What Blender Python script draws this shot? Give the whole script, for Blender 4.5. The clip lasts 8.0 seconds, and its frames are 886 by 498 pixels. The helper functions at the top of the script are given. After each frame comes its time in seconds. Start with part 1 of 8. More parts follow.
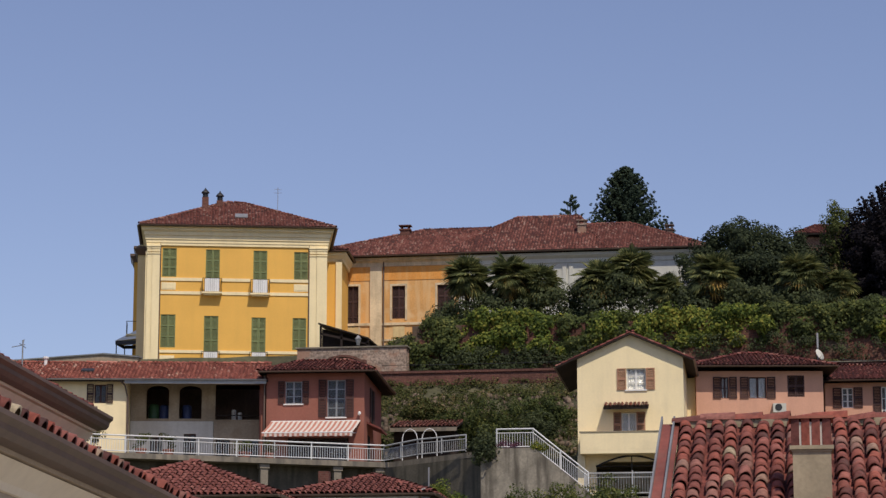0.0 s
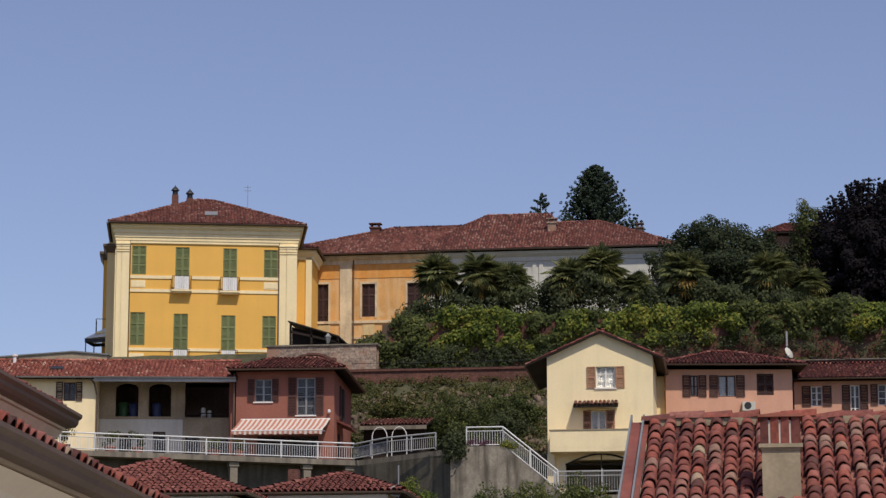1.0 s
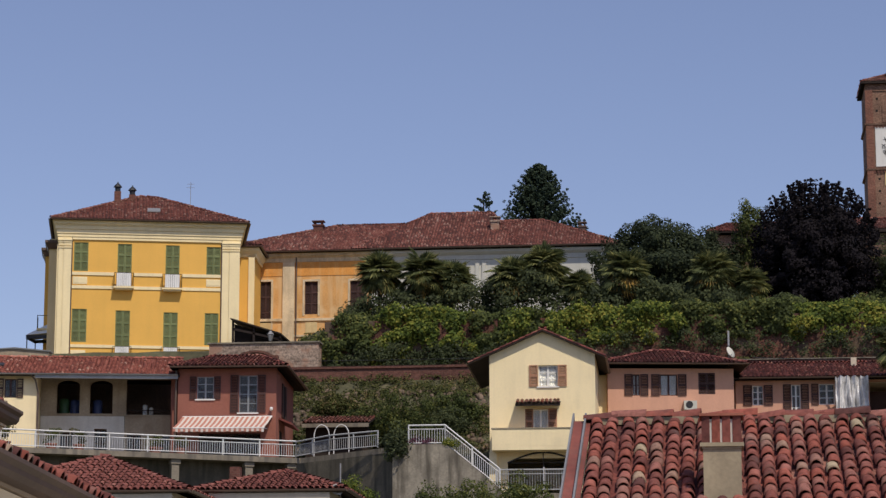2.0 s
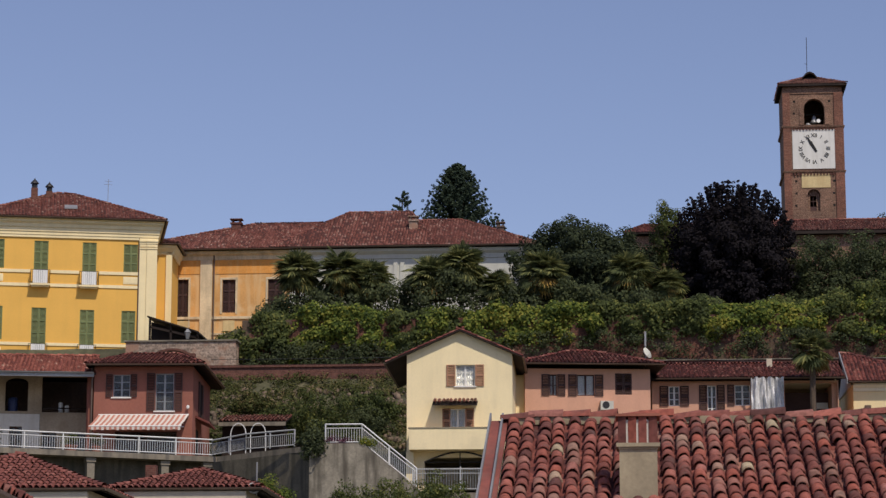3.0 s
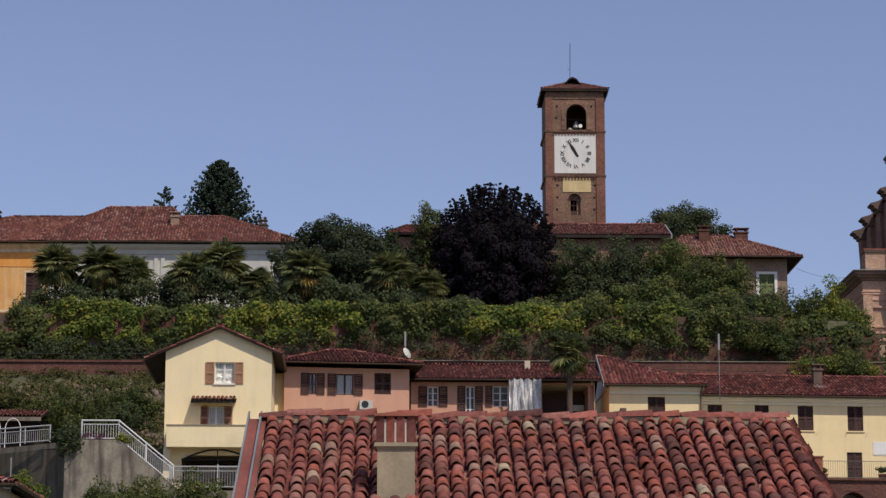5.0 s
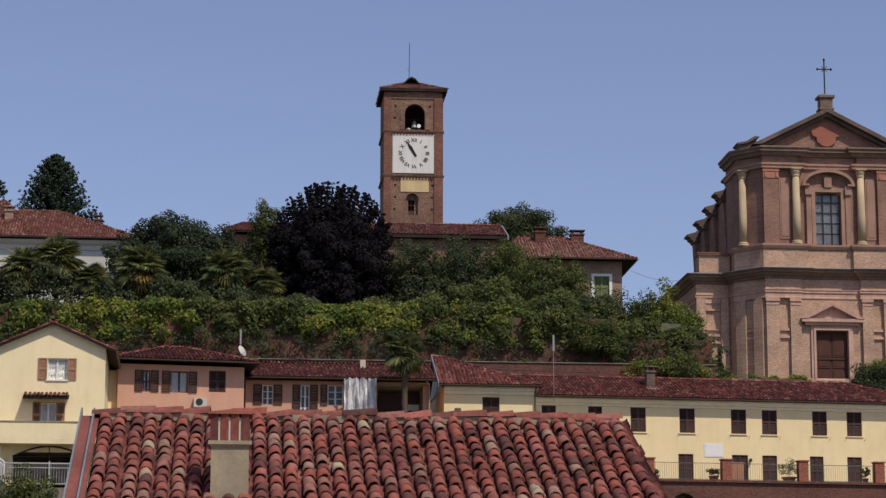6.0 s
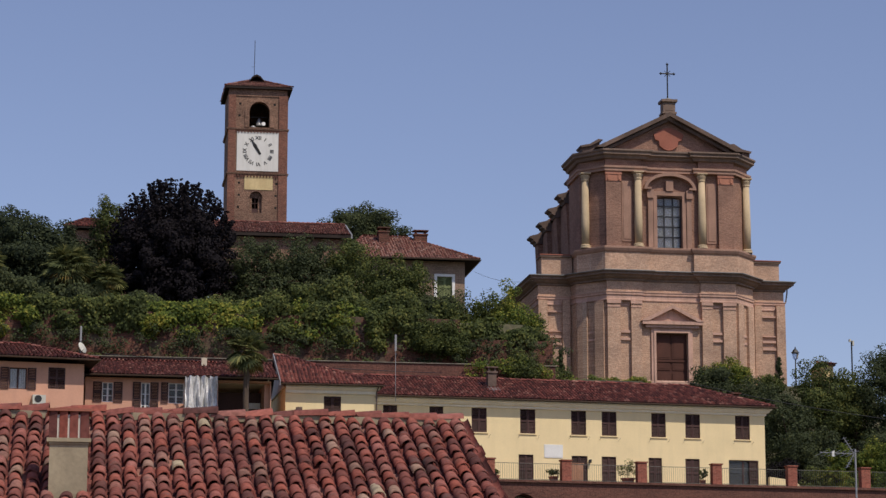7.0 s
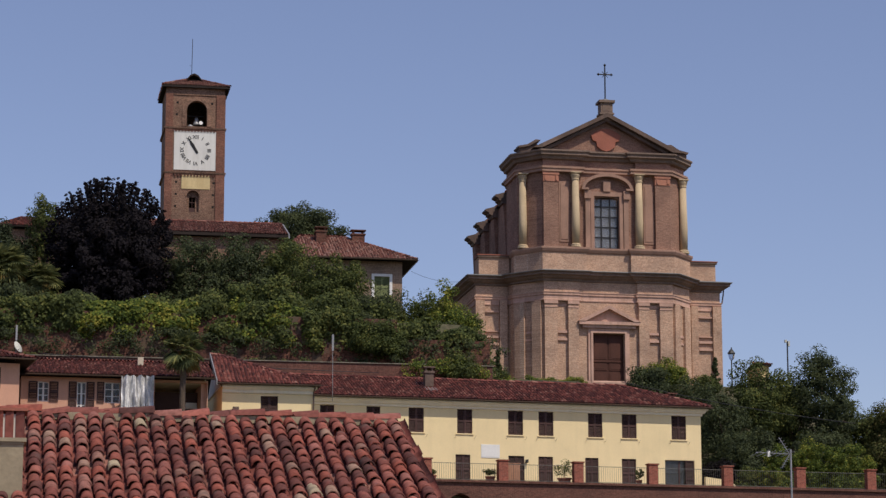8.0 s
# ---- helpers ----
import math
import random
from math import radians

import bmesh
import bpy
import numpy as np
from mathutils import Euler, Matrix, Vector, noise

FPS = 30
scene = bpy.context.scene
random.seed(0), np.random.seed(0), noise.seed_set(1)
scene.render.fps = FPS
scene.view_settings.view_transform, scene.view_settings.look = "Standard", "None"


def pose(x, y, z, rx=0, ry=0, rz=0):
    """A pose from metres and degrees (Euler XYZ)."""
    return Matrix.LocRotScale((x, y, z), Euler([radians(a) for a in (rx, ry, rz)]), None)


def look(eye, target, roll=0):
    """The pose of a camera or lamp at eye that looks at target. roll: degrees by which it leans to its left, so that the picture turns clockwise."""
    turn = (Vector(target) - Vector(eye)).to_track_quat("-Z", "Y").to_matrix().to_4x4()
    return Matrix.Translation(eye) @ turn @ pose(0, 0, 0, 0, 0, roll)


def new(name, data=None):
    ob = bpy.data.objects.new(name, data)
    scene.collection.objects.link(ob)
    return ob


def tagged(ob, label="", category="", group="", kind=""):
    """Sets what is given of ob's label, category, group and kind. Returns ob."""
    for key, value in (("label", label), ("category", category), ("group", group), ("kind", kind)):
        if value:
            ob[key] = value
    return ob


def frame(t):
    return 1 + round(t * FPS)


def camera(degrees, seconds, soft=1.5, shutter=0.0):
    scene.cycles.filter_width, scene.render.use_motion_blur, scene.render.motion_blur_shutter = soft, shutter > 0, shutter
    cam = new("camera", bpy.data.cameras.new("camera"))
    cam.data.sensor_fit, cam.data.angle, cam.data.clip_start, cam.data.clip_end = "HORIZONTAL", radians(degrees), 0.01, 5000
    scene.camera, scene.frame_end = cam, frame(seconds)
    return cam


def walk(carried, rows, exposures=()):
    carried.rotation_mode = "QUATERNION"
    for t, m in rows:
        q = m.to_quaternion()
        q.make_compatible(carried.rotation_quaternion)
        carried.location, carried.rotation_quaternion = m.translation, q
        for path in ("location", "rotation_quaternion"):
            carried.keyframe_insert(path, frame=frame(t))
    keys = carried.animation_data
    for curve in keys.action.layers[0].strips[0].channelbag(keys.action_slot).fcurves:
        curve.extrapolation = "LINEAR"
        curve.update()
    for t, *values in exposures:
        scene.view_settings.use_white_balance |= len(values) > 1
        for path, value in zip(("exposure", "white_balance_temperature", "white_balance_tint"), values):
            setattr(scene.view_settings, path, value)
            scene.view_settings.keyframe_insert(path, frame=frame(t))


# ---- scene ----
cam = camera(20.455, 8.0, soft=1.4)
# seconds, yaw, pitch, roll in degrees: a level pan from one spot
PAN = [
    (0.0, 8.372, 10.963, -0.015), (0.5, 8.252, 10.942, -0.022), (1.0, 7.66, 10.918, -0.065), (1.5, 7.041, 10.889, -0.064),
    (3.0, 4.366, 10.855, -0.01), (3.5, 3.196, 10.839, -0.004), (4.0, 1.915, 10.83, 0.003), (4.5, 0.465, 10.834, 0.029),
    (6.0, -5.156, 10.813, 0.064), (6.5, -7.021, 10.807, 0.094), (7.0, -8.875, 10.804, 0.063), (7.5, -9.968, 10.801, 0.024),
    (8.0, -10.36, 10.802, -0.059),
]
EYE = 1.6
walk(cam, [(t, pose(0, 0, EYE, 90 + p, 0, y) @ pose(0, 0, 0, 0, 0, r)) for t, y, p, r in PAN], [(0.0, 0.0), (8.0, 0.0)])

# ---- light: a high summer sun behind and to the right of the camera, hazy blue sky ----
SUN_EL, SUN_AZ = 54.0, 32.0
sun_to = Vector((math.sin(radians(SUN_AZ)) * math.cos(radians(SUN_EL)), -math.cos(radians(SUN_AZ)) * math.cos(radians(SUN_EL)), math.sin(radians(SUN_EL))))
sun = new("sun", bpy.data.lights.new("sun", "SUN"))
sun.data.energy, sun.data.angle, sun.data.color = 3.2, radians(0.6), (1.0, 0.9, 0.77)
sun.matrix_world = look(sun_to * 300, (0, 0, 0))
world = bpy.data.worlds.new("world")
scene.world = world
world.use_nodes = True
wn, wl = world.node_tree.nodes, world.node_tree.links
sky = wn.new("ShaderNodeTexSky")
sky.sky_type, sky.sun_disc = "NISHITA", False
sky.sun_elevation, sky.sun_rotation = radians(SUN_EL), radians(180 - SUN_AZ)
sky.air_density, sky.dust_density, sky.ozone_density = 1.0, 0.6, 4.0
haze = wn.new("ShaderNodeHueSaturation")
haze.inputs["Saturation"].default_value = 0.9
wl.new(sky.outputs[0], haze.inputs["Color"])
tint = wn.new("ShaderNodeMix")
tint.data_type, tint.blend_type = "RGBA", "MULTIPLY"
tint.inputs[0].default_value = 1.0
tint.inputs[7].default_value = (1.10, 0.985, 1.08, 1)
wl.new(haze.outputs[0], tint.inputs[6])
wl.new(tint.outputs[2], wn["Background"].inputs[0])
wn["Background"].inputs[1].default_value = 0.1


# ---- materials ----
def nodes_of(name):
    m = bpy.data.materials.new(name)
    m.use_nodes = True
    return m, m.node_tree.nodes, m.node_tree.links, m.node_tree.nodes["Principled BSDF"]


def ramp(nt, stops):
    r = nt.new("ShaderNodeValToRGB")
    els = r.color_ramp.elements
    while len(els) < len(stops):
        els.new(0.5)
    for e, (p, c) in zip(els, stops):
        e.position, e.color = p, (*c, 1)
    return r


def shade(c, k):
    return tuple(min(1.0, v * k) for v in c)


def surf(name, col, rough=0.85, var=0.22, coarse=0.6, fine=9.0, bump=0.15, metal=0.0, streak=0.0, dirt=(0.12, 0.1, 0.08), stain=0.0, spec=0.3, random=0.0):
    """Painted or mineral surface: coarse and fine tone, rain streaks, blotchy stains, fine relief."""
    m, nt, ln, bs = nodes_of(name)
    tc = nt.new("ShaderNodeTexCoord")
    n1, n2 = nt.new("ShaderNodeTexNoise"), nt.new("ShaderNodeTexNoise")
    n1.inputs["Scale"].default_value, n1.inputs["Detail"].default_value = coarse, 6
    n2.inputs["Scale"].default_value, n2.inputs["Detail"].default_value = fine, 5
    ln.new(tc.outputs["Object"], n1.inputs["Vector"])
    ln.new(tc.outputs["Object"], n2.inputs["Vector"])
    r1 = ramp(nt, [(0.3, shade(col, 1 - var)), (0.7, shade(col, 1 + var * 0.7))])
    r2 = ramp(nt, [(0.3, (1 - var * 0.8,) * 3), (0.65, (1.0,) * 3)])
    ln.new(n1.outputs[0], r1.inputs[0])
    ln.new(n2.outputs[0], r2.inputs[0])
    mix = nt.new("ShaderNodeMix")
    mix.data_type, mix.blend_type = "RGBA", "MULTIPLY"
    mix.inputs[0].default_value = 1.0
    ln.new(r1.outputs[0], mix.inputs[6])
    ln.new(r2.outputs[0], mix.inputs[7])
    out = mix.outputs[2]
    for amount, size, stretch, lo in ((streak, 2.6, 0.1, 0.47), (stain, 0.9, 1.0, 0.54)):
        if amount:
            mp, n3 = nt.new("ShaderNodeMapping"), nt.new("ShaderNodeTexNoise")
            mp.inputs["Scale"].default_value = (1, 1, stretch)
            n3.inputs["Scale"].default_value, n3.inputs["Detail"].default_value = size, 8
            r3 = ramp(nt, [(lo, (0, 0, 0)), (lo + 0.17, (amount,) * 3)])
            ln.new(tc.outputs["Object"], mp.inputs[0])
            ln.new(mp.outputs[0], n3.inputs["Vector"])
            ln.new(n3.outputs[0], r3.inputs[0])
            mx = nt.new("ShaderNodeMix")
            mx.data_type = "RGBA"
            ln.new(r3.outputs[0], mx.inputs[0])
            ln.new(out, mx.inputs[6])
            mx.inputs[7].default_value = (*dirt, 1)
            out = mx.outputs[2]
    if random:
        oi = nt.new("ShaderNodeObjectInfo")
        hs = nt.new("ShaderNodeHueSaturation")
        mr = nt.new("ShaderNodeMapRange")
        mr.inputs[3].default_value, mr.inputs[4].default_value = 1 - random, 1 + random
        ln.new(oi.outputs["Random"], mr.inputs[0])
        ln.new(mr.outputs[0], hs.inputs["Value"])
        ln.new(out, hs.inputs["Color"])
        out = hs.outputs[0]
    ln.new(out, bs.inputs["Base Color"])
    bs.inputs["Roughness"].default_value, bs.inputs["Metallic"].default_value = rough, metal
    bs.inputs["Specular IOR Level"].default_value = spec
    if bump:
        bp = nt.new("ShaderNodeBump")
        bp.inputs["Strength"].default_value, bp.inputs["Distance"].default_value = bump, 0.03
        ln.new(n2.outputs[0], bp.inputs["Height"])
        ln.new(bp.outputs[0], bs.inputs["Normal"])
    return m


def tile_mat(name, piece, stops, lichen=0.45):
    """Fired clay: every tile its own tone, lichen and soot on top."""
    m, nt, ln, bs = nodes_of(name)
    src = nt.new("ShaderNodeObjectInfo").outputs["Random"] if piece else nt.new("ShaderNodeNewGeometry").outputs["Random Per Island"]
    r = ramp(nt, stops)
    r.color_ramp.interpolation = "LINEAR"
    ln.new(src, r.inputs[0])
    geo = nt.new("ShaderNodeNewGeometry")
    n1, n2, n3 = (nt.new("ShaderNodeTexNoise") for _ in range(3))
    for n, s in ((n1, 0.8), (n2, 14.0), (n3, 4.0)):
        n.inputs["Scale"].default_value, n.inputs["Detail"].default_value = s, 7
        ln.new(geo.outputs["Position"], n.inputs["Vector"])
    r1 = ramp(nt, [(0.35, (0.6, 0.56, 0.55)), (0.6, (1, 1, 1))])
    r2 = ramp(nt, [(0.3, (0.6, 0.58, 0.58)), (0.6, (1.05, 1.05, 1.05))])
    ln.new(n1.outputs[0], r1.inputs[0])
    ln.new(n2.outputs[0], r2.inputs[0])
    out = r.outputs[0]
    for other, k in ((r1, 0.6), (r2, 0.9)):
        mx = nt.new("ShaderNodeMix")
        mx.data_type, mx.blend_type = "RGBA", "MULTIPLY"
        mx.inputs[0].default_value = k
        ln.new(out, mx.inputs[6])
        ln.new(other.outputs[0], mx.inputs[7])
        out = mx.outputs[2]
    r3 = ramp(nt, [(0.58, (0, 0, 0)), (0.72, (lichen,) * 3)])
    ln.new(n3.outputs[0], r3.inputs[0])
    mx = nt.new("ShaderNodeMix")
    mx.data_type = "RGBA"
    ln.new(r3.outputs[0], mx.inputs[0])
    ln.new(out, mx.inputs[6])
    mx.inputs[7].default_value = (0.10, 0.085, 0.075, 1)
    ln.new(mx.outputs[2], bs.inputs["Base Color"])
    bs.inputs["Roughness"].default_value = 0.88
    bs.inputs["Specular IOR Level"].default_value = 0.25
    bp = nt.new("ShaderNodeBump")
    bp.inputs["Strength"].default_value, bp.inputs["Distance"].default_value = 0.35, 0.01
    ln.new(n2.outputs[0], bp.inputs["Height"])
    ln.new(bp.outputs[0], bs.inputs["Normal"])
    return m


def brick_mat(name, c1, c2, mortar, w=0.26, h=0.075, var=0.5, blot=0.5, patch=None):
    """Coursed brick in a wall: x and y along the wall, z up."""
    m, nt, ln, bs = nodes_of(name)
    tc = nt.new("ShaderNodeTexCoord")
    sep, add, com = nt.new("ShaderNodeSeparateXYZ"), nt.new("ShaderNodeMath"), nt.new("ShaderNodeCombineXYZ")
    ln.new(tc.outputs["Object"], sep.inputs[0])
    ln.new(sep.outputs[0], add.inputs[0])
    ln.new(sep.outputs[1], add.inputs[1])
    ln.new(add.outputs[0], com.inputs[0])
    ln.new(sep.outputs[2], com.inputs[1])
    bt = nt.new("ShaderNodeTexBrick")
    bt.inputs["Scale"].default_value = 1.0
    bt.inputs["Brick Width"].default_value, bt.inputs["Row Height"].default_value = w, h
    bt.inputs["Mortar Size"].default_value = 0.006
    bt.inputs["Color1"].default_value, bt.inputs["Color2"].default_value, bt.inputs["Mortar"].default_value = (*c1, 1), (*c2, 1), (*mortar, 1)
    bt.inputs["Bias"].default_value = 0.1
    ln.new(com.outputs[0], bt.inputs["Vector"])
    n1, n2 = nt.new("ShaderNodeTexNoise"), nt.new("ShaderNodeTexNoise")
    n1.inputs["Scale"].default_value, n1.inputs["Detail"].default_value = 0.45, 8
    n2.inputs["Scale"].default_value, n2.inputs["Detail"].default_value = 9.0, 8
    ln.new(tc.outputs["Object"], n1.inputs["Vector"])
    ln.new(tc.outputs["Object"], n2.inputs["Vector"])
    r1 = ramp(nt, [(0.3, (1 - blot * 0.45,) * 3), (0.68, (1.08, 1.05, 1.0))])
    r2 = ramp(nt, [(0.34, (1 - var * 0.55,) * 3), (0.66, (1.1,) * 3)])
    out = bt.outputs["Color"]
    for n, rr in ((n1, r1), (n2, r2)):
        ln.new(n.outputs[0], rr.inputs[0])
        mx = nt.new("ShaderNodeMix")
        mx.data_type, mx.blend_type = "RGBA", "MULTIPLY"
        mx.inputs[0].default_value = 1.0
        ln.new(out, mx.inputs[6])
        ln.new(rr.outputs[0], mx.inputs[7])
        out = mx.outputs[2]
    if patch:
        n3 = nt.new("ShaderNodeTexNoise")
        n3.inputs["Scale"].default_value, n3.inputs["Detail"].default_value = 0.8, 9
        ln.new(tc.outputs["Object"], n3.inputs["Vector"])
        r3 = ramp(nt, [(0.52, (0, 0, 0)), (0.6, (0.8,) * 3)])
        ln.new(n3.outputs[0], r3.inputs[0])
        mx = nt.new("ShaderNodeMix")
        mx.data_type = "RGBA"
        ln.new(r3.outputs[0], mx.inputs[0])
        ln.new(out, mx.inputs[6])
        mx.inputs[7].default_value = (*patch, 1)
        out = mx.outputs[2]
    ln.new(out, bs.inputs["Base Color"])
    bs.inputs["Roughness"].default_value = 0.92
    bs.inputs["Specular IOR Level"].default_value = 0.2
    bp = nt.new("ShaderNodeBump")
    bp.inputs["Strength"].default_value, bp.inputs["Distance"].default_value = 0.5, 0.03
    ln.new(n2.outputs[0], bp.inputs["Height"])
    ln.new(bp.outputs[0], bs.inputs["Normal"])
    return m


def leaf_mat(name, stops, trans=0.25, rough=0.65):
    m, nt, ln, bs = nodes_of(name)
    geo = nt.new("ShaderNodeNewGeometry")
    r = ramp(nt, stops)
    n1 = nt.new("ShaderNodeTexNoise")
    n1.inputs["Scale"].default_value, n1.inputs["Detail"].default_value = 0.55, 4
    ln.new(geo.outputs["Position"], n1.inputs["Vector"])
    mr = nt.new("ShaderNodeMapRange")
    mr.inputs[1].default_value, mr.inputs[2].default_value = 0.3, 0.7
    mr.inputs[3].default_value, mr.inputs[4].default_value = -0.3, 0.3
    ln.new(n1.outputs[0], mr.inputs[0])
    add = nt.new("ShaderNodeMath")
    add.use_clamp = True
    ln.new(geo.outputs["Random Per Island"], add.inputs[0])
    ln.new(mr.outputs[0], add.inputs[1])
    ln.new(add.outputs[0], r.inputs[0])
    ln.new(r.outputs[0], bs.inputs["Base Color"])
    bs.inputs["Roughness"].default_value, bs.inputs["Specular IOR Level"].default_value = rough, 0.12
    tr, mx = nt.new("ShaderNodeBsdfTranslucent"), nt.new("ShaderNodeMixShader")
    ln.new(r.outputs[0], tr.inputs[0])
    mx.inputs[0].default_value = trans
    ln.new(bs.outputs[0], mx.inputs[1])
    ln.new(tr.outputs[0], mx.inputs[2])
    ln.new(mx.outputs[0], nt["Material Output"].inputs[0])
    return m


CLAY = [(0.0, (0.10, 0.045, 0.04)), (0.14, (0.19, 0.068, 0.056)), (0.4, (0.275, 0.094, 0.073)), (0.6, (0.33, 0.096, 0.066)), (0.82, (0.33, 0.13, 0.105)), (0.94, (0.28, 0.155, 0.12)), (0.985, (0.36, 0.24, 0.175)), (1.0, (0.47, 0.39, 0.26))]
CLAY_OLD = [(0.0, (0.09, 0.04, 0.036)), (0.4, (0.2, 0.068, 0.052)), (0.75, (0.28, 0.11, 0.083)), (0.93, (0.32, 0.165, 0.13)), (1.0, (0.38, 0.25, 0.2))]
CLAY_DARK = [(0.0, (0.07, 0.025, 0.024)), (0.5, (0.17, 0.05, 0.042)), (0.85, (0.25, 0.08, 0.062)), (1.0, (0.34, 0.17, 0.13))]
M_TILE = tile_mat("clay_tile_single", True, CLAY)
M_CLAY = tile_mat("clay_tile", False, CLAY)
M_CLAY_OLD = tile_mat("clay_tile_old", False, CLAY_OLD)
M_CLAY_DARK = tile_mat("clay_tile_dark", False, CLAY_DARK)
M_CLAY_NEW = tile_mat("clay_tile_new", False, [(0.0, (0.23, 0.075, 0.056)), (0.6, (0.41, 0.135, 0.095)), (0.92, (0.49, 0.19, 0.135)), (1.0, (0.6, 0.4, 0.3))], 0.2)
M_CLAY_FLAT = tile_mat("clay_tile_even", False, [(0.0, (0.19, 0.068, 0.056)), (0.8, (0.27, 0.095, 0.076)), (1.0, (0.33, 0.14, 0.11))], 0.2)
M_YELLOW = surf("yellow_plaster", (0.83, 0.475, 0.105), var=0.05, streak=0.06, dirt=(0.5, 0.3, 0.08), bump=0.08)
M_CREAMTRIM = surf("cream_trim_plaster", (0.93, 0.78, 0.46), var=0.06, streak=0.1, dirt=(0.45, 0.38, 0.22), bump=0.08)
M_ORANGE = surf("weathered_orange_plaster", (0.77, 0.42, 0.15), var=0.2, coarse=0.35, streak=0.6, stain=0.9, dirt=(0.72, 0.51, 0.27), bump=0.2)
M_ORANGE_DEEP = surf("deep_orange_plaster", (0.76, 0.34, 0.08), var=0.2, coarse=0.5, streak=0.4, stain=0.3, dirt=(0.7, 0.42, 0.17), bump=0.15)
M_WEATHERED = surf("weathered_pale_plaster", (0.76, 0.62, 0.41), var=0.2, streak=0.35, stain=0.5, dirt=(0.33, 0.26, 0.17), bump=0.3)
M_GREYWHITE = surf("grey_white_plaster", (0.58, 0.57, 0.5), var=0.08, streak=0.2, dirt=(0.4, 0.4, 0.37), bump=0.08)
M_CREAM = surf("cream_plaster", (0.92, 0.77, 0.47), var=0.05, streak=0.1, stain=0.2, dirt=(0.5, 0.43, 0.28), bump=0.1)
M_LEMON = surf("pale_yellow_plaster", (0.87, 0.70, 0.40), var=0.05, streak=0.08, stain=0.14, dirt=(0.52, 0.44, 0.24), bump=0.08)
M_PINK = surf("salmon_plaster", (0.64, 0.35, 0.24), var=0.08, streak=0.12, dirt=(0.42, 0.23, 0.17), bump=0.1)
M_TERRA = surf("terracotta_plaster", (0.31, 0.12, 0.085), var=0.15, streak=0.25, stain=0.25, dirt=(0.28, 0.12, 0.09), bump=0.15)
M_PATCHY = surf("patchy_old_plaster", (0.42, 0.34, 0.24), var=0.25, streak=0.3, stain=0.6, dirt=(0.26, 0.19, 0.12), bump=0.25)
M_WHITEWASH = surf("whitewash", (0.66, 0.63, 0.56), var=0.12, streak=0.3, stain=0.2, dirt=(0.45, 0.4, 0.33), bump=0.1)
M_WHITE = surf("white_paint", (0.78, 0.77, 0.73), var=0.06, streak=0.12, dirt=(0.5, 0.48, 0.44), bump=0.05, rough=0.6)
M_IVORY = surf("ivory_trim_paint", (0.86, 0.78, 0.6), var=0.06, streak=0.12, dirt=(0.5, 0.45, 0.34), bump=0.05)
M_BEIGE = surf("beige_plaster", (0.58, 0.50, 0.38), var=0.1, streak=0.2, dirt=(0.32, 0.28, 0.22), bump=0.1)
M_CONCRETE = surf("concrete", (0.25, 0.215, 0.165), var=0.22, streak=0.75, stain=0.4, dirt=(0.11, 0.1, 0.085), bump=0.3)
M_PALECONC = surf("pale_concrete", (0.31, 0.275, 0.215), var=0.32, coarse=1.2, streak=0.95, stain=0.6, dirt=(0.09, 0.078, 0.06), bump=0.3)
M_MOSSCONC = surf("mossy_dark_concrete", (0.15, 0.13, 0.095), var=0.3, coarse=0.8, streak=0.8, stain=0.5, dirt=(0.06, 0.055, 0.04), bump=0.3)
M_CEMENT = surf("cement_render", (0.36, 0.30, 0.20), var=0.18, coarse=3, fine=22, streak=0.3, stain=0.4, dirt=(0.2, 0.17, 0.12), bump=0.12)
M_GREEN = surf("green_shutter_paint", (0.2, 0.232, 0.095), var=0.14, rough=0.6, bump=0.05, random=0.12)
M_BROWN = surf("brown_shutter_paint", (0.075, 0.037, 0.032), var=0.2, rough=0.65, bump=0.05, random=0.2)
M_TAN = surf("tan_shutter_wood", (0.40, 0.21, 0.125), var=0.2, rough=0.6, bump=0.1, random=0.15)
M_DARKWOOD = surf("dark_eaves_wood", (0.032, 0.022, 0.018), var=0.35, bump=0.2)
M_DOOR = surf("red_brown_door_wood", (0.1, 0.042, 0.03), var=0.25, bump=0.15, streak=0.3, dirt=(0.09, 0.035, 0.025))
M_GUTTER = surf("brown_gutter_metal", (0.135, 0.09, 0.066), rough=0.5, var=0.25, bump=0.05, spec=0.5)
M_ZINC = surf("grey_zinc", (0.33, 0.33, 0.33), rough=0.5, var=0.2, metal=0.4, bump=0.05)
M_IRON = surf("dark_iron", (0.035, 0.035, 0.038), rough=0.5, var=0.3, bump=0.05)
M_RAIL = surf("white_rail_paint", (0.72, 0.72, 0.7), rough=0.5, var=0.08, bump=0.0, streak=0.2, dirt=(0.4, 0.34, 0.28))
M_GREYRAIL = surf("grey_rail_paint", (0.45, 0.45, 0.44), rough=0.5, var=0.15, bump=0.0)
M_BARK = surf("bark", (0.12, 0.085, 0.06), var=0.4, fine=12, bump=0.6)
M_CURTAIN = surf("white_curtain", (0.78, 0.76, 0.7), var=0.12, coarse=4, bump=0.1)
M_SHEET = surf("silver_plastic_sheet", (0.74, 0.73, 0.72), rough=0.45, var=0.25, coarse=1.5, fine=6, bump=0.6, spec=0.6)
M_COLUMN = surf("ochre_column_stucco", (0.55, 0.425, 0.27), var=0.15, streak=0.3, dirt=(0.34, 0.26, 0.15), bump=0.1)
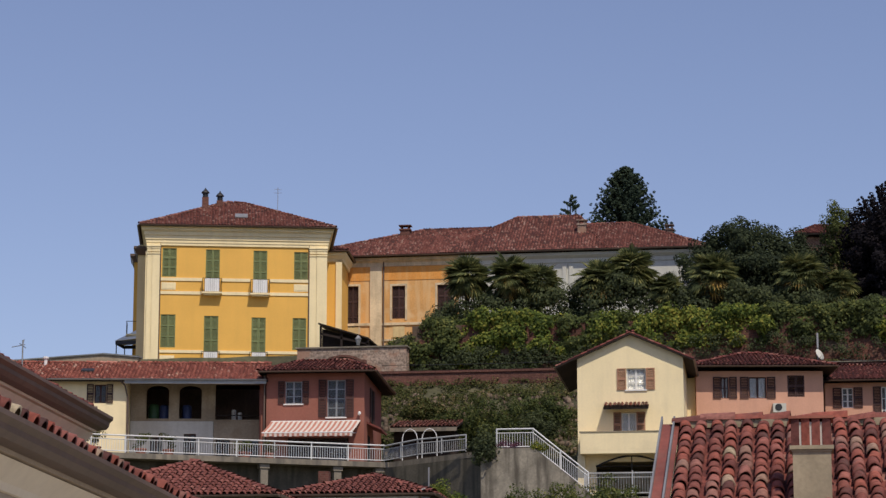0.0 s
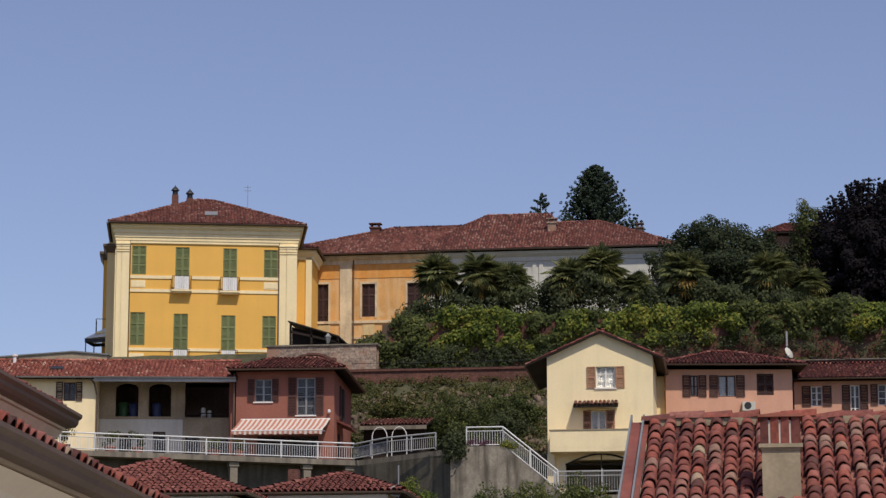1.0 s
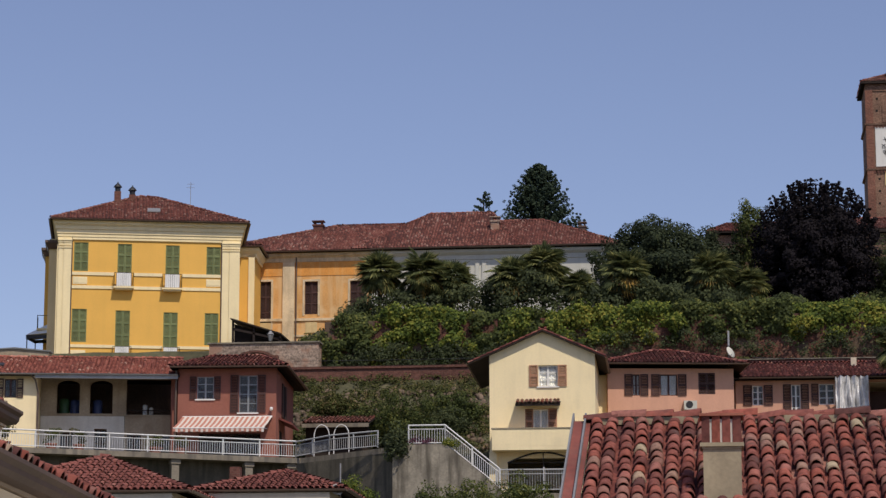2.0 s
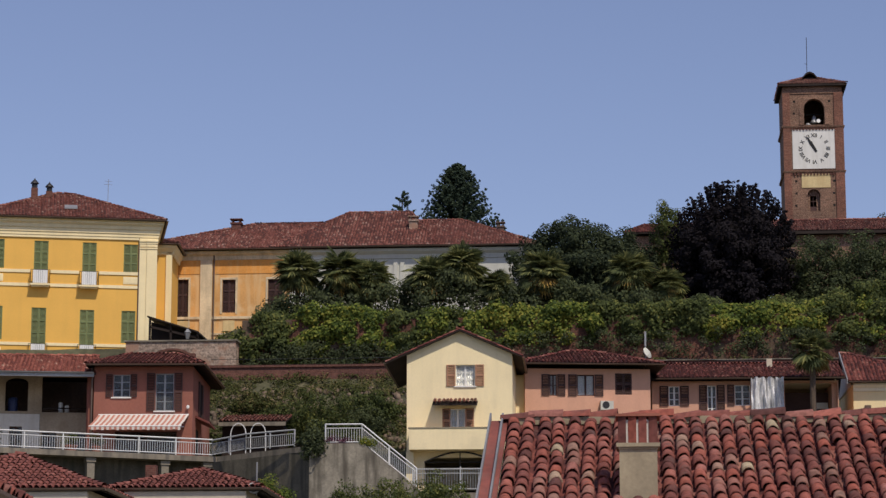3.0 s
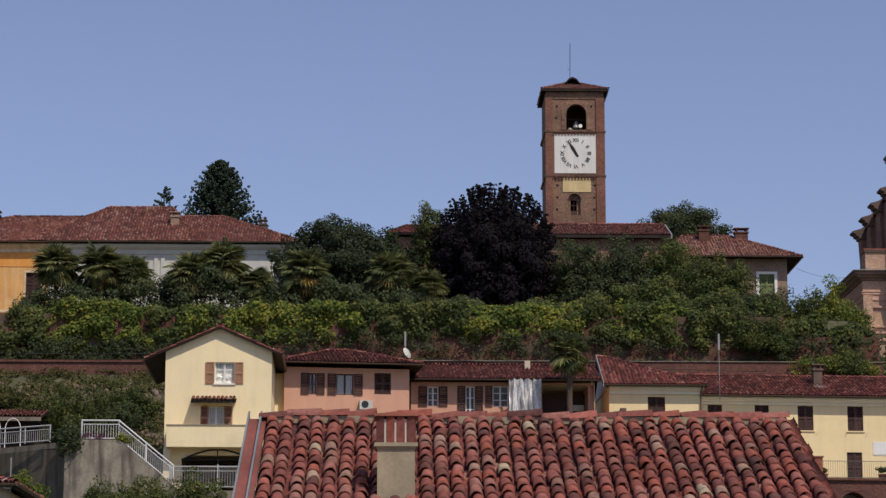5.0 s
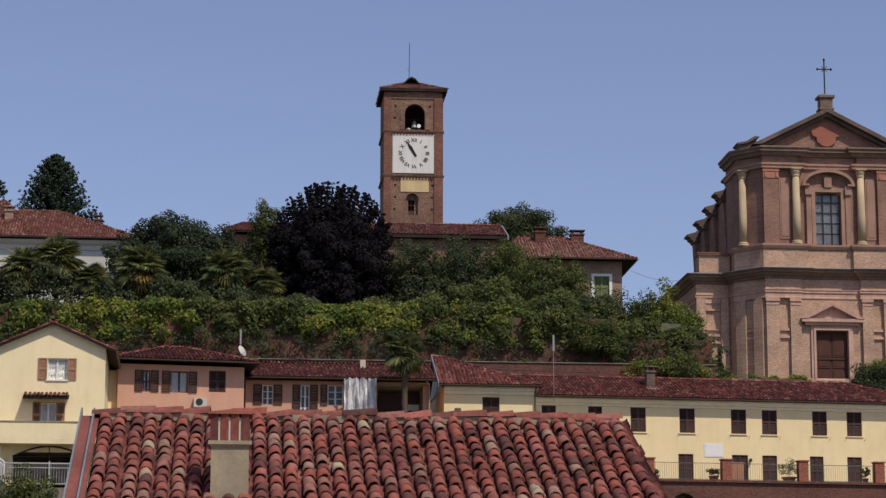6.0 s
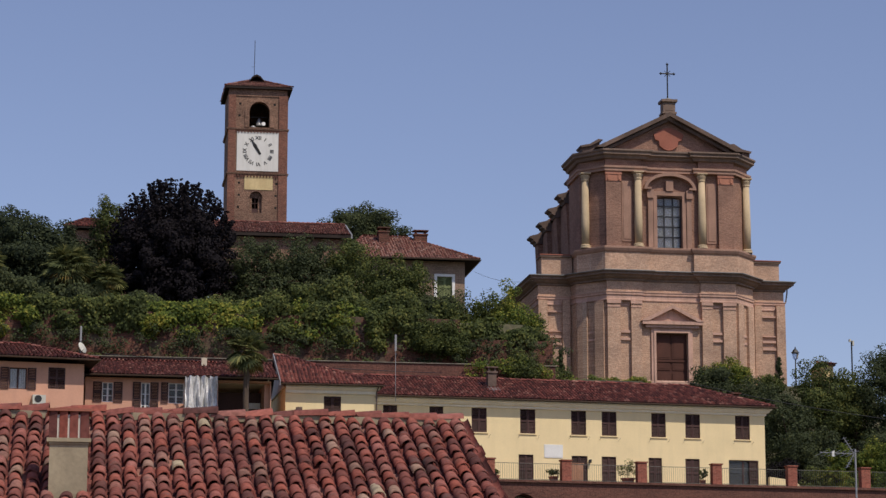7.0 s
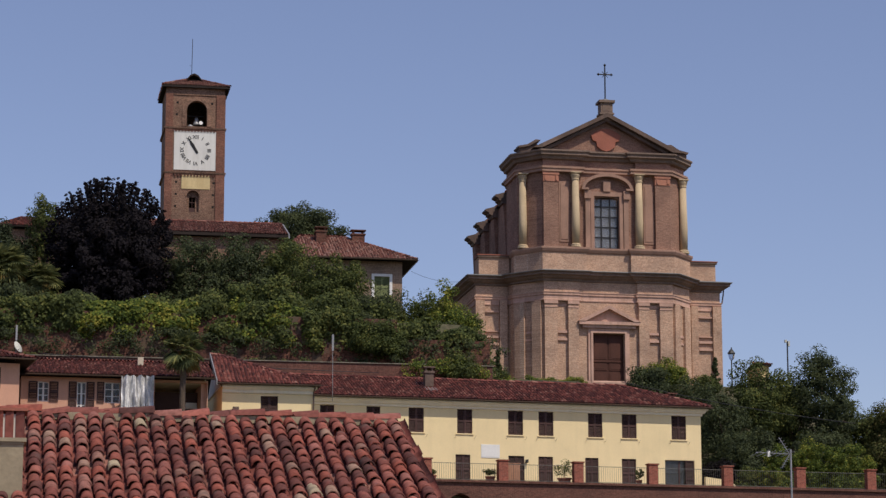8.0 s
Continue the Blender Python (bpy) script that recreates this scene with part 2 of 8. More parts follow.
M_STUCCO = surf("rosy_stone_stucco", (0.4, 0.24, 0.175), var=0.22, streak=0.45, stain=0.3, dirt=(0.26, 0.17, 0.125), bump=0.2)
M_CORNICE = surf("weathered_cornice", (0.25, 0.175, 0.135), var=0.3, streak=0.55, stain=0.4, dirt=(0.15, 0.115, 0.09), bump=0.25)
M_LEAD = surf("grey_lead_capping", (0.22, 0.225, 0.22), rough=0.6, var=0.25, bump=0.1)
# soot colour that also carries shade of the buttress caps and loggia wall
M_SOOTSHADE = surf("soot_and_shade_terracotta", (0.17, 0.115, 0.09), var=0.35, streak=0.4, stain=0.4, dirt=(0.08, 0.065, 0.055), bump=0.25)
M_REDSTUCCO = surf("red_terracotta_panel", (0.37, 0.135, 0.09), var=0.2, streak=0.3, dirt=(0.3, 0.13, 0.09), bump=0.2)
M_CHBRICK = brick_mat("church_brick", (0.385, 0.225, 0.165), (0.28, 0.152, 0.112), (0.39, 0.275, 0.215), blot=0.75, var=0.45)
M_CHBRICK_LOW = brick_mat("pale_church_brick", (0.63, 0.425, 0.305), (0.48, 0.295, 0.205), (0.62, 0.475, 0.37), blot=0.65, var=0.45)
M_STUCCO_LOW = surf("pale_rosy_stucco", (0.6, 0.38, 0.29), var=0.2, streak=0.4, stain=0.25, dirt=(0.34, 0.21, 0.155), bump=0.2)
M_TWBRICK = brick_mat("tower_brick", (0.36, 0.205, 0.145), (0.22, 0.125, 0.09), (0.38, 0.29, 0.215), blot=0.8, var=0.9)
M_TWRED = brick_mat("red_tower_brick", (0.31, 0.135, 0.095), (0.2, 0.09, 0.068), (0.3, 0.2, 0.15), blot=0.7, var=0.8)
M_DUNBRICK = brick_mat("dun_brick", (0.35, 0.25, 0.185), (0.26, 0.18, 0.135), (0.36, 0.28, 0.215), blot=0.5, var=0.5)
M_REDBRICK = brick_mat("red_brick", (0.19, 0.08, 0.062), (0.13, 0.055, 0.045), (0.19, 0.13, 0.1), blot=0.6)
M_WALLBRICK = brick_mat("terrace_brick", (0.25, 0.1, 0.072), (0.14, 0.064, 0.048), (0.16, 0.115, 0.09), blot=0.9, var=0.9, patch=(0.11, 0.085, 0.06))
M_RUBBLE = brick_mat("rubble_stone", (0.52, 0.40, 0.32), (0.33, 0.25, 0.2), (0.42, 0.35, 0.29), w=0.4, h=0.16, blot=0.6, var=0.9, patch=(0.33, 0.19, 0.13))
M_CLOCK = surf("white_clock_face", (0.74, 0.73, 0.68), var=0.06, streak=0.25, stain=0.15, dirt=(0.5, 0.48, 0.42), bump=0.05)
M_PANEL = surf("faded_ochre_panel", (0.66, 0.52, 0.27), var=0.15, stain=0.4, streak=0.3, dirt=(0.5, 0.33, 0.16), bump=0.08)
M_AWN_R = surf("salmon_awning_cloth", (0.5, 0.215, 0.155), var=0.08, bump=0.05)
M_AWN_W = surf("white_awning_cloth", (0.66, 0.59, 0.52), var=0.05, bump=0.05)
M_GROUND = surf("dry_grass_soil", (0.10, 0.095, 0.05), var=0.5, coarse=0.25, fine=2.5, stain=0.5, dirt=(0.17, 0.13, 0.085), bump=0.6)
M_PAVING = surf("grey_paving", (0.27, 0.25, 0.22), var=0.25, stain=0.3, bump=0.2)
M_LEAF = leaf_mat("mixed_green_leaf", [(0.0, (0.05, 0.066, 0.026)), (0.5, (0.09, 0.113, 0.037)), (0.85, (0.136, 0.158, 0.046)), (1.0, (0.2, 0.204, 0.058))], 0.38)
M_LEAF_DARK = leaf_mat("dark_green_leaf", [(0.0, (0.046, 0.058, 0.032)), (0.6, (0.074, 0.093, 0.043)), (1.0, (0.122, 0.14, 0.06))], 0.4)
M_LEAF_VINE = leaf_mat("yellow_green_vine", [(0.0, (0.057, 0.086, 0.023)), (0.4, (0.121, 0.167, 0.034)), (0.75, (0.218, 0.247, 0.046)), (1.0, (0.345, 0.316, 0.063))], 0.4)
M_LEAF_COPPER = leaf_mat("copper_leaf", [(0.0, (0.013, 0.011, 0.013)), (0.8, (0.0155, 0.013, 0.0155)), (1.0, (0.019, 0.015, 0.0175))], 0.08, 0.85)
M_LEAF_CONIFER = leaf_mat("blue_green_needles", [(0.0, (0.025, 0.04, 0.028)), (0.6, (0.045, 0.068, 0.044)), (1.0, (0.08, 0.105, 0.06))], 0.25)
M_LEAF_PALM = leaf_mat("palm_leaf", [(0.0, (0.062, 0.08, 0.036)), (0.6, (0.13, 0.15, 0.06)), (1.0, (0.33, 0.32, 0.12))], 0.4)
M_LEAF_DEAD = leaf_mat("dead_palm_leaf", [(0.0, (0.09, 0.062, 0.03)), (0.6, (0.2, 0.135, 0.048)), (1.0, (0.42, 0.27, 0.065))], 0.15)
M_LEAF_EVER = leaf_mat("blackish_evergreen_leaf", [(0.0, (0.027, 0.037, 0.022)), (0.6, (0.044, 0.058, 0.031)), (1.0, (0.075, 0.09, 0.042))], 0.25, 0.8)
M_LEAF_DRY = leaf_mat("dry_slope_leaf", [(0.0, (0.035, 0.042, 0.014)), (0.5, (0.075, 0.085, 0.025)), (0.85, (0.12, 0.12, 0.038)), (1.0, (0.19, 0.14, 0.065))])
M_LEAF_PURPLE = leaf_mat("purple_flower", [(0.0, (0.09, 0.03, 0.05)), (1.0, (0.2, 0.1, 0.13))])


def glass_mat(name, tint, rough):
    m, nt, ln, bs = nodes_of(name)
    bs.inputs["Base Color"].default_value = (*tint, 1)
    bs.inputs["Roughness"].default_value, bs.inputs["IOR"].default_value = rough, 1.35
    bs.inputs["Transmission Weight"].default_value = 0.92
    return m


M_GLASS = glass_mat("window_glass", (0.85, 0.87, 0.88), 0.05)
# dark tint stands in for the unlit rooms behind uncurtained panes
M_GLASS_DIM = glass_mat("unlit_room_glass", (0.36, 0.38, 0.4), 0.05)
# flat black that stands for the shade inside openings
M_BLACK = surf("opening_shade", (0.012, 0.011, 0.01), var=0.3, bump=0.0)
M_NUMERAL = surf("black_numeral_paint", (0.03, 0.03, 0.032), var=0.2, bump=0.0)


# ---- mesh building ----
class MB:
    def __init__(self):
        self.v, self.f = [], []

    def poly(self, *pts):
        n = len(self.v)
        self.v.extend(tuple(p) for p in pts)
        self.f.append(tuple(range(n, n + len(pts))))
        return self

    def box(self, x0, x1, y0, y1, z0, z1):
        n = len(self.v)
        self.v.extend([(x0, y0, z0), (x1, y0, z0), (x1, y1, z0), (x0, y1, z0), (x0, y0, z1), (x1, y0, z1), (x1, y1, z1), (x0, y1, z1)])
        self.f.extend(tuple(n + i for i in q) for q in ((0, 3, 2, 1), (4, 5, 6, 7), (0, 1, 5, 4), (1, 2, 6, 5), (2, 3, 7, 6), (3, 0, 4, 7)))
        return self

    def prism(self, pts, d):
        """A polygon pushed along the vector d."""
        n, k = len(self.v), len(pts)
        d = Vector(d)
        self.v.extend(tuple(p) for p in pts)
        self.v.extend(tuple(Vector(p) + d) for p in pts)
        self.f.append(tuple(range(n + k - 1, n - 1, -1)))
        self.f.append(tuple(range(n + k, n + 2 * k)))
        self.f.extend((n + i, n + (i + 1) % k, n + k + (i + 1) % k, n + k + i) for i in range(k))
        return self

    def tube(self, pts, r, n=8, caps=True):
        """Round bar through points; r one radius or one for each point."""
        pts = [Vector(p) for p in pts]
        rs = r if isinstance(r, (list, tuple)) else [r] * len(pts)
        base = len(self.v)
        for i, p in enumerate(pts):
            d = (pts[min(i + 1, len(pts) - 1)] - pts[max(i - 1, 0)]).normalized()
            a = d.cross(Vector((0, 0, 1)) if abs(d.z) < 0.9 else Vector((1, 0, 0))).normalized()
            b = d.cross(a)
            self.v.extend(tuple(p + (a * math.cos(t) + b * math.sin(t)) * rs[i]) for t in (2 * math.pi * k / n for k in range(n)))
        for i in range(len(pts) - 1):
            for k in range(n):
                q = base + i * n
                self.f.append((q + k, q + n + k, q + n + (k + 1) % n, q + (k + 1) % n))
        if caps:
            self.f.append(tuple(base + k for k in range(n)))
            self.f.append(tuple(base + (len(pts) - 1) * n + k for k in reversed(range(n))))
        return self

    def lathe(self, profile, cx, cy, n=14):
        """Turned shape: (radius, z) up an upright axis."""
        base = len(self.v)
        for r, z in profile:
            self.v.extend((cx + r * math.cos(2 * math.pi * k / n), cy + r * math.sin(2 * math.pi * k / n), z) for k in range(n))
        for i in range(len(profile) - 1):
            q = base + i * n
            self.f.extend((q + k, q + (k + 1) % n, q + n + (k + 1) % n, q + n + k) for k in range(n))
        self.f.append(tuple(base + k for k in reversed(range(n))))
        self.f.append(tuple(base + (len(profile) - 1) * n + k for k in range(n)))
        return self

    def sweep(self, plan, profile):
        """A moulding: profile of (out, z) carried along a plan line of (x, y); out lies to the right of the line's way."""
        base, k, m = len(self.v), len(profile), len(plan)
        for i, (x, y) in enumerate(plan):
            p = Vector((x, y))
            d0 = (p - Vector(plan[i - 1])).normalized() if i else None
            d1 = (Vector(plan[i + 1]) - p).normalized() if i < m - 1 else None
            d0, d1 = d0 or d1, d1 or d0
            n0, n1 = Vector((d0.y, -d0.x)), Vector((d1.y, -d1.x))
            nn = (n0 + n1).normalized()
            nn = nn / max(0.35, nn.dot(n0))
            self.v.extend((x + nn.x * o, y + nn.y * o, z) for o, z in profile)
        for i in range(m - 1):
            for j in range(k - 1):
                a = base + i * k + j
                self.f.append((a, a + k, a + k + 1, a + 1))
        self.f.append(tuple(base + j for j in range(k)))
        self.f.append(tuple(base + (m - 1) * k + j for j in reversed(range(k))))
        return self

    def mesh(self, name, material, smooth=False):
        me = bpy.data.meshes.new(name)
        me.from_pydata(self.v, [], self.f)
        if material:
            me.materials.append(material)
        if smooth:
            me.shade_smooth()
        return me


BASE = {}


def settle(ob, parent):
    """Hang a mesh under its thing; heights in the code are above sea level, meshes count from the thing's base."""
    if parent:
        ob.parent = parent
        root = parent
        while root.parent:
            root = root.parent
        if root.name in BASE:
            ob.data.transform(Matrix.Translation((0, 0, -BASE[root.name])))
    return ob


def part(name, mb, material, parent=None, label="", smooth=False):
    ob = settle(new(name, mb.mesh(name, material, smooth)), parent)
    return tagged(ob, label) if label else ob


def thing(name, m, label, category, group="", kind=""):
    ob = new(name)
    ob.matrix_world = m
    ob.empty_display_size = 0.5
    return tagged(ob, label, category, group, kind)


def building(name, x, y, yaw, base, label, category="house"):
    """A thing whose parts are given in its own x (along the front), y (back) and heights above sea level."""
    ob = thing(name, pose(x, y, base, 0, 0, yaw), label, category)
    BASE[ob.name] = base
    return ob


def structure(name, mb, material, label, m=None, category=""):
    ob = part(name, mb, material)
    if m:
        ob.matrix_world = m
    return tagged(ob, label, category or name.split("_")[0], "", "structure")


def np_mesh(name, verts, quads, material, smooth=False):
    me = bpy.data.meshes.new(name)
    nv, nq, c = len(verts), len(quads), quads.shape[1]
    me.vertices.add(nv)
    me.vertices.foreach_set("co", verts.astype(np.float32).ravel())
    me.loops.add(nq * c)
    me.loops.foreach_set("vertex_index", quads.astype(np.int32).ravel())
    me.polygons.add(nq)
    me.polygons.foreach_set("loop_start", np.arange(0, nq * c, c, dtype=np.int32))
    me.update(calc_edges=True)
    me.materials.append(material)
    if smooth:
        me.shade_smooth()
    return me


RNG = np.random.default_rng(7)


def stamp(template, faces, frames):
    """One template (k, 3) set at many frames: arrays (n, 3) origin and three axes."""
    o, a, b, c = frames
    v = o[:, None] + template[None, :, :1] * a[:, None] + template[None, :, 1:2] * b[:, None] + template[None, :, 2:3] * c[:, None]
    n, k = len(o), len(template)
    q = (np.arange(n) * k)[:, None, None] + faces[None]
    return v.reshape(-1, 3), q.reshape(-1, faces.shape[1])


def coppo(pitch, length, arc=5, lip=0.0):
    """One curved cover tile: u across, v up the slope, n out of it."""
    r = pitch * 0.4
    th = np.linspace(0, np.pi, arc)
    rows = [(r * 1.08, -0.02, 0.035), (r * 0.86, length * 1.12, 0.012)]
    if lip:
        rows = [(r * 1.08 - lip, -0.018, 0.035 - 0.2 * lip)] + rows
    v = np.array([(rr * math.cos(t), vv, nn + rr * 0.95 * math.sin(t)) for rr, vv, nn in rows for t in th])
    q = np.array([(i * arc + k, i * arc + k + 1, (i + 1) * arc + k + 1, (i + 1) * arc + k) for i in range(len(rows) - 1) for k in range(arc - 1)])
    return v, q[:, ::-1]


def span(poly, u):
    """Where the line at u crosses a convex polygon of (u, v): lowest and highest v."""
    vs = []
    for (u0, v0), (u1, v1) in zip(poly, poly[1:] + poly[:1]):
        if (u0 - u) * (u1 - u) < 0:
            vs.append(v0 + (v1 - v0) * (u - u0) / (u1 - u0))
    return (min(vs), max(vs)) if len(vs) > 1 else None


def lay_tiles(pts, pitch, length, jitter=0.012):
    """Frames of cover tiles on a flat roof face; pts: its corners, the eave's two first."""
    p = [Vector(q) for q in pts]
    U = (p[1] - p[0]).normalized()
    N = (p[1] - p[0]).cross(p[2] - p[0]).normalized()
    V = N.cross(U)
    poly = [((q - p[0]).dot(U), (q - p[0]).dot(V)) for q in p]
    lo, hi = min(q[0] for q in poly), max(q[0] for q in poly)
    cols = max(1, round((hi - lo) / pitch))
    out = []
    for i in range(cols):
        u = lo + (i + 0.5) * (hi - lo) / cols
        s = span(poly, u)
        if not s:
            continue
        v = s[0] + RNG.uniform(-0.03, 0.02)
        wob = RNG.uniform(-0.01, 0.01)
        while v < s[1] - length * 0.35:
            out.append((u + wob + RNG.normal(0, jitter), v + RNG.normal(0, jitter), RNG.uniform(0, 0.012), RNG.normal(0, 0.03)))
            v += length
    if not out:
        return None
    a = np.array(out)
    U, V, N, o = (np.array(q) for q in (U, V, N, p[0]))
    org = o + a[:, :1] * U + a[:, 1:2] * V + a[:, 2:3] * N
    ax = U + a[:, 3:4] * V
    bx = V - a[:, 3:4] * U
    return org, ax, bx, np.repeat(N[None], len(a), 0)


def tiled_roof(parent, faces, material, pitch=0.22, length=0.38, deck=0.1, under=M_DARKWOOD, arc=5, ridges=(), tiles=True):
    """A roof on a thing: boarded deck, joined cover tiles, ridge tiles along given lines."""
    mb = MB()
    for pts in faces:
        mb.prism(pts, (0, 0, -deck))
    roof = part("roof", mb, under, parent, "dark boarded eaves under clay tiles")
    vs, qs, n = [], [], 0
    tv, tq = coppo(pitch, length, arc)
    for pts in faces:
        fr = lay_tiles(pts, pitch, length)
        if fr is None or not tiles:
            continue
        v, q = stamp(tv, tq, fr)
        vs.append(v), qs.append(q + n)
        n += len(v)
    # channel bed between the covers
    for pts in faces:
        k = len(pts)
        up = np.array([(Vector(p) + Vector((0, 0, 0.03))) for p in pts])
        if k == 3:
            up = np.vstack([up, up[2:3]])
        vs.append(up), qs.append(np.array([[n, n + 1, n + 2, n + 3]]))
        n += 4
    for a, b in ridges:
        a, b = Vector(a), Vector(b)
        d = (b - a).normalized()
        s = d.cross(Vector((0, 0, 1))).normalized()
        up = s.cross(d)
        m = max(1, int((b - a).length / length))
        k = np.arange(m)[:, None] * (b - a).length / m
        org = np.array(a + up * 0.02) + k * np.array(d) + RNG.normal(0, 0.008, (m, 3))
        v, q = stamp(tv * np.array([1.25, 1, 1.25]), tq, (org, np.repeat(np.array(s)[None], m, 0), np.repeat(np.array(d)[None], m, 0), np.repeat(np.array(up)[None], m, 0)))
        vs.append(v), qs.append(q + n)
        n += len(v)
    ob = settle(new("roof_tiles", np_mesh("roof_tiles", np.vstack(vs), np.vstack(qs), material)), roof)
    tagged(ob, "weathered red clay barrel tiles", "", "", "stuff")
    return roof


def hip(x0, x1, y0, y1, ze, A, B, zr):
    """Faces and ridge lines of a roof over a rectangle; ridge from A to B, along x."""
    a, b = (A[0], A[1], zr), (B[0], B[1], zr)
    c = [(x0, y0, ze), (x1, y0, ze), (x1, y1, ze), (x0, y1, ze)]
    faces = [[c[0], c[1], b, a], [c[2], c[3], a, b]]
    ridges = [(a, b)]
    if A[0] > x0 + 0.01:
        faces.append([c[3], c[0], a])
        ridges += [(c[0], a), (c[3], a)]
    if B[0] < x1 - 0.01:
        faces.append([c[1], c[2], b])
        ridges += [(c[1], b), (c[2], b)]
    return faces, ridges


def wall_panel(mb, W, z0, z1, holes, thick=0.35, x0=0.0, y=0.0):
    """A wall from x0 to W in the plane y, with openings through it (x0, x1, z0, z1)."""
    xs = sorted({x0, W, *(h[0] for h in holes), *(h[1] for h in holes)})
    zs = sorted({z0, z1, *(h[2] for h in holes), *(h[3] for h in holes)})
    inside = lambda x, z: any(h[0] < x < h[1] and h[2] < z < h[3] for h in holes)
    for a, b in zip(xs, xs[1:]):
        for c, d in zip(zs, zs[1:]):
            if not inside((a + b) / 2, (c + d) / 2):
                mb.poly((a, y, c), (b, y, c), (b, y, d), (a, y, d))
                mb.poly((b, y + thick, c), (a, y + thick, c), (a, y + thick, d), (b, y + thick, d))
    for a, b, c, d in holes:
        mb.poly((a, y, c), (a, y + thick, c), (b, y + thick, c), (b, y, c))
        mb.poly((a, y, d), (b, y, d), (b, y + thick, d), (a, y + thick, d))
        mb.poly((a, y, c), (a, y, d), (a, y + thick, d), (a, y + thick, c))
        mb.poly((b, y, c), (b, y + thick, c), (b, y + thick, d), (b, y, d))
    mb.poly((x0, y, z0), (x0, y, z1), (x0, y + thick, z1), (x0, y + thick, z0))
    mb.poly((W, y, z0), (W, y + thick, z0), (W, y + thick, z1), (W, y, z1))
    mb.poly((x0, y, z1), (W, y, z1), (W, y + thick, z1), (x0, y + thick, z1))
    return mb


def shell(parent, W, D, z0, z1, holes, material, x0=0.0, thick=0.35, label=""):
    """Front wall with openings, two side walls, back wall, a floor slab and a ceiling inside."""
    part("wall", wall_panel(MB(), W, z0, z1, holes, thick, x0), material, parent, label)
    part("wall", MB().box(x0, x0 + thick, thick, D, z0, z1), material, parent)
    part("wall", MB().box(W - thick, W, thick, D, z0, z1), material, parent)
    part("wall", MB().box(x0 + thick, W - thick, D - thick, D, z0, z1), material, parent)
    part("ceiling", MB().box(x0 + thick, W - thick, thick, D - thick, z1 - 0.15, z1 - 0.02), M_BEIGE, parent)


def shutter_leaf(mb, x0, x1, y, z0, z1, panels=2, t=0.045):
    """One louvred leaf: stiles, rails and slats."""
    s = min(0.07, (x1 - x0) * 0.16)
    mb.box(x0, x0 + s, y - 0.006, y + t, z0, z1).box(x1 - s, x1, y - 0.006, y + t, z0, z1)
    for i in range(panels + 1):
        zc = z0 + (z1 - z0) * i / panels
        mb.box(x0 + s, x1 - s, y - 0.006, y + t - 0.002, max(z0, zc - 0.06), min(z1, zc + 0.06))
    n = int((z1 - z0) / 0.085)
    for i in range(n):
        zc = z0 + (i + 0.5) * (z1 - z0) / n
        mb.poly((x0 + s, y + 0.008, zc - 0.036), (x1 - s, y + 0.008, zc - 0.036), (x1 - s, y + t + 0.012, zc + 0.03), (x0 + s, y + t + 0.012, zc + 0.03))
    return mb


def window(parent, x0, x1, z0, z1, style="closed", col=None, rows=2, sill=None, inset=0.08, panels=2, curtain=False, leafw=None, y=0.0, frame_mat=None):
    """A window in an opening. closed: shut leaves. open: glazed, leaves folded back on the wall. glass: glazed only."""
    fm = frame_mat or M_WHITE
    w = x1 - x0
    fr = MB()
    f = 0.06
    yy = y + inset + 0.06
    fr.box(x0, x0 + f, yy, yy + 0.07, z0, z1).box(x1 - f, x1, yy, yy + 0.07, z0, z1)
    fr.box(x0 + f, x1 - f, yy, yy + 0.07, z1 - f, z1).box(x0 + f, x1 - f, yy, yy + 0.07, z0, z0 + f)
    if style != "closed":
        xm = (x0 + x1) / 2
        fr.box(xm - 0.05, xm + 0.05, yy - 0.005, yy + 0.06, z0 + f, z1 - f)
        for i in range(1, rows):
            zc = z0 + (z1 - z0) * i / rows
            fr.box(x0 + f, xm - 0.05, yy + 0.01, yy + 0.05, zc - 0.022, zc + 0.022).box(xm + 0.05, x1 - f, yy + 0.01, yy + 0.05, zc - 0.022, zc + 0.022)
    win = part("window", fr, fm if style != "closed" else col or M_BROWN, parent)
    if style == "closed":
        for a, b in ((x0 + 0.005, (x0 + x1) / 2 - 0.006), ((x0 + x1) / 2 + 0.006, x1 - 0.005)):
            part("shutter", shutter_leaf(MB(), a, b, y + inset - 0.02, z0 + 0.01, z1 - 0.01, panels), col or M_BROWN, win)
    else:
        part("pane", MB().box(x0 + f, x1 - f, yy + 0.025, yy + 0.035, z0 + f, z1 - f), M_GLASS if curtain else M_GLASS_DIM, win).visible_shadow = False
        if curtain:
            cm = MB()
            n = 16
            for i in range(n):
                a, b = x0 + w * i / n, x0 + w * (i + 1) / n
                d0, d1 = 0.02 * (i % 2), 0.02 * ((i + 1) % 2)
                cm.poly((a, yy + 0.1 + d0, z0), (b, yy + 0.1 + d1, z0), (b, yy + 0.1 + d1, z1), (a, yy + 0.1 + d0, z1))
            part("curtain", cm, M_CURTAIN, win)
        if style == "open":
            lw = leafw or w / 2
            for a, b in ((x0 - lw - 0.02, x0 - 0.02), (x1 + 0.02, x1 + lw + 0.02)):
                part("shutter", shutter_leaf(MB(), a, b, y - 0.055, z0, z1, panels), col or M_BROWN, win)
    if sill:
        part("window_sill", MB().box(x0 - 0.08, x1 + 0.08, y - 0.07, y + inset, z0 - 0.07, z0 - 0.004), sill, win)
    return win


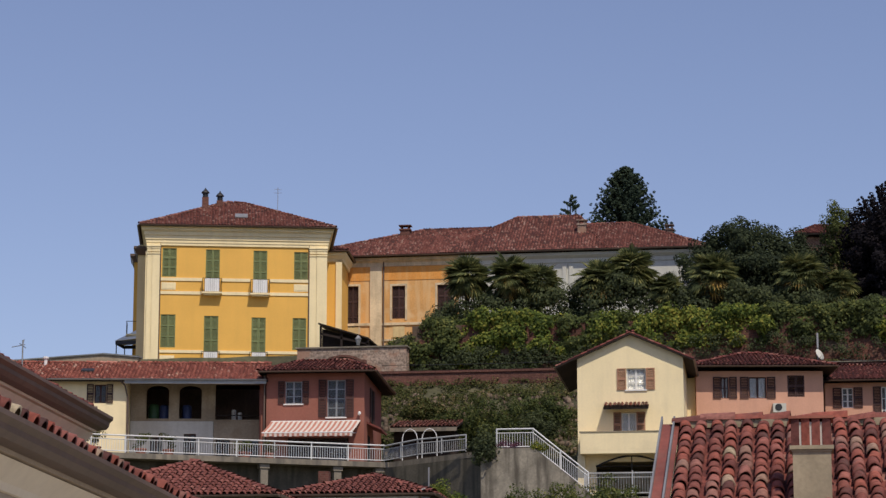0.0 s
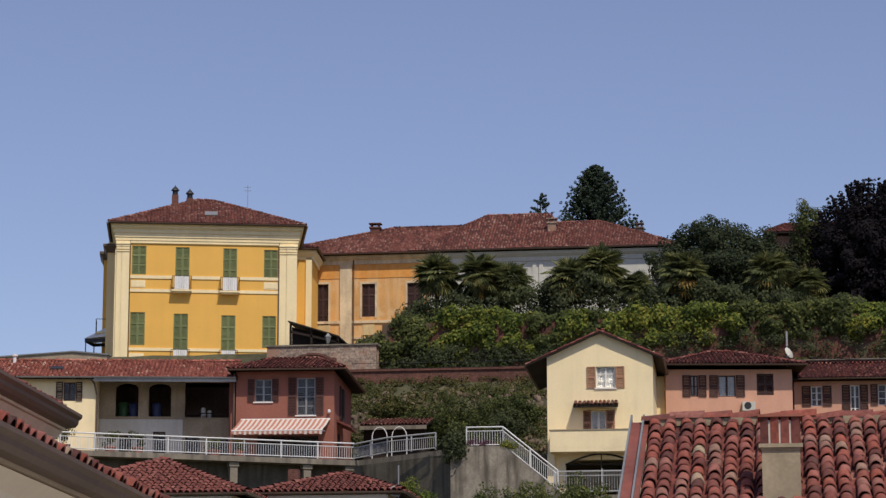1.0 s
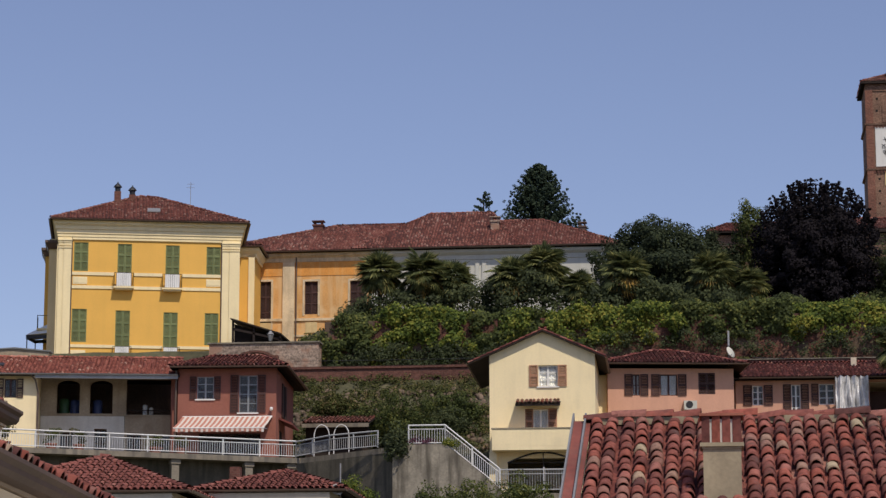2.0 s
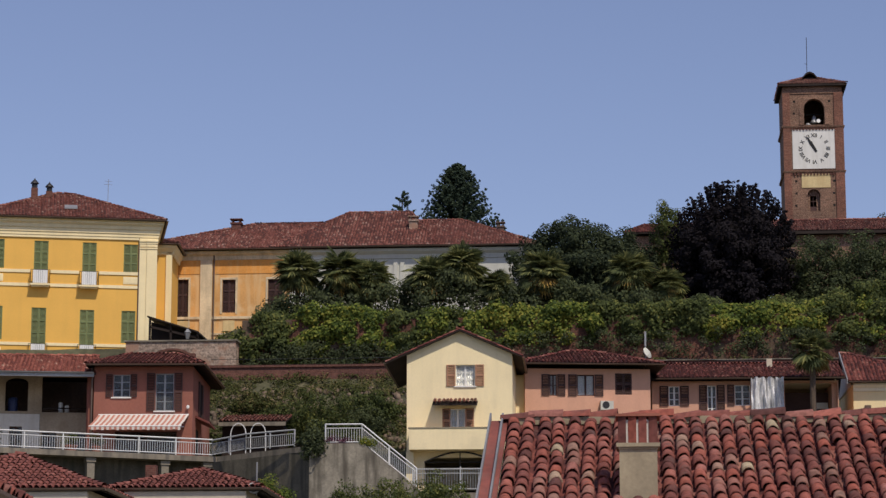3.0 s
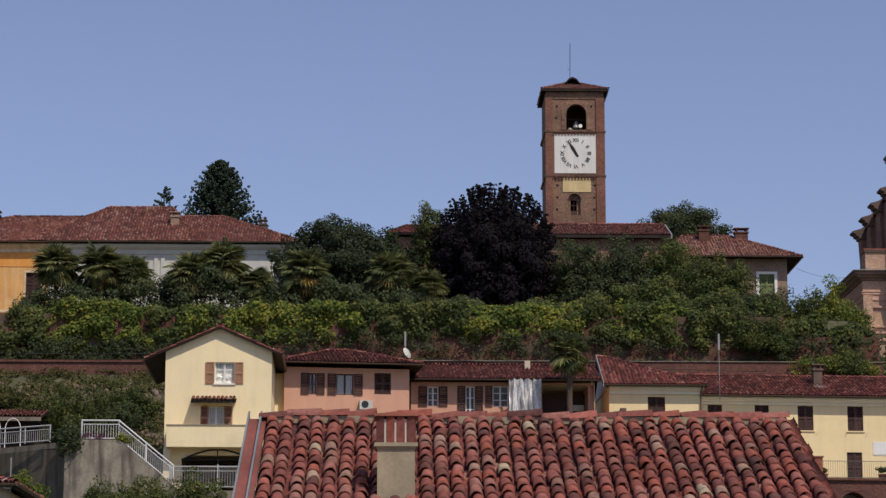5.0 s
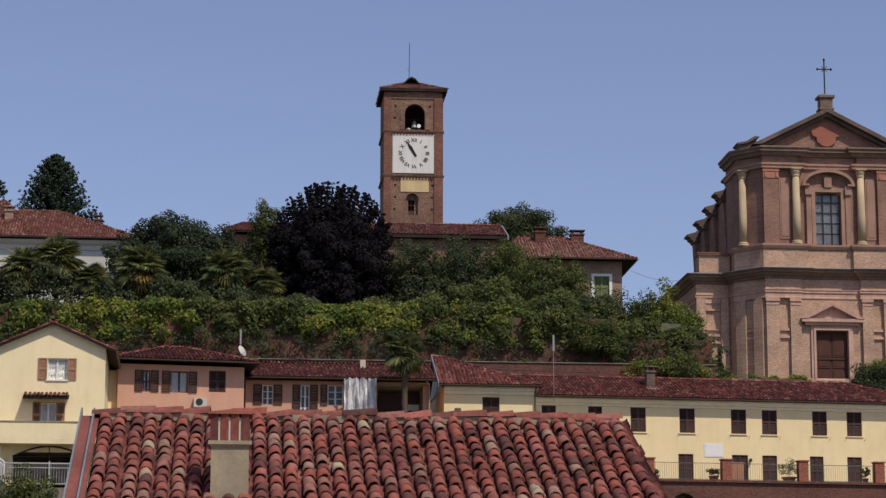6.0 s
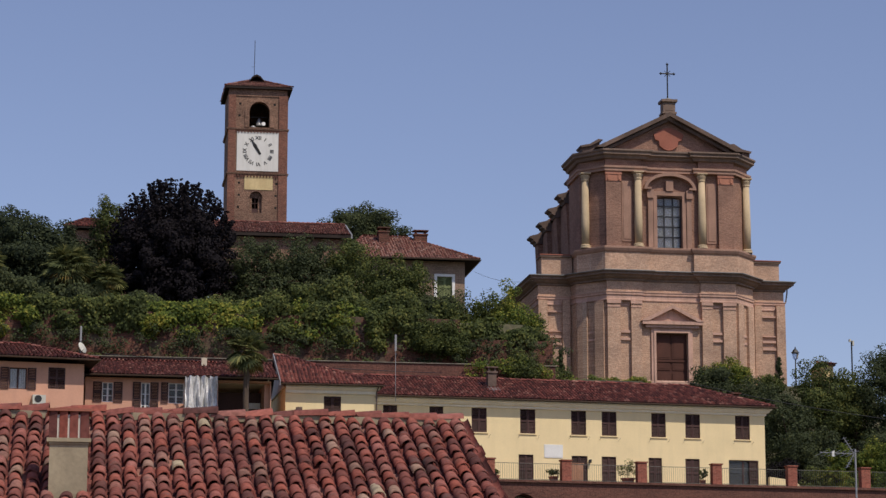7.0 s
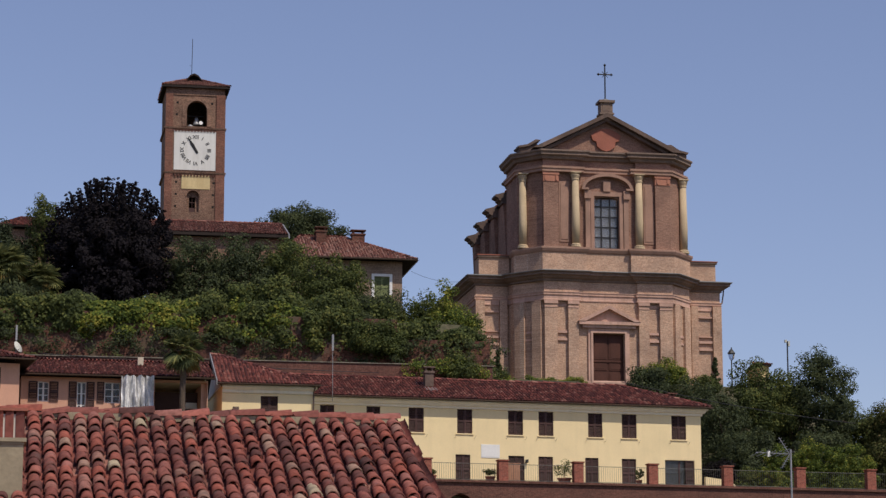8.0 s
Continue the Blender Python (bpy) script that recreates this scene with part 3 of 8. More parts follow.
def gutter(parent, pts, r=0.08, material=None):
    """Half-round gutter along an eave."""
    mb = MB()
    for a, b in zip(pts, pts[1:]):
        a, b = Vector(a), Vector(b)
        d = (b - a).normalized()
        s = d.cross(Vector((0, 0, 1))).normalized()
        prof = [s * (r * math.cos(t)) + Vector((0, 0, -r * math.sin(t))) for t in np.linspace(0, math.pi, 7)]
        prof += [q * 0.85 for q in reversed(prof)]
        mb.prism([a + q for q in prof], b - a)
    return part("gutter", mb, material or M_GUTTER, parent)


def chimney(parent, x, y, z0, z1, w, d, material, cap=True, pots=0, label=""):
    mb = MB().box(x - w / 2, x + w / 2, y - d / 2, y + d / 2, z0, z1)
    ch = part("chimney", mb, material, parent, label)
    if cap:
        c = MB().box(x - w / 2 - 0.07, x + w / 2 + 0.07, y - d / 2 - 0.07, y + d / 2 + 0.07, z1 - 0.12, z1 - 0.003)
        for sx in (-1, 1):
            for sy in (-1, 1):
                c.box(x + sx * w * 0.36 - 0.06, x + sx * w * 0.36 + 0.06, y + sy * d * 0.36 - 0.06, y + sy * d * 0.36 + 0.06, z1, z1 + 0.22)
        c.prism([(x - w / 2 - 0.1, y - d / 2 - 0.1, z1 + 0.22), (x + w / 2 + 0.1, y - d / 2 - 0.1, z1 + 0.22), (x + w / 2 + 0.1, y + d / 2 + 0.1, z1 + 0.22), (x - w / 2 - 0.1, y + d / 2 + 0.1, z1 + 0.22)], (0, 0, 0.07))
        part("chimney_cap", c, material, ch)
    return ch


# ---- planting ----
LEAF_V = np.array([(-0.5, 0, 0), (0, -0.32, 0.06), (0.5, 0, 0), (0, 0.32, 0.06)], float)
LEAF_Q = np.array([(0, 1, 2, 3)])


def leaves(points, out, size, spread=0.45):
    """Frames for leaves at points, facing roughly out."""
    n = len(points)
    nrm = out + RNG.normal(0, spread, (n, 3))
    nrm /= np.linalg.norm(nrm, axis=1)[:, None] + 1e-9
    t = RNG.normal(0, 1, (n, 3))
    a = t - (t * nrm).sum(1)[:, None] * nrm
    a /= np.linalg.norm(a, axis=1)[:, None] + 1e-9
    b = np.cross(nrm, a)
    s = (size * RNG.uniform(0.6, 1.3, n))[:, None]
    return points, a * s, b * s, nrm * s


def leaf_part(name, points, out, size, material, parent=None, label="", spread=0.45):
    v, q = stamp(LEAF_V, LEAF_Q, leaves(points, out, size, spread))
    ob = new(name, np_mesh(name, v, q, material))
    if parent:
        ob.parent = parent
    return tagged(ob, label) if label else ob


def clumped(centres, per, r, squash=0.8):
    """Leaf points on the skins of clumps; also the way out of each clump."""
    n = len(centres)
    d = RNG.normal(0, 1, (n, per, 3))
    d /= np.linalg.norm(d, axis=2)[:, :, None]
    rad = r * RNG.uniform(0.7, 1.3, (n, 1, 1)) * RNG.uniform(0.45, 1.05, (n, per, 1)) ** 0.6
    p = centres[:, None] + d * rad * np.array([1, 1, squash])
    o = d + np.array([0, 0, 0.35])
    return p.reshape(-1, 3), o.reshape(-1, 3)


def tree(name, x, y, z, height, rx, rz, material, label, clumps=70, per=130, clump=0.55, leaf=0.16, trunk=0.2, category="tree", shape="round", ry=None, shoots=0):
    """Tapered trunk, limbs, and a crown of leafy clumps. rx, rz: half width and half height of the crown."""
    T = thing(name, pose(x, y, z, 0, 0, 0), label, category)
    ry = ry or rx
    zc = height - rz
    clumps, clump, leaf = int(clumps * 1.85), clump * 1.1, leaf * 0.98
    if shape == "cone":
        # boughs in loose whorls, each a run of small clumps with a lifted tip
        runs = max(8, clumps // 6)
        h = np.repeat(np.linspace(0, 1, runs), 6)
        ang = np.repeat(RNG.uniform(0, 2 * np.pi, runs), 6)
        reach = np.repeat(RNG.uniform(0.74, 1.12, runs), 6)
        out = np.tile(np.array([0.3, 0.5, 0.66, 0.8, 0.92, 1.03]), runs)
        rad = ((1 - h) ** 0.72 * reach + 0.02) * out
        lift = np.repeat(RNG.uniform(0.15, 0.5, runs), 6)
        c = np.stack([rx * rad * np.cos(ang), ry * rad * np.sin(ang), (height - 2 * rz) + h * 2 * rz * 0.97 + rx * rad * lift * out], 1)
        c = c + RNG.normal(0, 0.1 * clump, c.shape)
        clumps = len(c)
    else:
        d = RNG.normal(0, 1, (clumps, 3))
        d /= np.linalg.norm(d, axis=1)[:, None]
        rad = RNG.uniform(0.12, 1.0, (clumps, 1)) ** 0.5 * RNG.uniform(0.88, 1.07, (clumps, 1))
        c = d * rad * np.array([rx, ry, rz]) * 0.9
        if shape == "dome":
            c[:, 2] = np.abs(c[:, 2]) * 1.9 - rz * 0.95
            c[:, :2] *= np.sqrt(np.clip(1 - (c[:, 2:] / rz / 1.15) ** 2, 0.12, 1)) / np.maximum(0.35, np.sqrt(np.clip(1 - (d[:, 2:]) ** 2, 0.1, 1))) * 0.9
        c[:, 2] += zc
    if shoots:
        # young shoots standing out of the crown
        a = RNG.uniform(0, 2 * np.pi, shoots)
        e = RNG.uniform(0.2, 1.35, shoots)
        u = np.stack([rx * np.cos(e) * np.cos(a), ry * np.cos(e) * np.sin(a), rz * np.sin(e)], 1)
        tip = RNG.uniform(0.02, 0.12, (shoots, 1))
        run = [u * 0.9 + np.array([0, 0, zc])]
        run += [u * (0.93 + tip * f) + np.array([0, 0, zc + 0.35 * f]) for f in (0.3, 0.65, 1.0)]
        sp, so = clumped(np.vstack(run), 12, 0.11)
    tk = MB()
    top = Vector((RNG.normal(0, 0.15), RNG.normal(0, 0.15), zc + rz * (0.9 if shape == "cone" else 0.3)))
    tk.tube([(0, 0, -0.4), (0.04, 0.02, zc * 0.4), top], [trunk * 1.25, trunk, trunk * 0.2], 8)
    tr = part("trunk", tk, M_BARK, T, smooth=True)
    for k in range(min(12, clumps // 4)):
        e = Vector(c[k * (clumps // 12 if clumps >= 12 else 1) % clumps])
        f = RNG.uniform(0.35, 0.8)
        s = Vector((top.x * f, top.y * f, max(0.2, top.z * f)))
        part("limb", MB().tube([s, s.lerp(e, 0.5) + Vector((0, 0, 0.12)), e], [trunk * 0.4, trunk * 0.25, trunk * 0.06], 6), M_BARK, tr, smooth=True)
    p, o = clumped(c, per, clump)
    o = o + (p - np.array([0, 0, zc])) / np.array([rx, ry, rz]) * 0.5
    if shoots:
        p, o = np.vstack([p, sp]), np.vstack([o, so])
    leaf_part("crown", p, o, leaf, material, T)
    return T


def bush(name, x, y, z, rx, ry, rz, material, label, clumps=40, per=120, clump=0.4, leaf=0.13, category="bush"):
    """A low shrub: stems and a mounded crown down to the ground."""
    T = thing(name, pose(x, y, z, 0, 0, 0), label, category)
    clumps, clump = int(clumps * 1.62), clump * 1.12
    d = RNG.normal(0, 1, (clumps, 3))
    d /= np.linalg.norm(d, axis=1)[:, None]
    c = d * np.array([rx, ry, rz]) * RNG.uniform(0.35, 1.0, (clumps, 1))
    c[:, 2] = np.abs(c[:, 2]) * RNG.uniform(0.7, 1.1, clumps) + 0.15
    for k in range(5):
        e = Vector(c[k])
        part("stem", MB().tube([(RNG.normal(0, 0.1), RNG.normal(0, 0.1), -0.3), e * 0.5, e], [0.05, 0.035, 0.01], 5), M_BARK, T)
    p, o = clumped(c, per, clump)
    leaf_part("foliage", p, o, leaf, material, T)
    return T


def fan_template(blades=19, length=0.74):
    """A fan palm leaf: stalk and pleated blades."""
    v, q = [], []
    for k in range(blades):
        a = math.radians(-125 + 250 * k / (blades - 1))
        L = length * (1 - 0.25 * abs(a) / 2.2)
        ca, sa = math.cos(a), math.sin(a)
        w = 0.042
        n = len(v)
        v += [(0.0, 0.0, 0.0), (L * 0.55 * ca + w * sa, L * 0.55 * sa - w * ca, 0.02), (L * ca, L * sa, -0.12 * length), (L * 0.55 * ca - w * sa, L * 0.55 * sa + w * ca, -0.02)]
        q.append((n, n + 1, n + 2, n + 3))
    v += [(-0.7, -0.012, -0.06), (-0.7, 0.012, -0.06), (0.0, 0.012, 0.0), (0.0, -0.012, 0.0)]
    q.append((len(v) - 4, len(v) - 3, len(v) - 2, len(v) - 1))
    return np.array(v, float), np.array(q)


FAN_V, FAN_Q = fan_template()


def palm(x, y, z, height, label, fans=46, size=1.0, dead=14, lean=0.0):
    """Fan palm with a shaggy trunk, a round head of fans and a skirt of dead ones."""
    T = thing("fan_palm", pose(x, y, z, 0, 0, RNG.uniform(0, 360)), label, "palm tree")
    tk = MB()
    zs = np.linspace(-0.4, height, 14)
    tk.tube([(lean * (q / height) ** 2, RNG.normal(0, 0.02), q) for q in zs], [0.15 * RNG.uniform(0.85, 1.2) for _ in zs], 9)
    part("trunk", tk, M_BARK, T)
    for name, n, lo, hi, mat, s in (("crown", int(fans * 2.2), -52, 82, M_LEAF_PALM, size), ("dead_fronds", dead, -72, -22, M_LEAF_DEAD, size * 0.95)):
        az = RNG.uniform(0, 2 * np.pi, n)
        el = np.radians(lo + (hi - lo) * RNG.uniform(0, 1, n))
        d = np.stack([np.cos(az) * np.cos(el), np.sin(az) * np.cos(el), np.sin(el)], 1)
        side = np.stack([-np.sin(az), np.cos(az), np.zeros(n)], 1)
        side += RNG.normal(0, 0.25, (n, 3))
        up = np.cross(d, side)
        sc = (s * RNG.uniform(0.75, 1.15, n))[:, None]
        org = np.array([lean, 0, height]) + d * sc * 0.75
        droop = d + np.array([0, 0, -0.35])
        v, q = stamp(FAN_V, FAN_Q, (org, droop * sc, side * sc, up * sc))
        ob = new(name, np_mesh(name, v, q, mat))
        ob.parent = T
        if name == "dead_fronds":
            tagged(ob, "yellowed hanging dead fronds")
    return T


# ---- ground: one sheet, a terraced hillside ----
LOW = [(-3000, 0), (45, 0), (62, 1.5), (78, 5.0), (100, 8.5), (122, 11.3), (134, 12.2), (140.5, 15.2), (142.5, 17.4), (150.3, 22.1), (151.3, 23.0), (158.8, 23.6)]
LOW_R = [(-3000, 0), (45, 0), (62, 1.5), (78, 5.0), (100, 8.0), (130, 11.0), (143, 12.0), (146, 12.2), (150, 12.6), (153, 13.0), (158, 15.7), (161, 20.5), (166, 23.0), (183, 27.1), (186, 27.3)]
LOW_E = LOW_R[:9] + [(158, 15.7), (168, 17.5), (178, 20.0), (184.5, 25.8), (187, 27.3)]
FAR = [(160.6, 0), (185, 1.0), (215, 2.5), (270, 2.0), (500, -14), (900, -26), (3000, -28)]


def along(rows, y):
    return float(np.interp(y, [r[0] for r in rows], [r[1] for r in rows]))


def ease(a, b, x):
    t = min(1.0, max(0.0, (x - a) / (b - a)))
    return t * t * (3 - 2 * t)


def ground_z(x, y):
    left = along(LOW, y) if y <= 158.8 else (26.0 * (1 - ease(-29, -25, x)) + 27.6 * ease(-29, -25, x)) + along(FAR, y)
    if 158.8 < y < 160.6:
        left = 23.6 + (left - 23.6) * (y - 158.8) / 1.8
    mid = left if y > 157 else along(LOW_R, y) * 0.999
    if y > 152 and y <= 158.8:
        mid = 16.0 + (23.6 - 16.0) * ease(152, 157, y)
    right = along(LOW_R, y) if y < 186 else 27.3 + along(FAR, y) - 1.0
    if y < 186:
        e = ease(44, 47, x)
        right = right * (1 - e) + along(LOW_E, y) * e
    k = ease(-9, -4, x)
    z = left * (1 - k) + mid * k
    k = ease(31.0, 32.8, x)
    z = z * (1 - k) + right * k
    # the town drops away past the church forecourt
    d = ease(62.5, 69, x) * ease(176, 188, y)
    return z * (1 - d) + 17.0 * d


gx = sorted({-3000, -1800, -1000, -500, -250, -140, -100, -80, 100, 130, 180, 300, 600, 1200, 2000, 3000, *np.arange(-64, 84, 1.5)})
gy = sorted({-3000, -1500, -700, -300, -120, -50, -20, 0, 20, 35, 300, 360, 450, 600, 900, 1500, 3000, 147.3, 158.8, 160.6, *np.arange(45, 145, 2.5), *np.arange(145, 190, 1.0), *np.arange(190, 270, 6.0)})
gv = np.array([(x, y, ground_z(x, y) + (0.12 * noise.noise((x * 0.4, y * 0.4, 3.0)) if 45 < y < 300 else 0)) for y in gy for x in gx])
nxg = len(gx)
gq = np.array([(j * nxg + i, j * nxg + i + 1, (j + 1) * nxg + i + 1, (j + 1) * nxg + i) for j in range(len(gy) - 1) for i in range(nxg - 1)])
tagged(new("ground", np_mesh("ground", gv, gq, M_GROUND, True)), "dry grassy hillside in terraces below the old town", "ground", "", "structure")


# pale slab added out of view, bounces sunlight up to the near soffits
structure("pavement_lane", MB().box(-3.9, 9.0, -6.0, 26.0, -0.3, 0.02), surf("pale_bounce_paving", (0.5, 0.45, 0.37), var=0.2, stain=0.3, bump=0.2), "unseen pale paving added to bounce light onto the near eaves", category="pavement")


# ---- retaining walls and terraces ----
structure("wall_creeper_terrace", MB().box(-25.5, 26.0, 159.2, 160.4, 22.5, 27.6).box(26.0, 32.3, 159.3, 160.4, 22.5, 26.3), M_WALLBRICK, "old patched brick retaining wall overgrown with creepers", category="wall")
structure("wall_lane", MB().box(-3.0, 31.9, 156.5, 156.95, 15.0, 24.2), M_REDBRICK, "dark red brick boundary wall behind the row of houses", category="wall")
structure("trim_lane_coping", MB().box(-3.1, 32.0, 156.42, 157.05, 24.203, 24.26), M_CONCRETE, "grey flat stone coping of the boundary wall", category="trim")
arch = [(-29.8 - 1.15 * math.cos(t), 157.4, 24.75 + 0.62 * math.sin(t)) for t in np.linspace(0, math.pi, 13)]
rub = wall_panel(MB(), -25.6, 22.0, 25.95, [(-30.95, -28.65, 22.6, 25.4)], 0.5, -32.9, 157.4).box(-32.9, -25.6, 158.2, 158.6, 22.0, 25.94).box(-60, -32.9, 157.4, 158.6, 22.0, 24.5)
rub.prism([(-30.951, 157.4, 25.4)] + arch[:7], (0, 0.5, 0)).prism(arch[6:] + [(-28.649, 157.4, 25.4)], (0, 0.5, 0))
structure("wall_arch_terrace", rub, M_RUBBLE, "rubble stone retaining wall with a low dark arch below the villa", category="wall")
for a, b in zip(arch, arch[1:]):
    o = [Vector((-29.8, 157.36, 24.75)) + (Vector(q) - Vector((-29.8, 157.4, 24.75))) * 1.22 for q in (a, b)]
    structure("trim_arch_brick", MB().prism([(a[0], 157.36, a[2]), (b[0], 157.36, b[2]), o[1], o[0]], (0, 0.038, 0)), M_REDBRICK, "red brick arch ring in the rubble wall", category="trim")
structure("trim_rubble_coping", MB().box(-33.0, -25.5, 157.3, 158.7, 25.953, 26.05), M_CONCRETE, "flat stone coping of the rubble wall", category="trim")
bl = MB().prism([(-54.0, 156.6, 22.0), (-43.5, 156.6, 22.0), (-43.5, 156.6, 25.5), (-45.7, 156.6, 25.74), (-46.0, 156.6, 25.76), (-54.0, 156.6, 25.35)], (0, 0.7, 0))
structure("wall_villa_garden", bl, M_PATCHY, "low plastered garden wall beside the villa", category="wall")
structure("trim_garden_coping", MB().prism([(-54.0, 156.5, 25.36), (-45.9, 156.5, 25.77), (-45.7, 156.5, 25.75), (-43.4, 156.5, 25.51), (-43.4, 156.5, 25.6), (-45.8, 156.5, 25.86), (-54.0, 156.5, 25.45)], (0, 0.9, 0)), M_LEAD, "grey sheet coping of the garden wall", category="trim")
lw = MB().box(-26.5, -2.0, 150.6, 151.2, 19.0, 23.2).box(-26.7, -1.8, 150.5, 151.3, 23.2, 23.36)
structure("wall_red_terrace", lw, M_REDBRICK, "long red brick garden wall with flat coping", category="wall")


# ---- yellow villa ----
def yellow_villa():
    H = building("yellow_villa", -45.3, 165, 13.7, 25.0, "yellow stuccoed villa with cream pilasters and green shutters", "villa")
    W, D = 12.6, 11.0
    ups = [(1.04, 2.03, 32.55, 34.6), (4.08, 5.06, 32.2, 34.55), (7.43, 8.4, 32.2, 34.52), (10.3, 11.28, 32.45, 34.47)]
    los = [(1.0, 2.03, 27.52, 29.86), (4.03, 5.03, 27.2, 29.8), (7.36, 8.35, 27.2, 29.73), (10.24, 11.2, 27.45, 29.73)]
    shell(H, W, D, 25.0, 36.1, ups + los, M_YELLOW)
    for a, b, c, d in ups + los:
        window(H, a, b, c, d, "closed", M_GREEN, panels=3, inset=0.06)
    # rear wing that shows past the side
    part("wall", MB().box(-0.85, -0.003, 5.0, 10.9, 25.0, 35.75), M_CREAMTRIM, H)
    part("wall", MB().box(-1.2, -0.853, 8.0, 10.9, 25.0, 35.1), M_YELLOW, H)
    part("cornice", MB().sweep([(-1.2, 10.9), (-1.2, 7.9), (-0.85, 7.9), (-0.85, 4.9), (0.0, 4.9)], [(0, 35.0), (0.1, 35.05), (0.25, 35.4), (0.3, 35.42), (0.3, 35.6), (0, 35.65)]), M_GUTTER, H)
    # corner pilasters
    for a, b in ((-0.03, 0.33), (0.33, 0.86), (11.4, 11.9), (11.9, 12.63)):
        y0 = -0.16 if a in (0.33, 11.9) else -0.09
        p = part("pilaster", MB().box(a, b, y0, -0.003, 25.0, 34.15), M_CREAMTRIM, H)
        cap = MB()
        for k, (z, o) in enumerate(((34.15, 0.05), (34.3, 0.03), (34.52, 0.07), (34.66, 0.12))):
            cap.box(a - o * 0.4, b + o * 0.4, y0 - o, -0.003, z, z + (0.1, 0.2, 0.12, 0.1)[k])
        for k in range(3):
            cap.box(a + 0.06 + k * (b - a) * 0.3, a + 0.14 + k * (b - a) * 0.3, y0 - 0.06, y0, 34.32, 34.5)
        part("capital", cap, M_CREAMTRIM, p)
    part("pilaster", MB().box(-0.14, -0.003, 0.02, 0.7, 25.0, 34.4), M_CREAMTRIM, H)
    part("pilaster", MB().box(-0.12, -0.003, 2.2, 3.0, 25.0, 34.4), M_CREAMTRIM, H)
    prof = [(0, 34.75), (0.1, 34.78), (0.1, 34.95), (0.14, 34.97), (0.14, 35.15), (0.2, 35.2), (0.2, 35.45), (0.27, 35.5), (0.27, 35.72), (0.42, 35.85), (0.42, 35.98), (0.5, 36.02), (0.5, 36.12), (0, 36.12)]
    part("cornice", MB().sweep([(0, D), (0, 0), (W, 0), (W, D)], prof), M_CREAMTRIM, H)
    for z0, z1, o in ((32.26, 32.48, 0.06), (31.3, 31.52, 0.06), (27.14, 27.34, 0.06)):
        xs = [0.86, 3.85, 5.25, 7.22, 8.62, 11.4] if z0 > 31 else [0.86, 4.0, 5.06, 7.33, 8.38, 11.4]
        for i in range(0, 6, 2):
            part("string_course", MB().box(xs[i], xs[i + 1], -o, -0.003, z0, z1), M_CREAMTRIM, H)
    for a, b, c, d in ((1.0, 2.0, 31.62, 32.14), (10.3, 11.3, 31.62, 32.14), (0.98, 2.0, 26.2, 26.95), (10.25, 11.25, 26.2, 26.95)):
        part("panel", MB().box(a, b, -0.035, -0.003, c, d).box(a + 0.08, b - 0.08, -0.05, -0.036, c + 0.08, d - 0.08), M_CREAMTRIM, H)
    for a, b, z in ((3.85, 5.25, 31.42), (7.22, 8.62, 31.38), (3.85, 5.2, 26.2), (7.2, 8.55, 26.2)):
        bal = part("balcony", MB().box(a, b, -0.56, -0.003, z - 0.1, z + 0.02).box(a + 0.1, b - 0.1, -0.46, -0.003, z - 0.2, z - 0.1), M_CREAMTRIM, H)
        r = MB()
        for x in np.linspace(a + 0.04, b - 0.04, 11):
            r.tube([(x, -0.52, z), (x, -0.52, z + 0.98)], 0.012, 5)
        for y in np.linspace(-0.52, -0.05, 6):
            r.tube([(a + 0.04, y, z), (a + 0.04, y, z + 0.98)], 0.012, 5).tube([(b - 0.04, y, z), (b - 0.04, y, z + 0.98)], 0.012, 5)
        r.tube([(a + 0.04, 0, z + 0.98), (a + 0.04, -0.52, z + 0.98), (b - 0.04, -0.52, z + 0.98), (b - 0.04, 0, z + 0.98)], 0.02, 6)
        part("railing", r, M_IRON, bal)
        c = MB()
        for i in range(14):
            x0, x1 = a + 0.2 + (b - a - 0.4) * i / 14, a + 0.2 + (b - a - 0.4) * (i + 1) / 14
            c.poly((x0, -0.545 + 0.02 * (i % 2), z + 0.04), (x1, -0.545 + 0.02 * ((i + 1) % 2), z + 0.04), (x1, -0.545 + 0.02 * ((i + 1) % 2), z + 0.96), (x0, -0.545 + 0.02 * (i % 2), z + 0.96))
        part("balcony_screen", c, M_WHITE, bal, "white cloth screen behind iron bars")
    part("downpipe", MB().tube([(0.9, -0.06, 36.0), (0.9, -0.06, 25.0)], 0.05, 7), M_GUTTER, H)
    part("downpipe", MB().tube([(11.36, -0.06, 36.0), (11.36, -0.06, 25.0)], 0.05, 7), M_GUTTER, H)
    f, r = hip(-0.62, 13.2, -0.62, 11.6, 36.16, (5.55, 5.4), (6.6, 5.4), 39.08)
    tiled_roof(H, f, M_CLAY_OLD, ridges=r)
    gutter(H, [(-0.7, 11.5, 36.16), (-0.7, -0.7, 36.16), (13.28, -0.7, 36.16), (13.28, 11.5, 36.16)], 0.1)
    for x, y, zb, zt in ((3.95, 3.6, 37.7, 39.05), (5.0, 4.4, 38.2, 39.0)):
        ch = part("chimney", MB().box(x - 0.24, x + 0.24, y - 0.24, y + 0.24, zb, zt), M_REDBRICK, H)
        part("chimney_cap", MB().lathe([(0.2, zt), (0.2, zt + 0.32), (0.31, zt + 0.34), (0.26, zt + 0.44), (0.05, zt + 0.66), (0.02, zt + 0.75)], x, y, 10), M_IRON, ch)
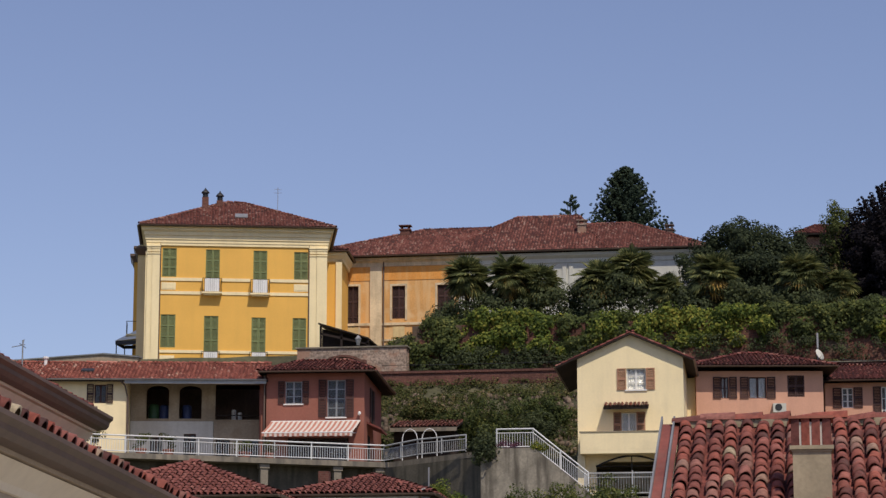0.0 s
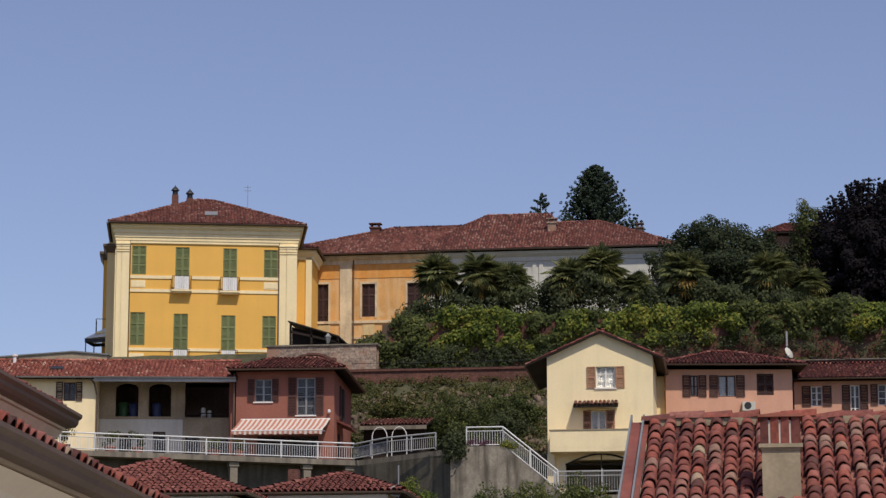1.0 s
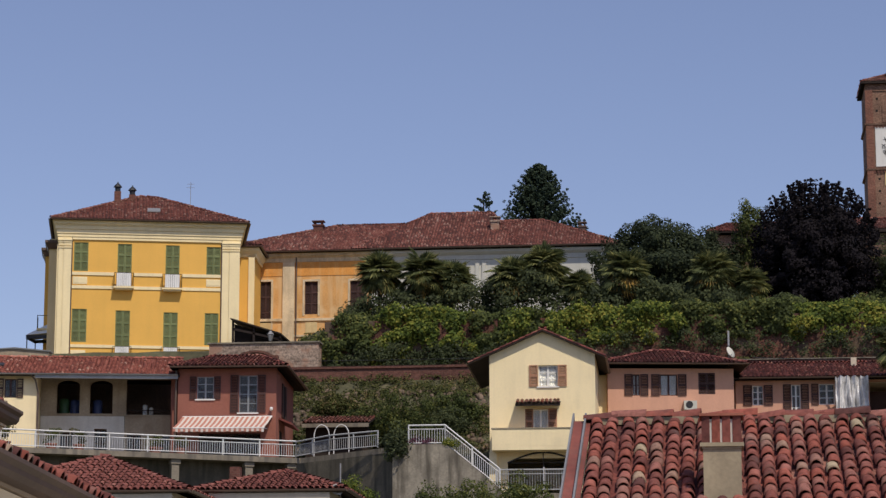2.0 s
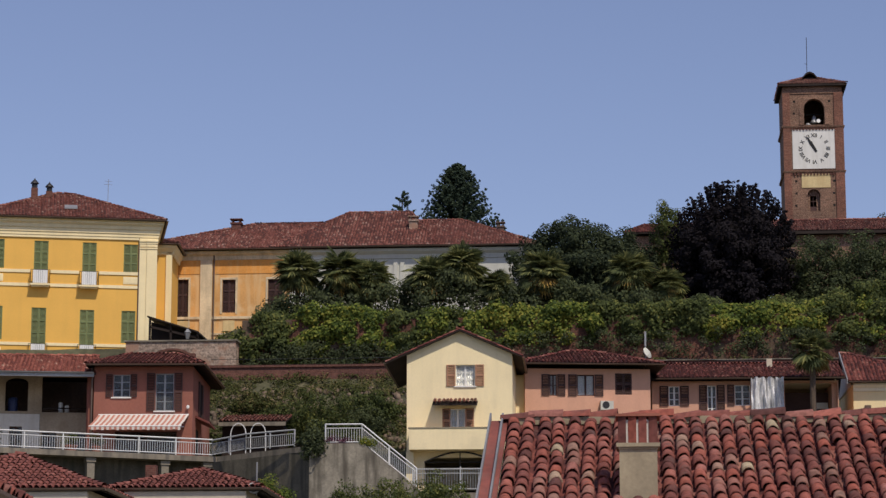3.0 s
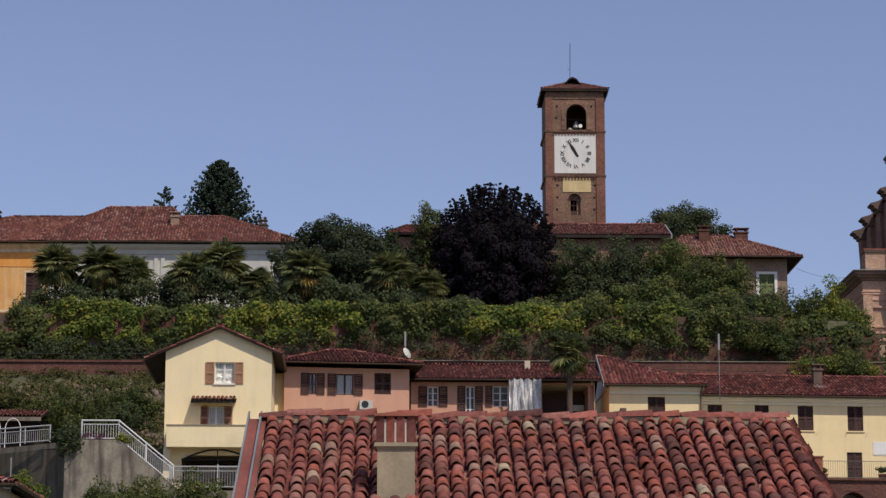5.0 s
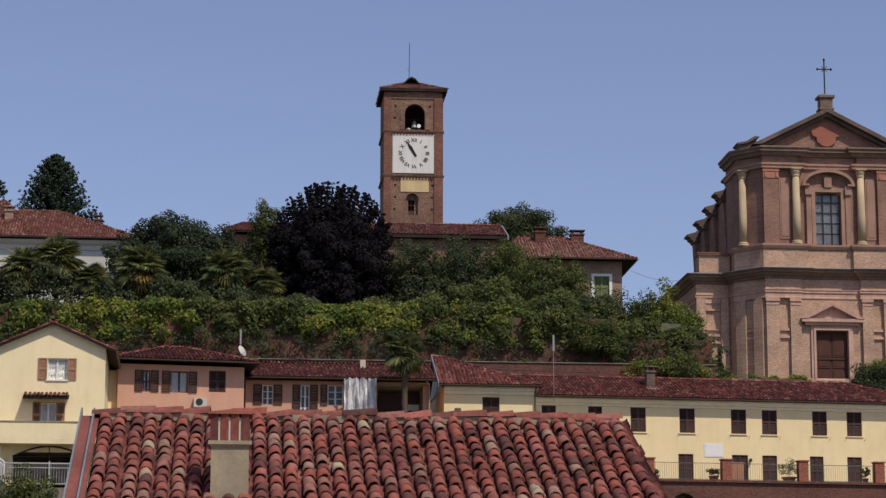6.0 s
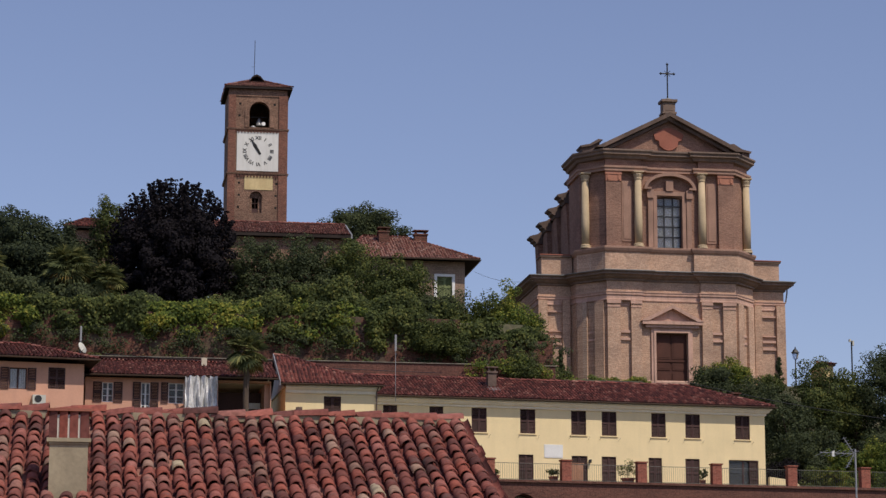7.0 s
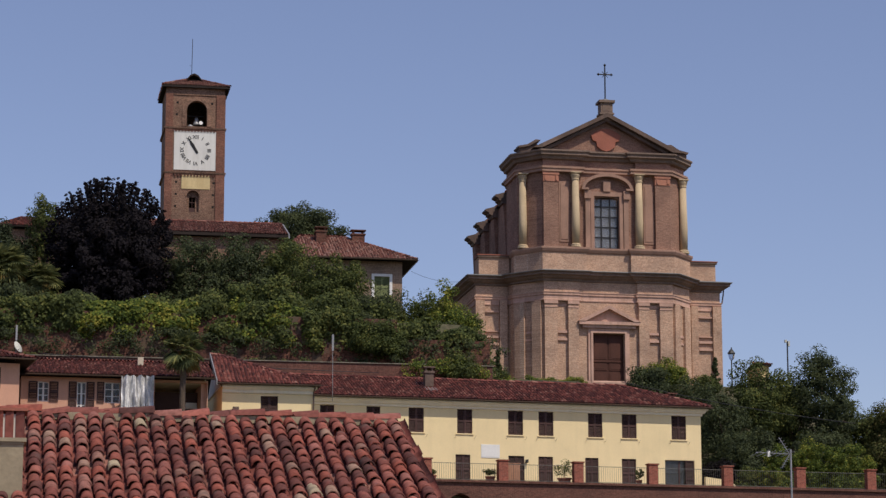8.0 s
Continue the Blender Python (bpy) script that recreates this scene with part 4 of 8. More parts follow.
    part("skylight", MB().prism([(6.1, 1.05, 37.12), (7.0, 1.05, 37.12), (7.0, 1.7, 37.43), (6.1, 1.7, 37.43)], (0, 0, 0.1)), M_ZINC, H)
    part("aerial", MB().tube([(9.2, 4.5, 38.2), (9.2, 4.5, 40.1)], 0.02, 5).tube([(8.9, 4.5, 39.7), (9.5, 4.5, 39.7)], 0.012, 4).tube([(8.95, 4.5, 39.95), (9.45, 4.5, 39.95)], 0.012, 4), M_ZINC, H)
    b = part("balcony", MB().box(-1.6, -0.853, 5.6, 7.4, 29.2, 29.32), M_CREAMTRIM, H)
    r = MB().tube([(-1.57, 5.65, 30.25), (-1.57, 7.35, 30.25)], 0.025, 5).tube([(-1.57, 5.65, 30.25), (-0.85, 5.65, 30.25)], 0.025, 5)
    for y in np.linspace(5.65, 7.35, 9):
        r.tube([(-1.57, y, 29.3), (-1.57, y, 30.25)], 0.014, 5)
    part("railing", r, M_IRON, b)
    return H


yellow_villa()


def villa_annex():
    H = building("villa_annex", -35.9, 175.5, 4, 27.0, "yellow rendered annex with a cream corner pilaster", "house")
    part("wall", MB().box(-1.5, 2.45, 0, 6, 27.0, 36.0), M_YELLOW, H)
    part("pilaster", MB().box(2.05, 2.5, -0.1, -0.003, 27.0, 35.5), M_CREAMTRIM, H)
    part("cornice", MB().sweep([(-1.5, 0), (2.5, 0), (2.5, 6)], [(0, 35.2), (0.1, 35.25), (0.1, 35.45), (0.3, 35.7), (0.34, 35.9), (0, 35.92)]), M_CREAMTRIM, H)
    f, r = hip(-2.0, 2.95, -0.45, 6.4, 36.0, (-2.0, 3.2), (1.2, 3.2), 37.0)
    tiled_roof(H, f, M_CLAY_OLD, ridges=r)
    gutter(H, [(-2.0, -0.5, 36.0), (3.0, -0.5, 36.0), (3.0, 6, 36.0)], 0.09)


villa_annex()


# ---- long old palace: orange half and white half ----
def orange_house():
    H = building("orange_house", -35.5, 180, 0, 28.0, "weathered orange plastered palace wing with brown shutters", "house")
    holes = [(1.7, 2.55, 30.6, 34.15), (5.13, 6.12, 31.6, 34.1), (8.58, 9.7, 31.6, 34.1)]
    shell(H, 10.2, 11, 28.0, 36.2, holes, M_ORANGE, x0=-3.0)
    for h in holes:
        w = window(H, *h, "closed", M_BROWN, panels=3, inset=0.12)
        part("window_surround", MB().box(h[0] - 0.16, h[0] - 0.01, -0.05, -0.003, h[2] - 0.1, h[3] + 0.16).box(h[1] + 0.01, h[1] + 0.16, -0.05, -0.003, h[2] - 0.1, h[3] + 0.16).box(h[0] - 0.01, h[1] + 0.01, -0.05, -0.003, h[3] + 0.01, h[3] + 0.16), M_WEATHERED, w)
    part("pilaster", MB().box(3.45, 4.35, -0.12, -0.003, 28.0, 35.6), M_WEATHERED, H, "peeling pale pilaster")
    part("downpipe", MB().tube([(4.48, -0.14, 36.3), (4.48, -0.08, 35.6), (4.48, -0.08, 28)], 0.06, 7), M_GUTTER, H)
    for z0, z1, o in ((31.1, 31.3, 0.1), (29.9, 30.05, 0.08)):
        for a, b in ((-3, 3.45), (4.36, 10.2)):
            part("string_course", MB().box(a, b, -o, -0.003, z0, z1), M_WEATHERED, H)
    for x in (1.7, 5.2, 8.6):
        part("panel", MB().box(x, x + 0.9, -0.04, -0.003, 30.2, 31.0), M_PANEL, H)
    for a, b in ((-3, 3.44), (4.36, 10.2)):
        part("frieze", MB().box(a, b, -0.035, -0.003, 34.55, 35.6), M_ORANGE_DEEP, H, "deeper orange painted frieze")
    part("cornice", MB().sweep([(-3, 0), (10.2, 0)], [(0, 35.6), (0.08, 35.62), (0.08, 35.9), (0.3, 36.05), (0.35, 36.25), (0, 36.26)]), M_WEATHERED, H)
    f, r = hip(-3.4, 13.0, -0.6, 11.6, 36.35, (6.8, 5.2), (13.0, 5.2), 39.35)
    tiled_roof(H, f, M_CLAY_OLD, ridges=r)
    gutter(H, [(-3.4, -0.68, 36.36), (10.5, -0.68, 36.36)], 0.1)
    chimney(H, 5.45, 4.2, 38.2, 39.3, 0.75, 0.6, M_REDBRICK)


def pale_house():
    H = building("pale_palace_wing", -25.3, 180, 0, 28.0, "long grey-white plastered palace wing under an old tiled roof", "house")
    holes = [(16.0, 17.3, 31.6, 33.9), (3.0, 4.0, 31.4, 33.8), (9.8, 10.8, 31.4, 33.8)]
    shell(H, 18.3, 12, 28.0, 36.1, holes, M_GREYWHITE)
    for h in holes:
        window(H, *h, "closed", M_ZINC, panels=3, inset=0.1)
    for x in (7.85, 8.35):
        part("pilaster", MB().box(x, x + 0.3, -0.1, -0.003, 28, 35.48), M_GREYWHITE, H)
    for x in (14.1,):
        part("downpipe", MB().tube([(x, -0.1, 36.2), (x, -0.1, 28)], 0.06, 7), M_GUTTER, H)
    part("cornice", MB().sweep([(0, 0), (18.3, 0), (18.3, 12)], [(0, 35.5), (0.08, 35.55), (0.08, 35.85), (0.35, 36.05), (0.4, 36.25), (0, 36.26)]), M_GREYWHITE, H)
    f, r = hip(-1.4, 11.2, -0.62, 12.6, 36.4, (3.8, 6), (8.6, 6), 40.3)
    f2, r2 = hip(6.0, 18.95, -0.6, 12.58, 36.39, (8.0, 6), (12.6, 6), 39.6)
    tiled_roof(H, f + f2[:2] + f2[3:], M_CLAY_OLD, ridges=r + r2[:1] + r2[3:])
    gutter(H, [(0.0, -0.7, 36.42), (19.0, -0.7, 36.42), (19.03, 12, 36.42)], 0.11)
    chimney(H, 9.1, 2.7, 37.8, 39.0, 0.62, 0.55, M_RUBBLE)
    chimney(H, 15.6, 5.5, 37.4, 39.0, 0.5, 0.5, M_SOOTSHADE)


orange_house()
pale_house()


# ---- cream gable house ----
def gable_house():
    H = building("cream_gable_house", -11.87, 130, 1.0, 12.0, "cream rendered gable house with a balcony and dark eaves", "house")
    W, D, zt, ap, sl = 5.65, 9.0, 20.72, 22.12, 0.44
    holes = [(2.62, 3.65, 19.13, 20.28), (1.9, 3.6, 16.0, 17.95), (0.95, 4.75, 13.0, 15.3)]
    part("wall", wall_panel(MB(), W, 12.0, zt, holes, 0.35), M_CREAM, H)
    part("gable", MB().prism([(0, 0, zt), (W, 0, zt), (W, 0, ap - sl * (W - 2.86)), (2.86, 0, ap), (0, 0, ap - sl * 2.86)], (0, 0.35, 0)), M_CREAM, H)
    part("wall", MB().box(0, 0.35, 0.35, D, 12, zt + 0.1), M_CREAM, H)
    part("wall", MB().box(W - 0.35, W, 0.35, D, 12, zt + 0.1), M_CREAM, H)
    part("wall", MB().box(0.35, W - 0.35, D - 0.35, D, 12, zt), M_CREAM, H)
    part("ceiling", MB().box(0.35, W - 0.35, 0.35, D - 0.35, 18.3, 18.5).box(0.35, W - 0.35, 0.35, D - 0.35, 15.6, 15.8), M_BEIGE, H)
    window(H, *holes[0], "open", M_TAN, rows=3, sill=M_WHITE, leafw=0.47, curtain=True)
    w = window(H, 2.33, 3.12, 16.0, 17.92, "glass", rows=1, curtain=True)
    for a, b in ((1.9, 2.32), (3.13, 3.6)):
        part("shutter", shutter_leaf(MB(), a, b, 0.02, 16.0, 17.93, 3), M_TAN, w)
    xa, xb, y0, y1 = -1.12, 6.2, -0.36, D + 0.5
    ze0, ze1, zr = ap - sl * (2.86 - xa) + 0.02, ap - sl * (xb - 2.86) + 0.02, ap + 0.03
    faces = [[(xa, y1, ze0), (xa, y0, ze0), (2.86, y0, zr), (2.86, y1, zr)], [(xb, y0, ze1), (xb, y1, ze1), (2.86, y1, zr), (2.86, y0, zr)]]
    tiled_roof(H, faces, M_CLAY_DARK, ridges=[((2.86, y0, zr), (2.86, y1, zr))], deck=0.06)
    gutter(H, [(xa - 0.05, y1, ze0), (xa - 0.05, y0, ze0)])
    gutter(H, [(xb + 0.05, y0, ze1), (xb + 0.05, y1, ze1)])
    # little tiled hood
    hood = part("door_hood", MB().prism([(1.42, -0.75, 18.08), (3.8, -0.75, 18.08), (3.8, 0, 18.34), (1.42, 0, 18.34)], (0, 0, -0.08)), M_DARKWOOD, H)
    fr = lay_tiles([(1.42, -0.78, 18.12), (3.8, -0.78, 18.12), (3.8, 0, 18.38), (1.42, 0, 18.38)], 0.21, 0.34)
    v, q = stamp(*coppo(0.21, 0.34), fr)
    tagged(settle(new("roof_tiles", np_mesh("roof_tiles", v, q, M_CLAY)), hood), "", "", "", "stuff")
    b = part("balcony", MB().box(0.2, 5.6, -1.15, -0.003, 15.62, 15.84).box(0.2, 5.6, -1.15, -1.03, 15.843, 16.74).box(0.2, 0.32, -1.027, -0.003, 15.843, 16.74), M_CREAM, H, "solid cream balcony parapet with water stains")
    part("coping", MB().box(0.16, 5.64, -1.19, -0.99, 16.743, 16.8), M_CEMENT, b)
    # iron arch and rail under the balcony
    ar = MB()
    pts = [(0.95 + 3.8 * k / 16, -0.02, 15.05 + 0.55 * math.sin(math.pi * k / 16)) for k in range(17)]
    ar.tube(pts, 0.05, 6).tube([(2.85, -0.02, 13), (2.85, -0.02, 15.6)], 0.03, 6).tube([(0.95, -0.02, 15.05), (4.75, -0.02, 15.05)], 0.03, 6)
    part("arch_frame", ar, M_IRON, H)
    part("spandrel", MB().prism([(0.9, 0.02, 15.7), (0.9, 0.02, 14.9)] + [(p[0], 0.02, p[2]) for p in pts] + [(4.8, 0.02, 14.9), (4.8, 0.02, 15.7)], (0, 0.1, 0)), M_CREAM, H)
    r = MB()
    for x in np.arange(0.5, 5.6, 0.14):
        r.box(x, x + 0.025, -1.2, -1.17, 13.55, 14.55)
    r.box(0.4, 5.7, -1.22, -1.15, 14.55, 14.62).box(0.4, 5.7, -1.21, -1.16, 14.33, 14.37).box(0.4, 5.7, -1.21, -1.16, 13.5, 13.55)
    for x in (0.4, 2.9, 5.6):
        r.box(x, x + 0.07, -1.23, -1.14, 13.3, 14.7)
    part("railing", r, M_GREYRAIL, H)
    part("terrace_slab", MB().box(-0.3, 6, -1.5, -0.003, 12.0, 13.3), M_CONCRETE, H)
    part("pier", MB().box(0.0, 0.4, -0.4, -0.003, 13.3, 15.6), M_CREAM, H)
    chimney(H, 5.45, 3.5, 20.6, 21.55, 0.4, 0.4, M_CREAM, cap=False)


gable_house()


# ---- terracotta house with awning ----
def terracotta_house():
    H = building("terracotta_house", -29.3, 132, 3.5, 15.2, "terracotta rendered house with brown shutters and striped awning", "house")
    W, D = 5.45, 8.5
    holes = [(1.04, 1.99, 18.99, 20.25), (3.38, 4.4, 18.23, 20.31), (1.2, 4.6, 15.2, 17.1)]
    shell(H, W, D, 15.2, 20.68, holes, M_TERRA)
    window(H, *holes[0], "open", M_BROWN, rows=3, sill=M_WHITE, leafw=0.36, frame_mat=M_ZINC)
    window(H, *holes[1], "open", M_BROWN, rows=4, sill=M_WHITE, leafw=0.45, frame_mat=M_ZINC)
    d = window(H, *holes[2], "glass", rows=1, frame_mat=M_BROWN)
    # side window with shutters, small tiled hood on the side
    part("shutter", MB().box(W + 0.003, W + 0.06, 2.6, 3.2, 18.3, 20.2), M_BROWN, H)
    part("shutter", MB().box(W + 0.003, W + 0.06, 4.2, 4.8, 18.3, 20.2), M_BROWN, H)
    # black plates on the side wall stand for shaded openings
    part("recess", MB().box(W + 0.003, W + 0.02, 3.2, 4.2, 18.3, 20.2), M_BLACK, H)
    part("side_hood", MB().prism([(W, 1.2, 18.0), (W + 0.8, 1.2, 17.65), (W + 0.8, 4.2, 17.65), (W, 4.2, 18.0)], (0, 0, 0.12)), M_CLAY_DARK, H)
    part("recess", MB().box(W + 0.003, W + 0.03, 1.6, 2.6, 15.2, 17.4), M_BLACK, H)
    f, r = hip(-0.35, 6.1, -0.75, D + 0.8, 20.72, (1.4, 3.9), (4.2, 3.9), 21.9)
    tiled_roof(H, f, M_CLAY_DARK, ridges=r)
    gutter(H, [(-0.35, -0.82, 20.72), (6.17, -0.82, 20.72), (6.17, D + 0.8, 20.72)])
    part("downpipe", MB().tube([(-0.1, -0.08, 20.6), (-0.1, -0.08, 15.2)], 0.05, 6), M_GUTTER, H)
    chimney(H, 4.9, 3.2, 21.2, 21.85, 0.55, 0.5, M_REDBRICK, cap=False)
    # awning: striped cloth on arms with a valance
    A = part("awning", MB().tube([(0.3, -0.1, 17.98), (5.25, -0.1, 17.98)], 0.06, 8).tube([(0.1, -2.1, 17.15), (5.1, -2.1, 17.15)], 0.035, 6).tube([(0.5, -0.1, 17.33), (0.4, -2.05, 17.13)], 0.025, 5).tube([(5.0, -0.1, 17.33), (4.9, -2.05, 17.13)], 0.025, 5), M_WHITE, H)
    n = 36
    for mat, par in ((M_AWN_R, 0), (M_AWN_W, 1)):
        mb = MB()
        for i in range(par, n, 2):
            a, b = i / n, (i + 1) / n
            p = lambda k, s: (0.3 + 4.95 * k - 0.2 * s, -0.12 - 2.0 * s, 18.01 - 0.84 * s - 0.05 * math.sin(math.pi * s))
            for s0, s1 in ((0, 0.5), (0.5, 1)):
                mb.poly(p(a, s0), p(b, s0), p(b, s1), p(a, s1))
            q0, q1 = p(a, 1), p(b, 1)
            drop = 0.2 + 0.02 * (i % 3)
            mb.poly(q0, q1, (q1[0], q1[1] + 0.01, q1[2] - drop), (q0[0], q0[1] + 0.01, q0[2] - drop))
        part("awning_stripes", mb, mat, A, "salmon stripes" if par == 0 else "white stripes")
    # wire and lamp at the corner
    part("wall_lamp", MB().lathe([(0.03, 18.3), (0.09, 18.36), (0.09, 18.46), (0.03, 18.52)], 5.2, -0.15, 8), M_WHITE, H)


def long_wing():
    H = building("loggia_house", -29.45, 132.25, 10.0, 15.2, "long patched farmhouse with arched loggia and red tiled roof", "house")
    top, Y = 20.35, 2.0
    ar1, ar2, big = (-6.72, -5.45, 18.45, 20.33), (-4.88, -3.62, 18.45, 20.33), (-2.85, -0.3, 18.4, 20.4)
    part("wall", wall_panel(MB(), -7.62, 15.2, top, [(-9.42, -8.75, 19.05, 20.1)], 0.3, -16), M_CREAM, H)
    window(H, -9.42, -8.75, 19.05, 20.1, "glass", rows=1, frame_mat=M_BROWN)
    part("shutter", shutter_leaf(MB(), -8.73, -8.38, -0.05, 19.05, 20.1), M_BROWN, H)
    part("shutter", shutter_leaf(MB(), -9.82, -9.44, -0.05, 19.05, 20.1), M_BROWN, H)
    dr = [(-4.6, -3.9, 15.2, 17.6), (-6.5, -5.75, 15.2, 17.4), (-2.8, -2.0, 16.3, 17.3), (-1.3, -0.4, 16.2, 17.3)]
    part("wall", wall_panel(MB(), -0.1, 18.32, 20.6, [ar1, ar2, big], 0.3, -7.6, Y), M_PATCHY, H)
    part("wall", wall_panel(MB(), -2.95, 15.2, 18.3, dr[:2], 0.3, -7.6, Y - 0.02), M_WHITEWASH, H, "whitewashed lower wall")
    part("wall", wall_panel(MB(), -0.1, 15.2, 18.3, dr[2:], 0.3, -2.93, Y), M_PATCHY, H)
    for a in (ar1, ar2):
        xm, rr = (a[0] + a[1]) / 2, (a[1] - a[0]) / 2
        arc = [(xm - rr * math.cos(t), Y + 0.02, a[3] - 0.5 * rr + 0.5 * rr * math.sin(t)) for t in np.linspace(0, math.pi, 13)]
        part("arch", MB().prism([(a[0] - 0.001, Y + 0.02, a[3])] + arc[:7], (0, 0.26, 0)).prism(arc[6:] + [(a[1] + 0.001, Y + 0.02, a[3])], (0, 0.26, 0)), M_PATCHY, H)
    part("loggia_rail", MB().box(big[0] + 0.02, big[1] - 0.02, Y + 0.05, Y + 0.12, 18.62, 18.68), M_DARKWOOD, H)
    for k, d in enumerate(dr):
        window(H, *d, "glass", rows=3 if k == 0 else 1, frame_mat=M_BROWN, y=Y)
    part("wall", MB().box(-16, 0, 6.7, 7.0, 15.2, top), M_PATCHY, H)
    part("wall", MB().box(-7.75, -7.62, 0.3, 6.7, 15.2, top), M_CREAM, H)
    part("wall", MB().box(-0.3, -0.003, 0.3, 6.7, 15.2, top), M_TERRA, H)
    part("wall", MB().box(-16.3, -16.003, 0, 7, 15.2, top), M_PATCHY, H)
    part("floor", MB().box(-7.6, -0.3, Y + 0.31, 6.7, 18.1, 18.3), M_CONCRETE, H)
    # back wall coloured dark for the shade inside the loggia
    part("partition", MB().box(-7.6, -0.31, 5.6, 5.8, 18.3, 20.6), M_SOOTSHADE, H, "back wall of the loggia with the interior shade in its colour")
    f, r = hip(-16.5, 0.2, -0.55, 7.4, 20.28, (-16.5, 3.6), (0.2, 3.6), 21.78)
    tiled_roof(H, f, M_CLAY_NEW, ridges=r)
    part("eaves_board", MB().box(-7.7, 0.1, -0.62, -0.5, 20.08, 20.26), M_ZINC, H)
    gutter(H, [(-16.5, -0.68, 20.33), (0.1, -0.68, 20.33)], 0.08, M_ZINC)
    part("downpipe", MB().tube([(-7.9, -0.6, 20.2), (-7.7, -0.3, 20.0), (-7.55, -0.1, 19.3), (-7.55, -0.08, 15.2)], 0.05, 7), M_GUTTER, H)
    part("roof_window", MB().prism([(-10.3, 1.0, 20.95), (-9.6, 1.0, 20.95), (-9.6, 1.5, 21.13), (-10.3, 1.5, 21.13)], (0, 0, 0.08)), M_IRON, H)
    part("vent_pipe", MB().lathe([(0.1, 21.4), (0.1, 21.95), (0.17, 21.97), (0.17, 22.06), (0.02, 22.1)], -12.55, 3.0, 9), M_WHITE, H)
    # barrels and jars kept in the loggia
    for x, mat, r_, z, lab in ((-5.75, M_BLUE, 0.28, 1.0, "blue plastic barrel in the loggia"), (-6.35, M_BOTTLE, 0.3, 1.05, "green plastic barrel in the loggia"), (-4.5, M_BLUE, 0.28, 1.0, "blue plastic barrel in the loggia"), (-1.85, M_WHITE, 0.13, 0.75, "white plastic tank in the loggia"), (-1.5, M_WHITE, 0.12, 0.6, "white plastic tank in the loggia")):
        b = thing("barrel", H.matrix_world @ pose(x, Y + 0.7, 18.3 - 15.2), lab, "barrel")
        part("drum", MB().lathe([(r_ * 0.92, 0), (r_, 0.05), (r_, z * 0.33), (r_ * 0.97, z * 0.36), (r_, z * 0.4), (r_, z * 0.92), (r_ * 0.6, z)], 0, 0, 14), mat, b, smooth=True)


M_BLUE = surf("blue_plastic", (0.04, 0.055, 0.13), rough=0.4, var=0.1, bump=0)
M_BOTTLE = surf("green_plastic", (0.04, 0.09, 0.035), rough=0.4, var=0.1, bump=0)
terracotta_house()
long_wing()


# ---- concrete terrace with white railing ----
def railing(name, pts, h, label, material=M_RAIL, step=0.13, post=1.9):
    """Post and bar railing along a line of points (feet)."""
    T = thing(name, pose(*pts[0]), label, "railing")
    o = Vector(pts[0])
    for a, b in zip(pts, pts[1:]):
        a, b = Vector(a) - o, Vector(b) - o
        L = (b - a).length
        up = Vector((0, 0, 1))
        n = max(1, round(L / post))
        for i in range(n + 1):
            p = a.lerp(b, i / n)
            part("post", MB().tube([p, p + up * (h + 0.03)], 0.04, 4), material, T)
        part("handrail", MB().tube([a + up * h, b + up * h], 0.042, 6), material, T)
        part("rail", MB().tube([a + up * (h - 0.2), b + up * (h - 0.2)], 0.024, 5).tube([a + up * 0.08, b + up * 0.08], 0.028, 5), material, T)
        m = int(L / step)
        me = MB().tube([up * 0.08, up * (h - 0.2)], 0.012, 4, False).mesh("bar", material)
        for i in range(1, m):
            bar = new("bar", me)
            bar.parent = T
            bar.location = a.lerp(b, i / m)
    return T


def on_rail(u, y=0.0):
    c, s, u = math.cos(radians(28)), math.sin(radians(28)), u * 1.037
    return (-36.0 + u * c - y * s, 120.5 + u * s + y * c)


ra, rb = on_rail(-5), on_rail(15.3)
railing("terrace_railing", [(*ra, 15.25), (*on_rail(3.6), 15.25), (*on_rail(9.5), 15.25), (*rb, 15.25)], 0.88, "white painted steel railing along the concrete terrace")
tp = [on_rail(-5, -0.15), on_rail(15.5, -0.15), (-15.75, 122.75), (-13.45, 122.75), (-13.45, 141.5), (-47.0, 137.0), (-46, 118)]
structure("pavement_terrace", MB().prism([(x, y, 14.95) for x, y in tp], (0, 0, 0.28)), M_CONCRETE, "concrete terrace deck edge", category="pavement")
tw = [on_rail(-5, 0.9), on_rail(15.2, 0.9), on_rail(15.3, 0.05), (-15.85, 122.9), (-13.55, 122.9), (-13.55, 141.0), (-46.5, 136.5), (-45, 118.5)]
structure("wall_terrace", MB().prism([(x, y, 9.0) for x, y in tw], (0, 0, 5.94)), M_MOSSCONC, "stained concrete retaining wall under the terrace", category="wall")
st = MB().prism([(-16.1, 122.4, 9.0), (-10.6, 122.4, 9.0), (-10.6, 122.4, 12.95), (-13.4, 122.4, 15.26), (-15.7, 122.4, 15.26), (-16.1, 122.4, 14.9)], (0, 0.34, 0))
structure("wall_stair", st, M_PALECONC, "pale streaked concrete wall stepping down beside the stair", category="wall")
for k in range(13):
    structure("stair_step", MB().box(-13.4 + k * 0.22, -13.4 + (k + 1) * 0.22, 122.76, 124.2, 10.5, 15.24 - (k + 1) * 0.178), M_CONCRETE, "concrete stair step", category="step")
railing("stair_railing", [(-15.3, 122.55, 15.26), (-13.45, 122.55, 15.26), (-10.7, 122.55, 13.02)], 0.98, "white steel railing along the concrete stair")
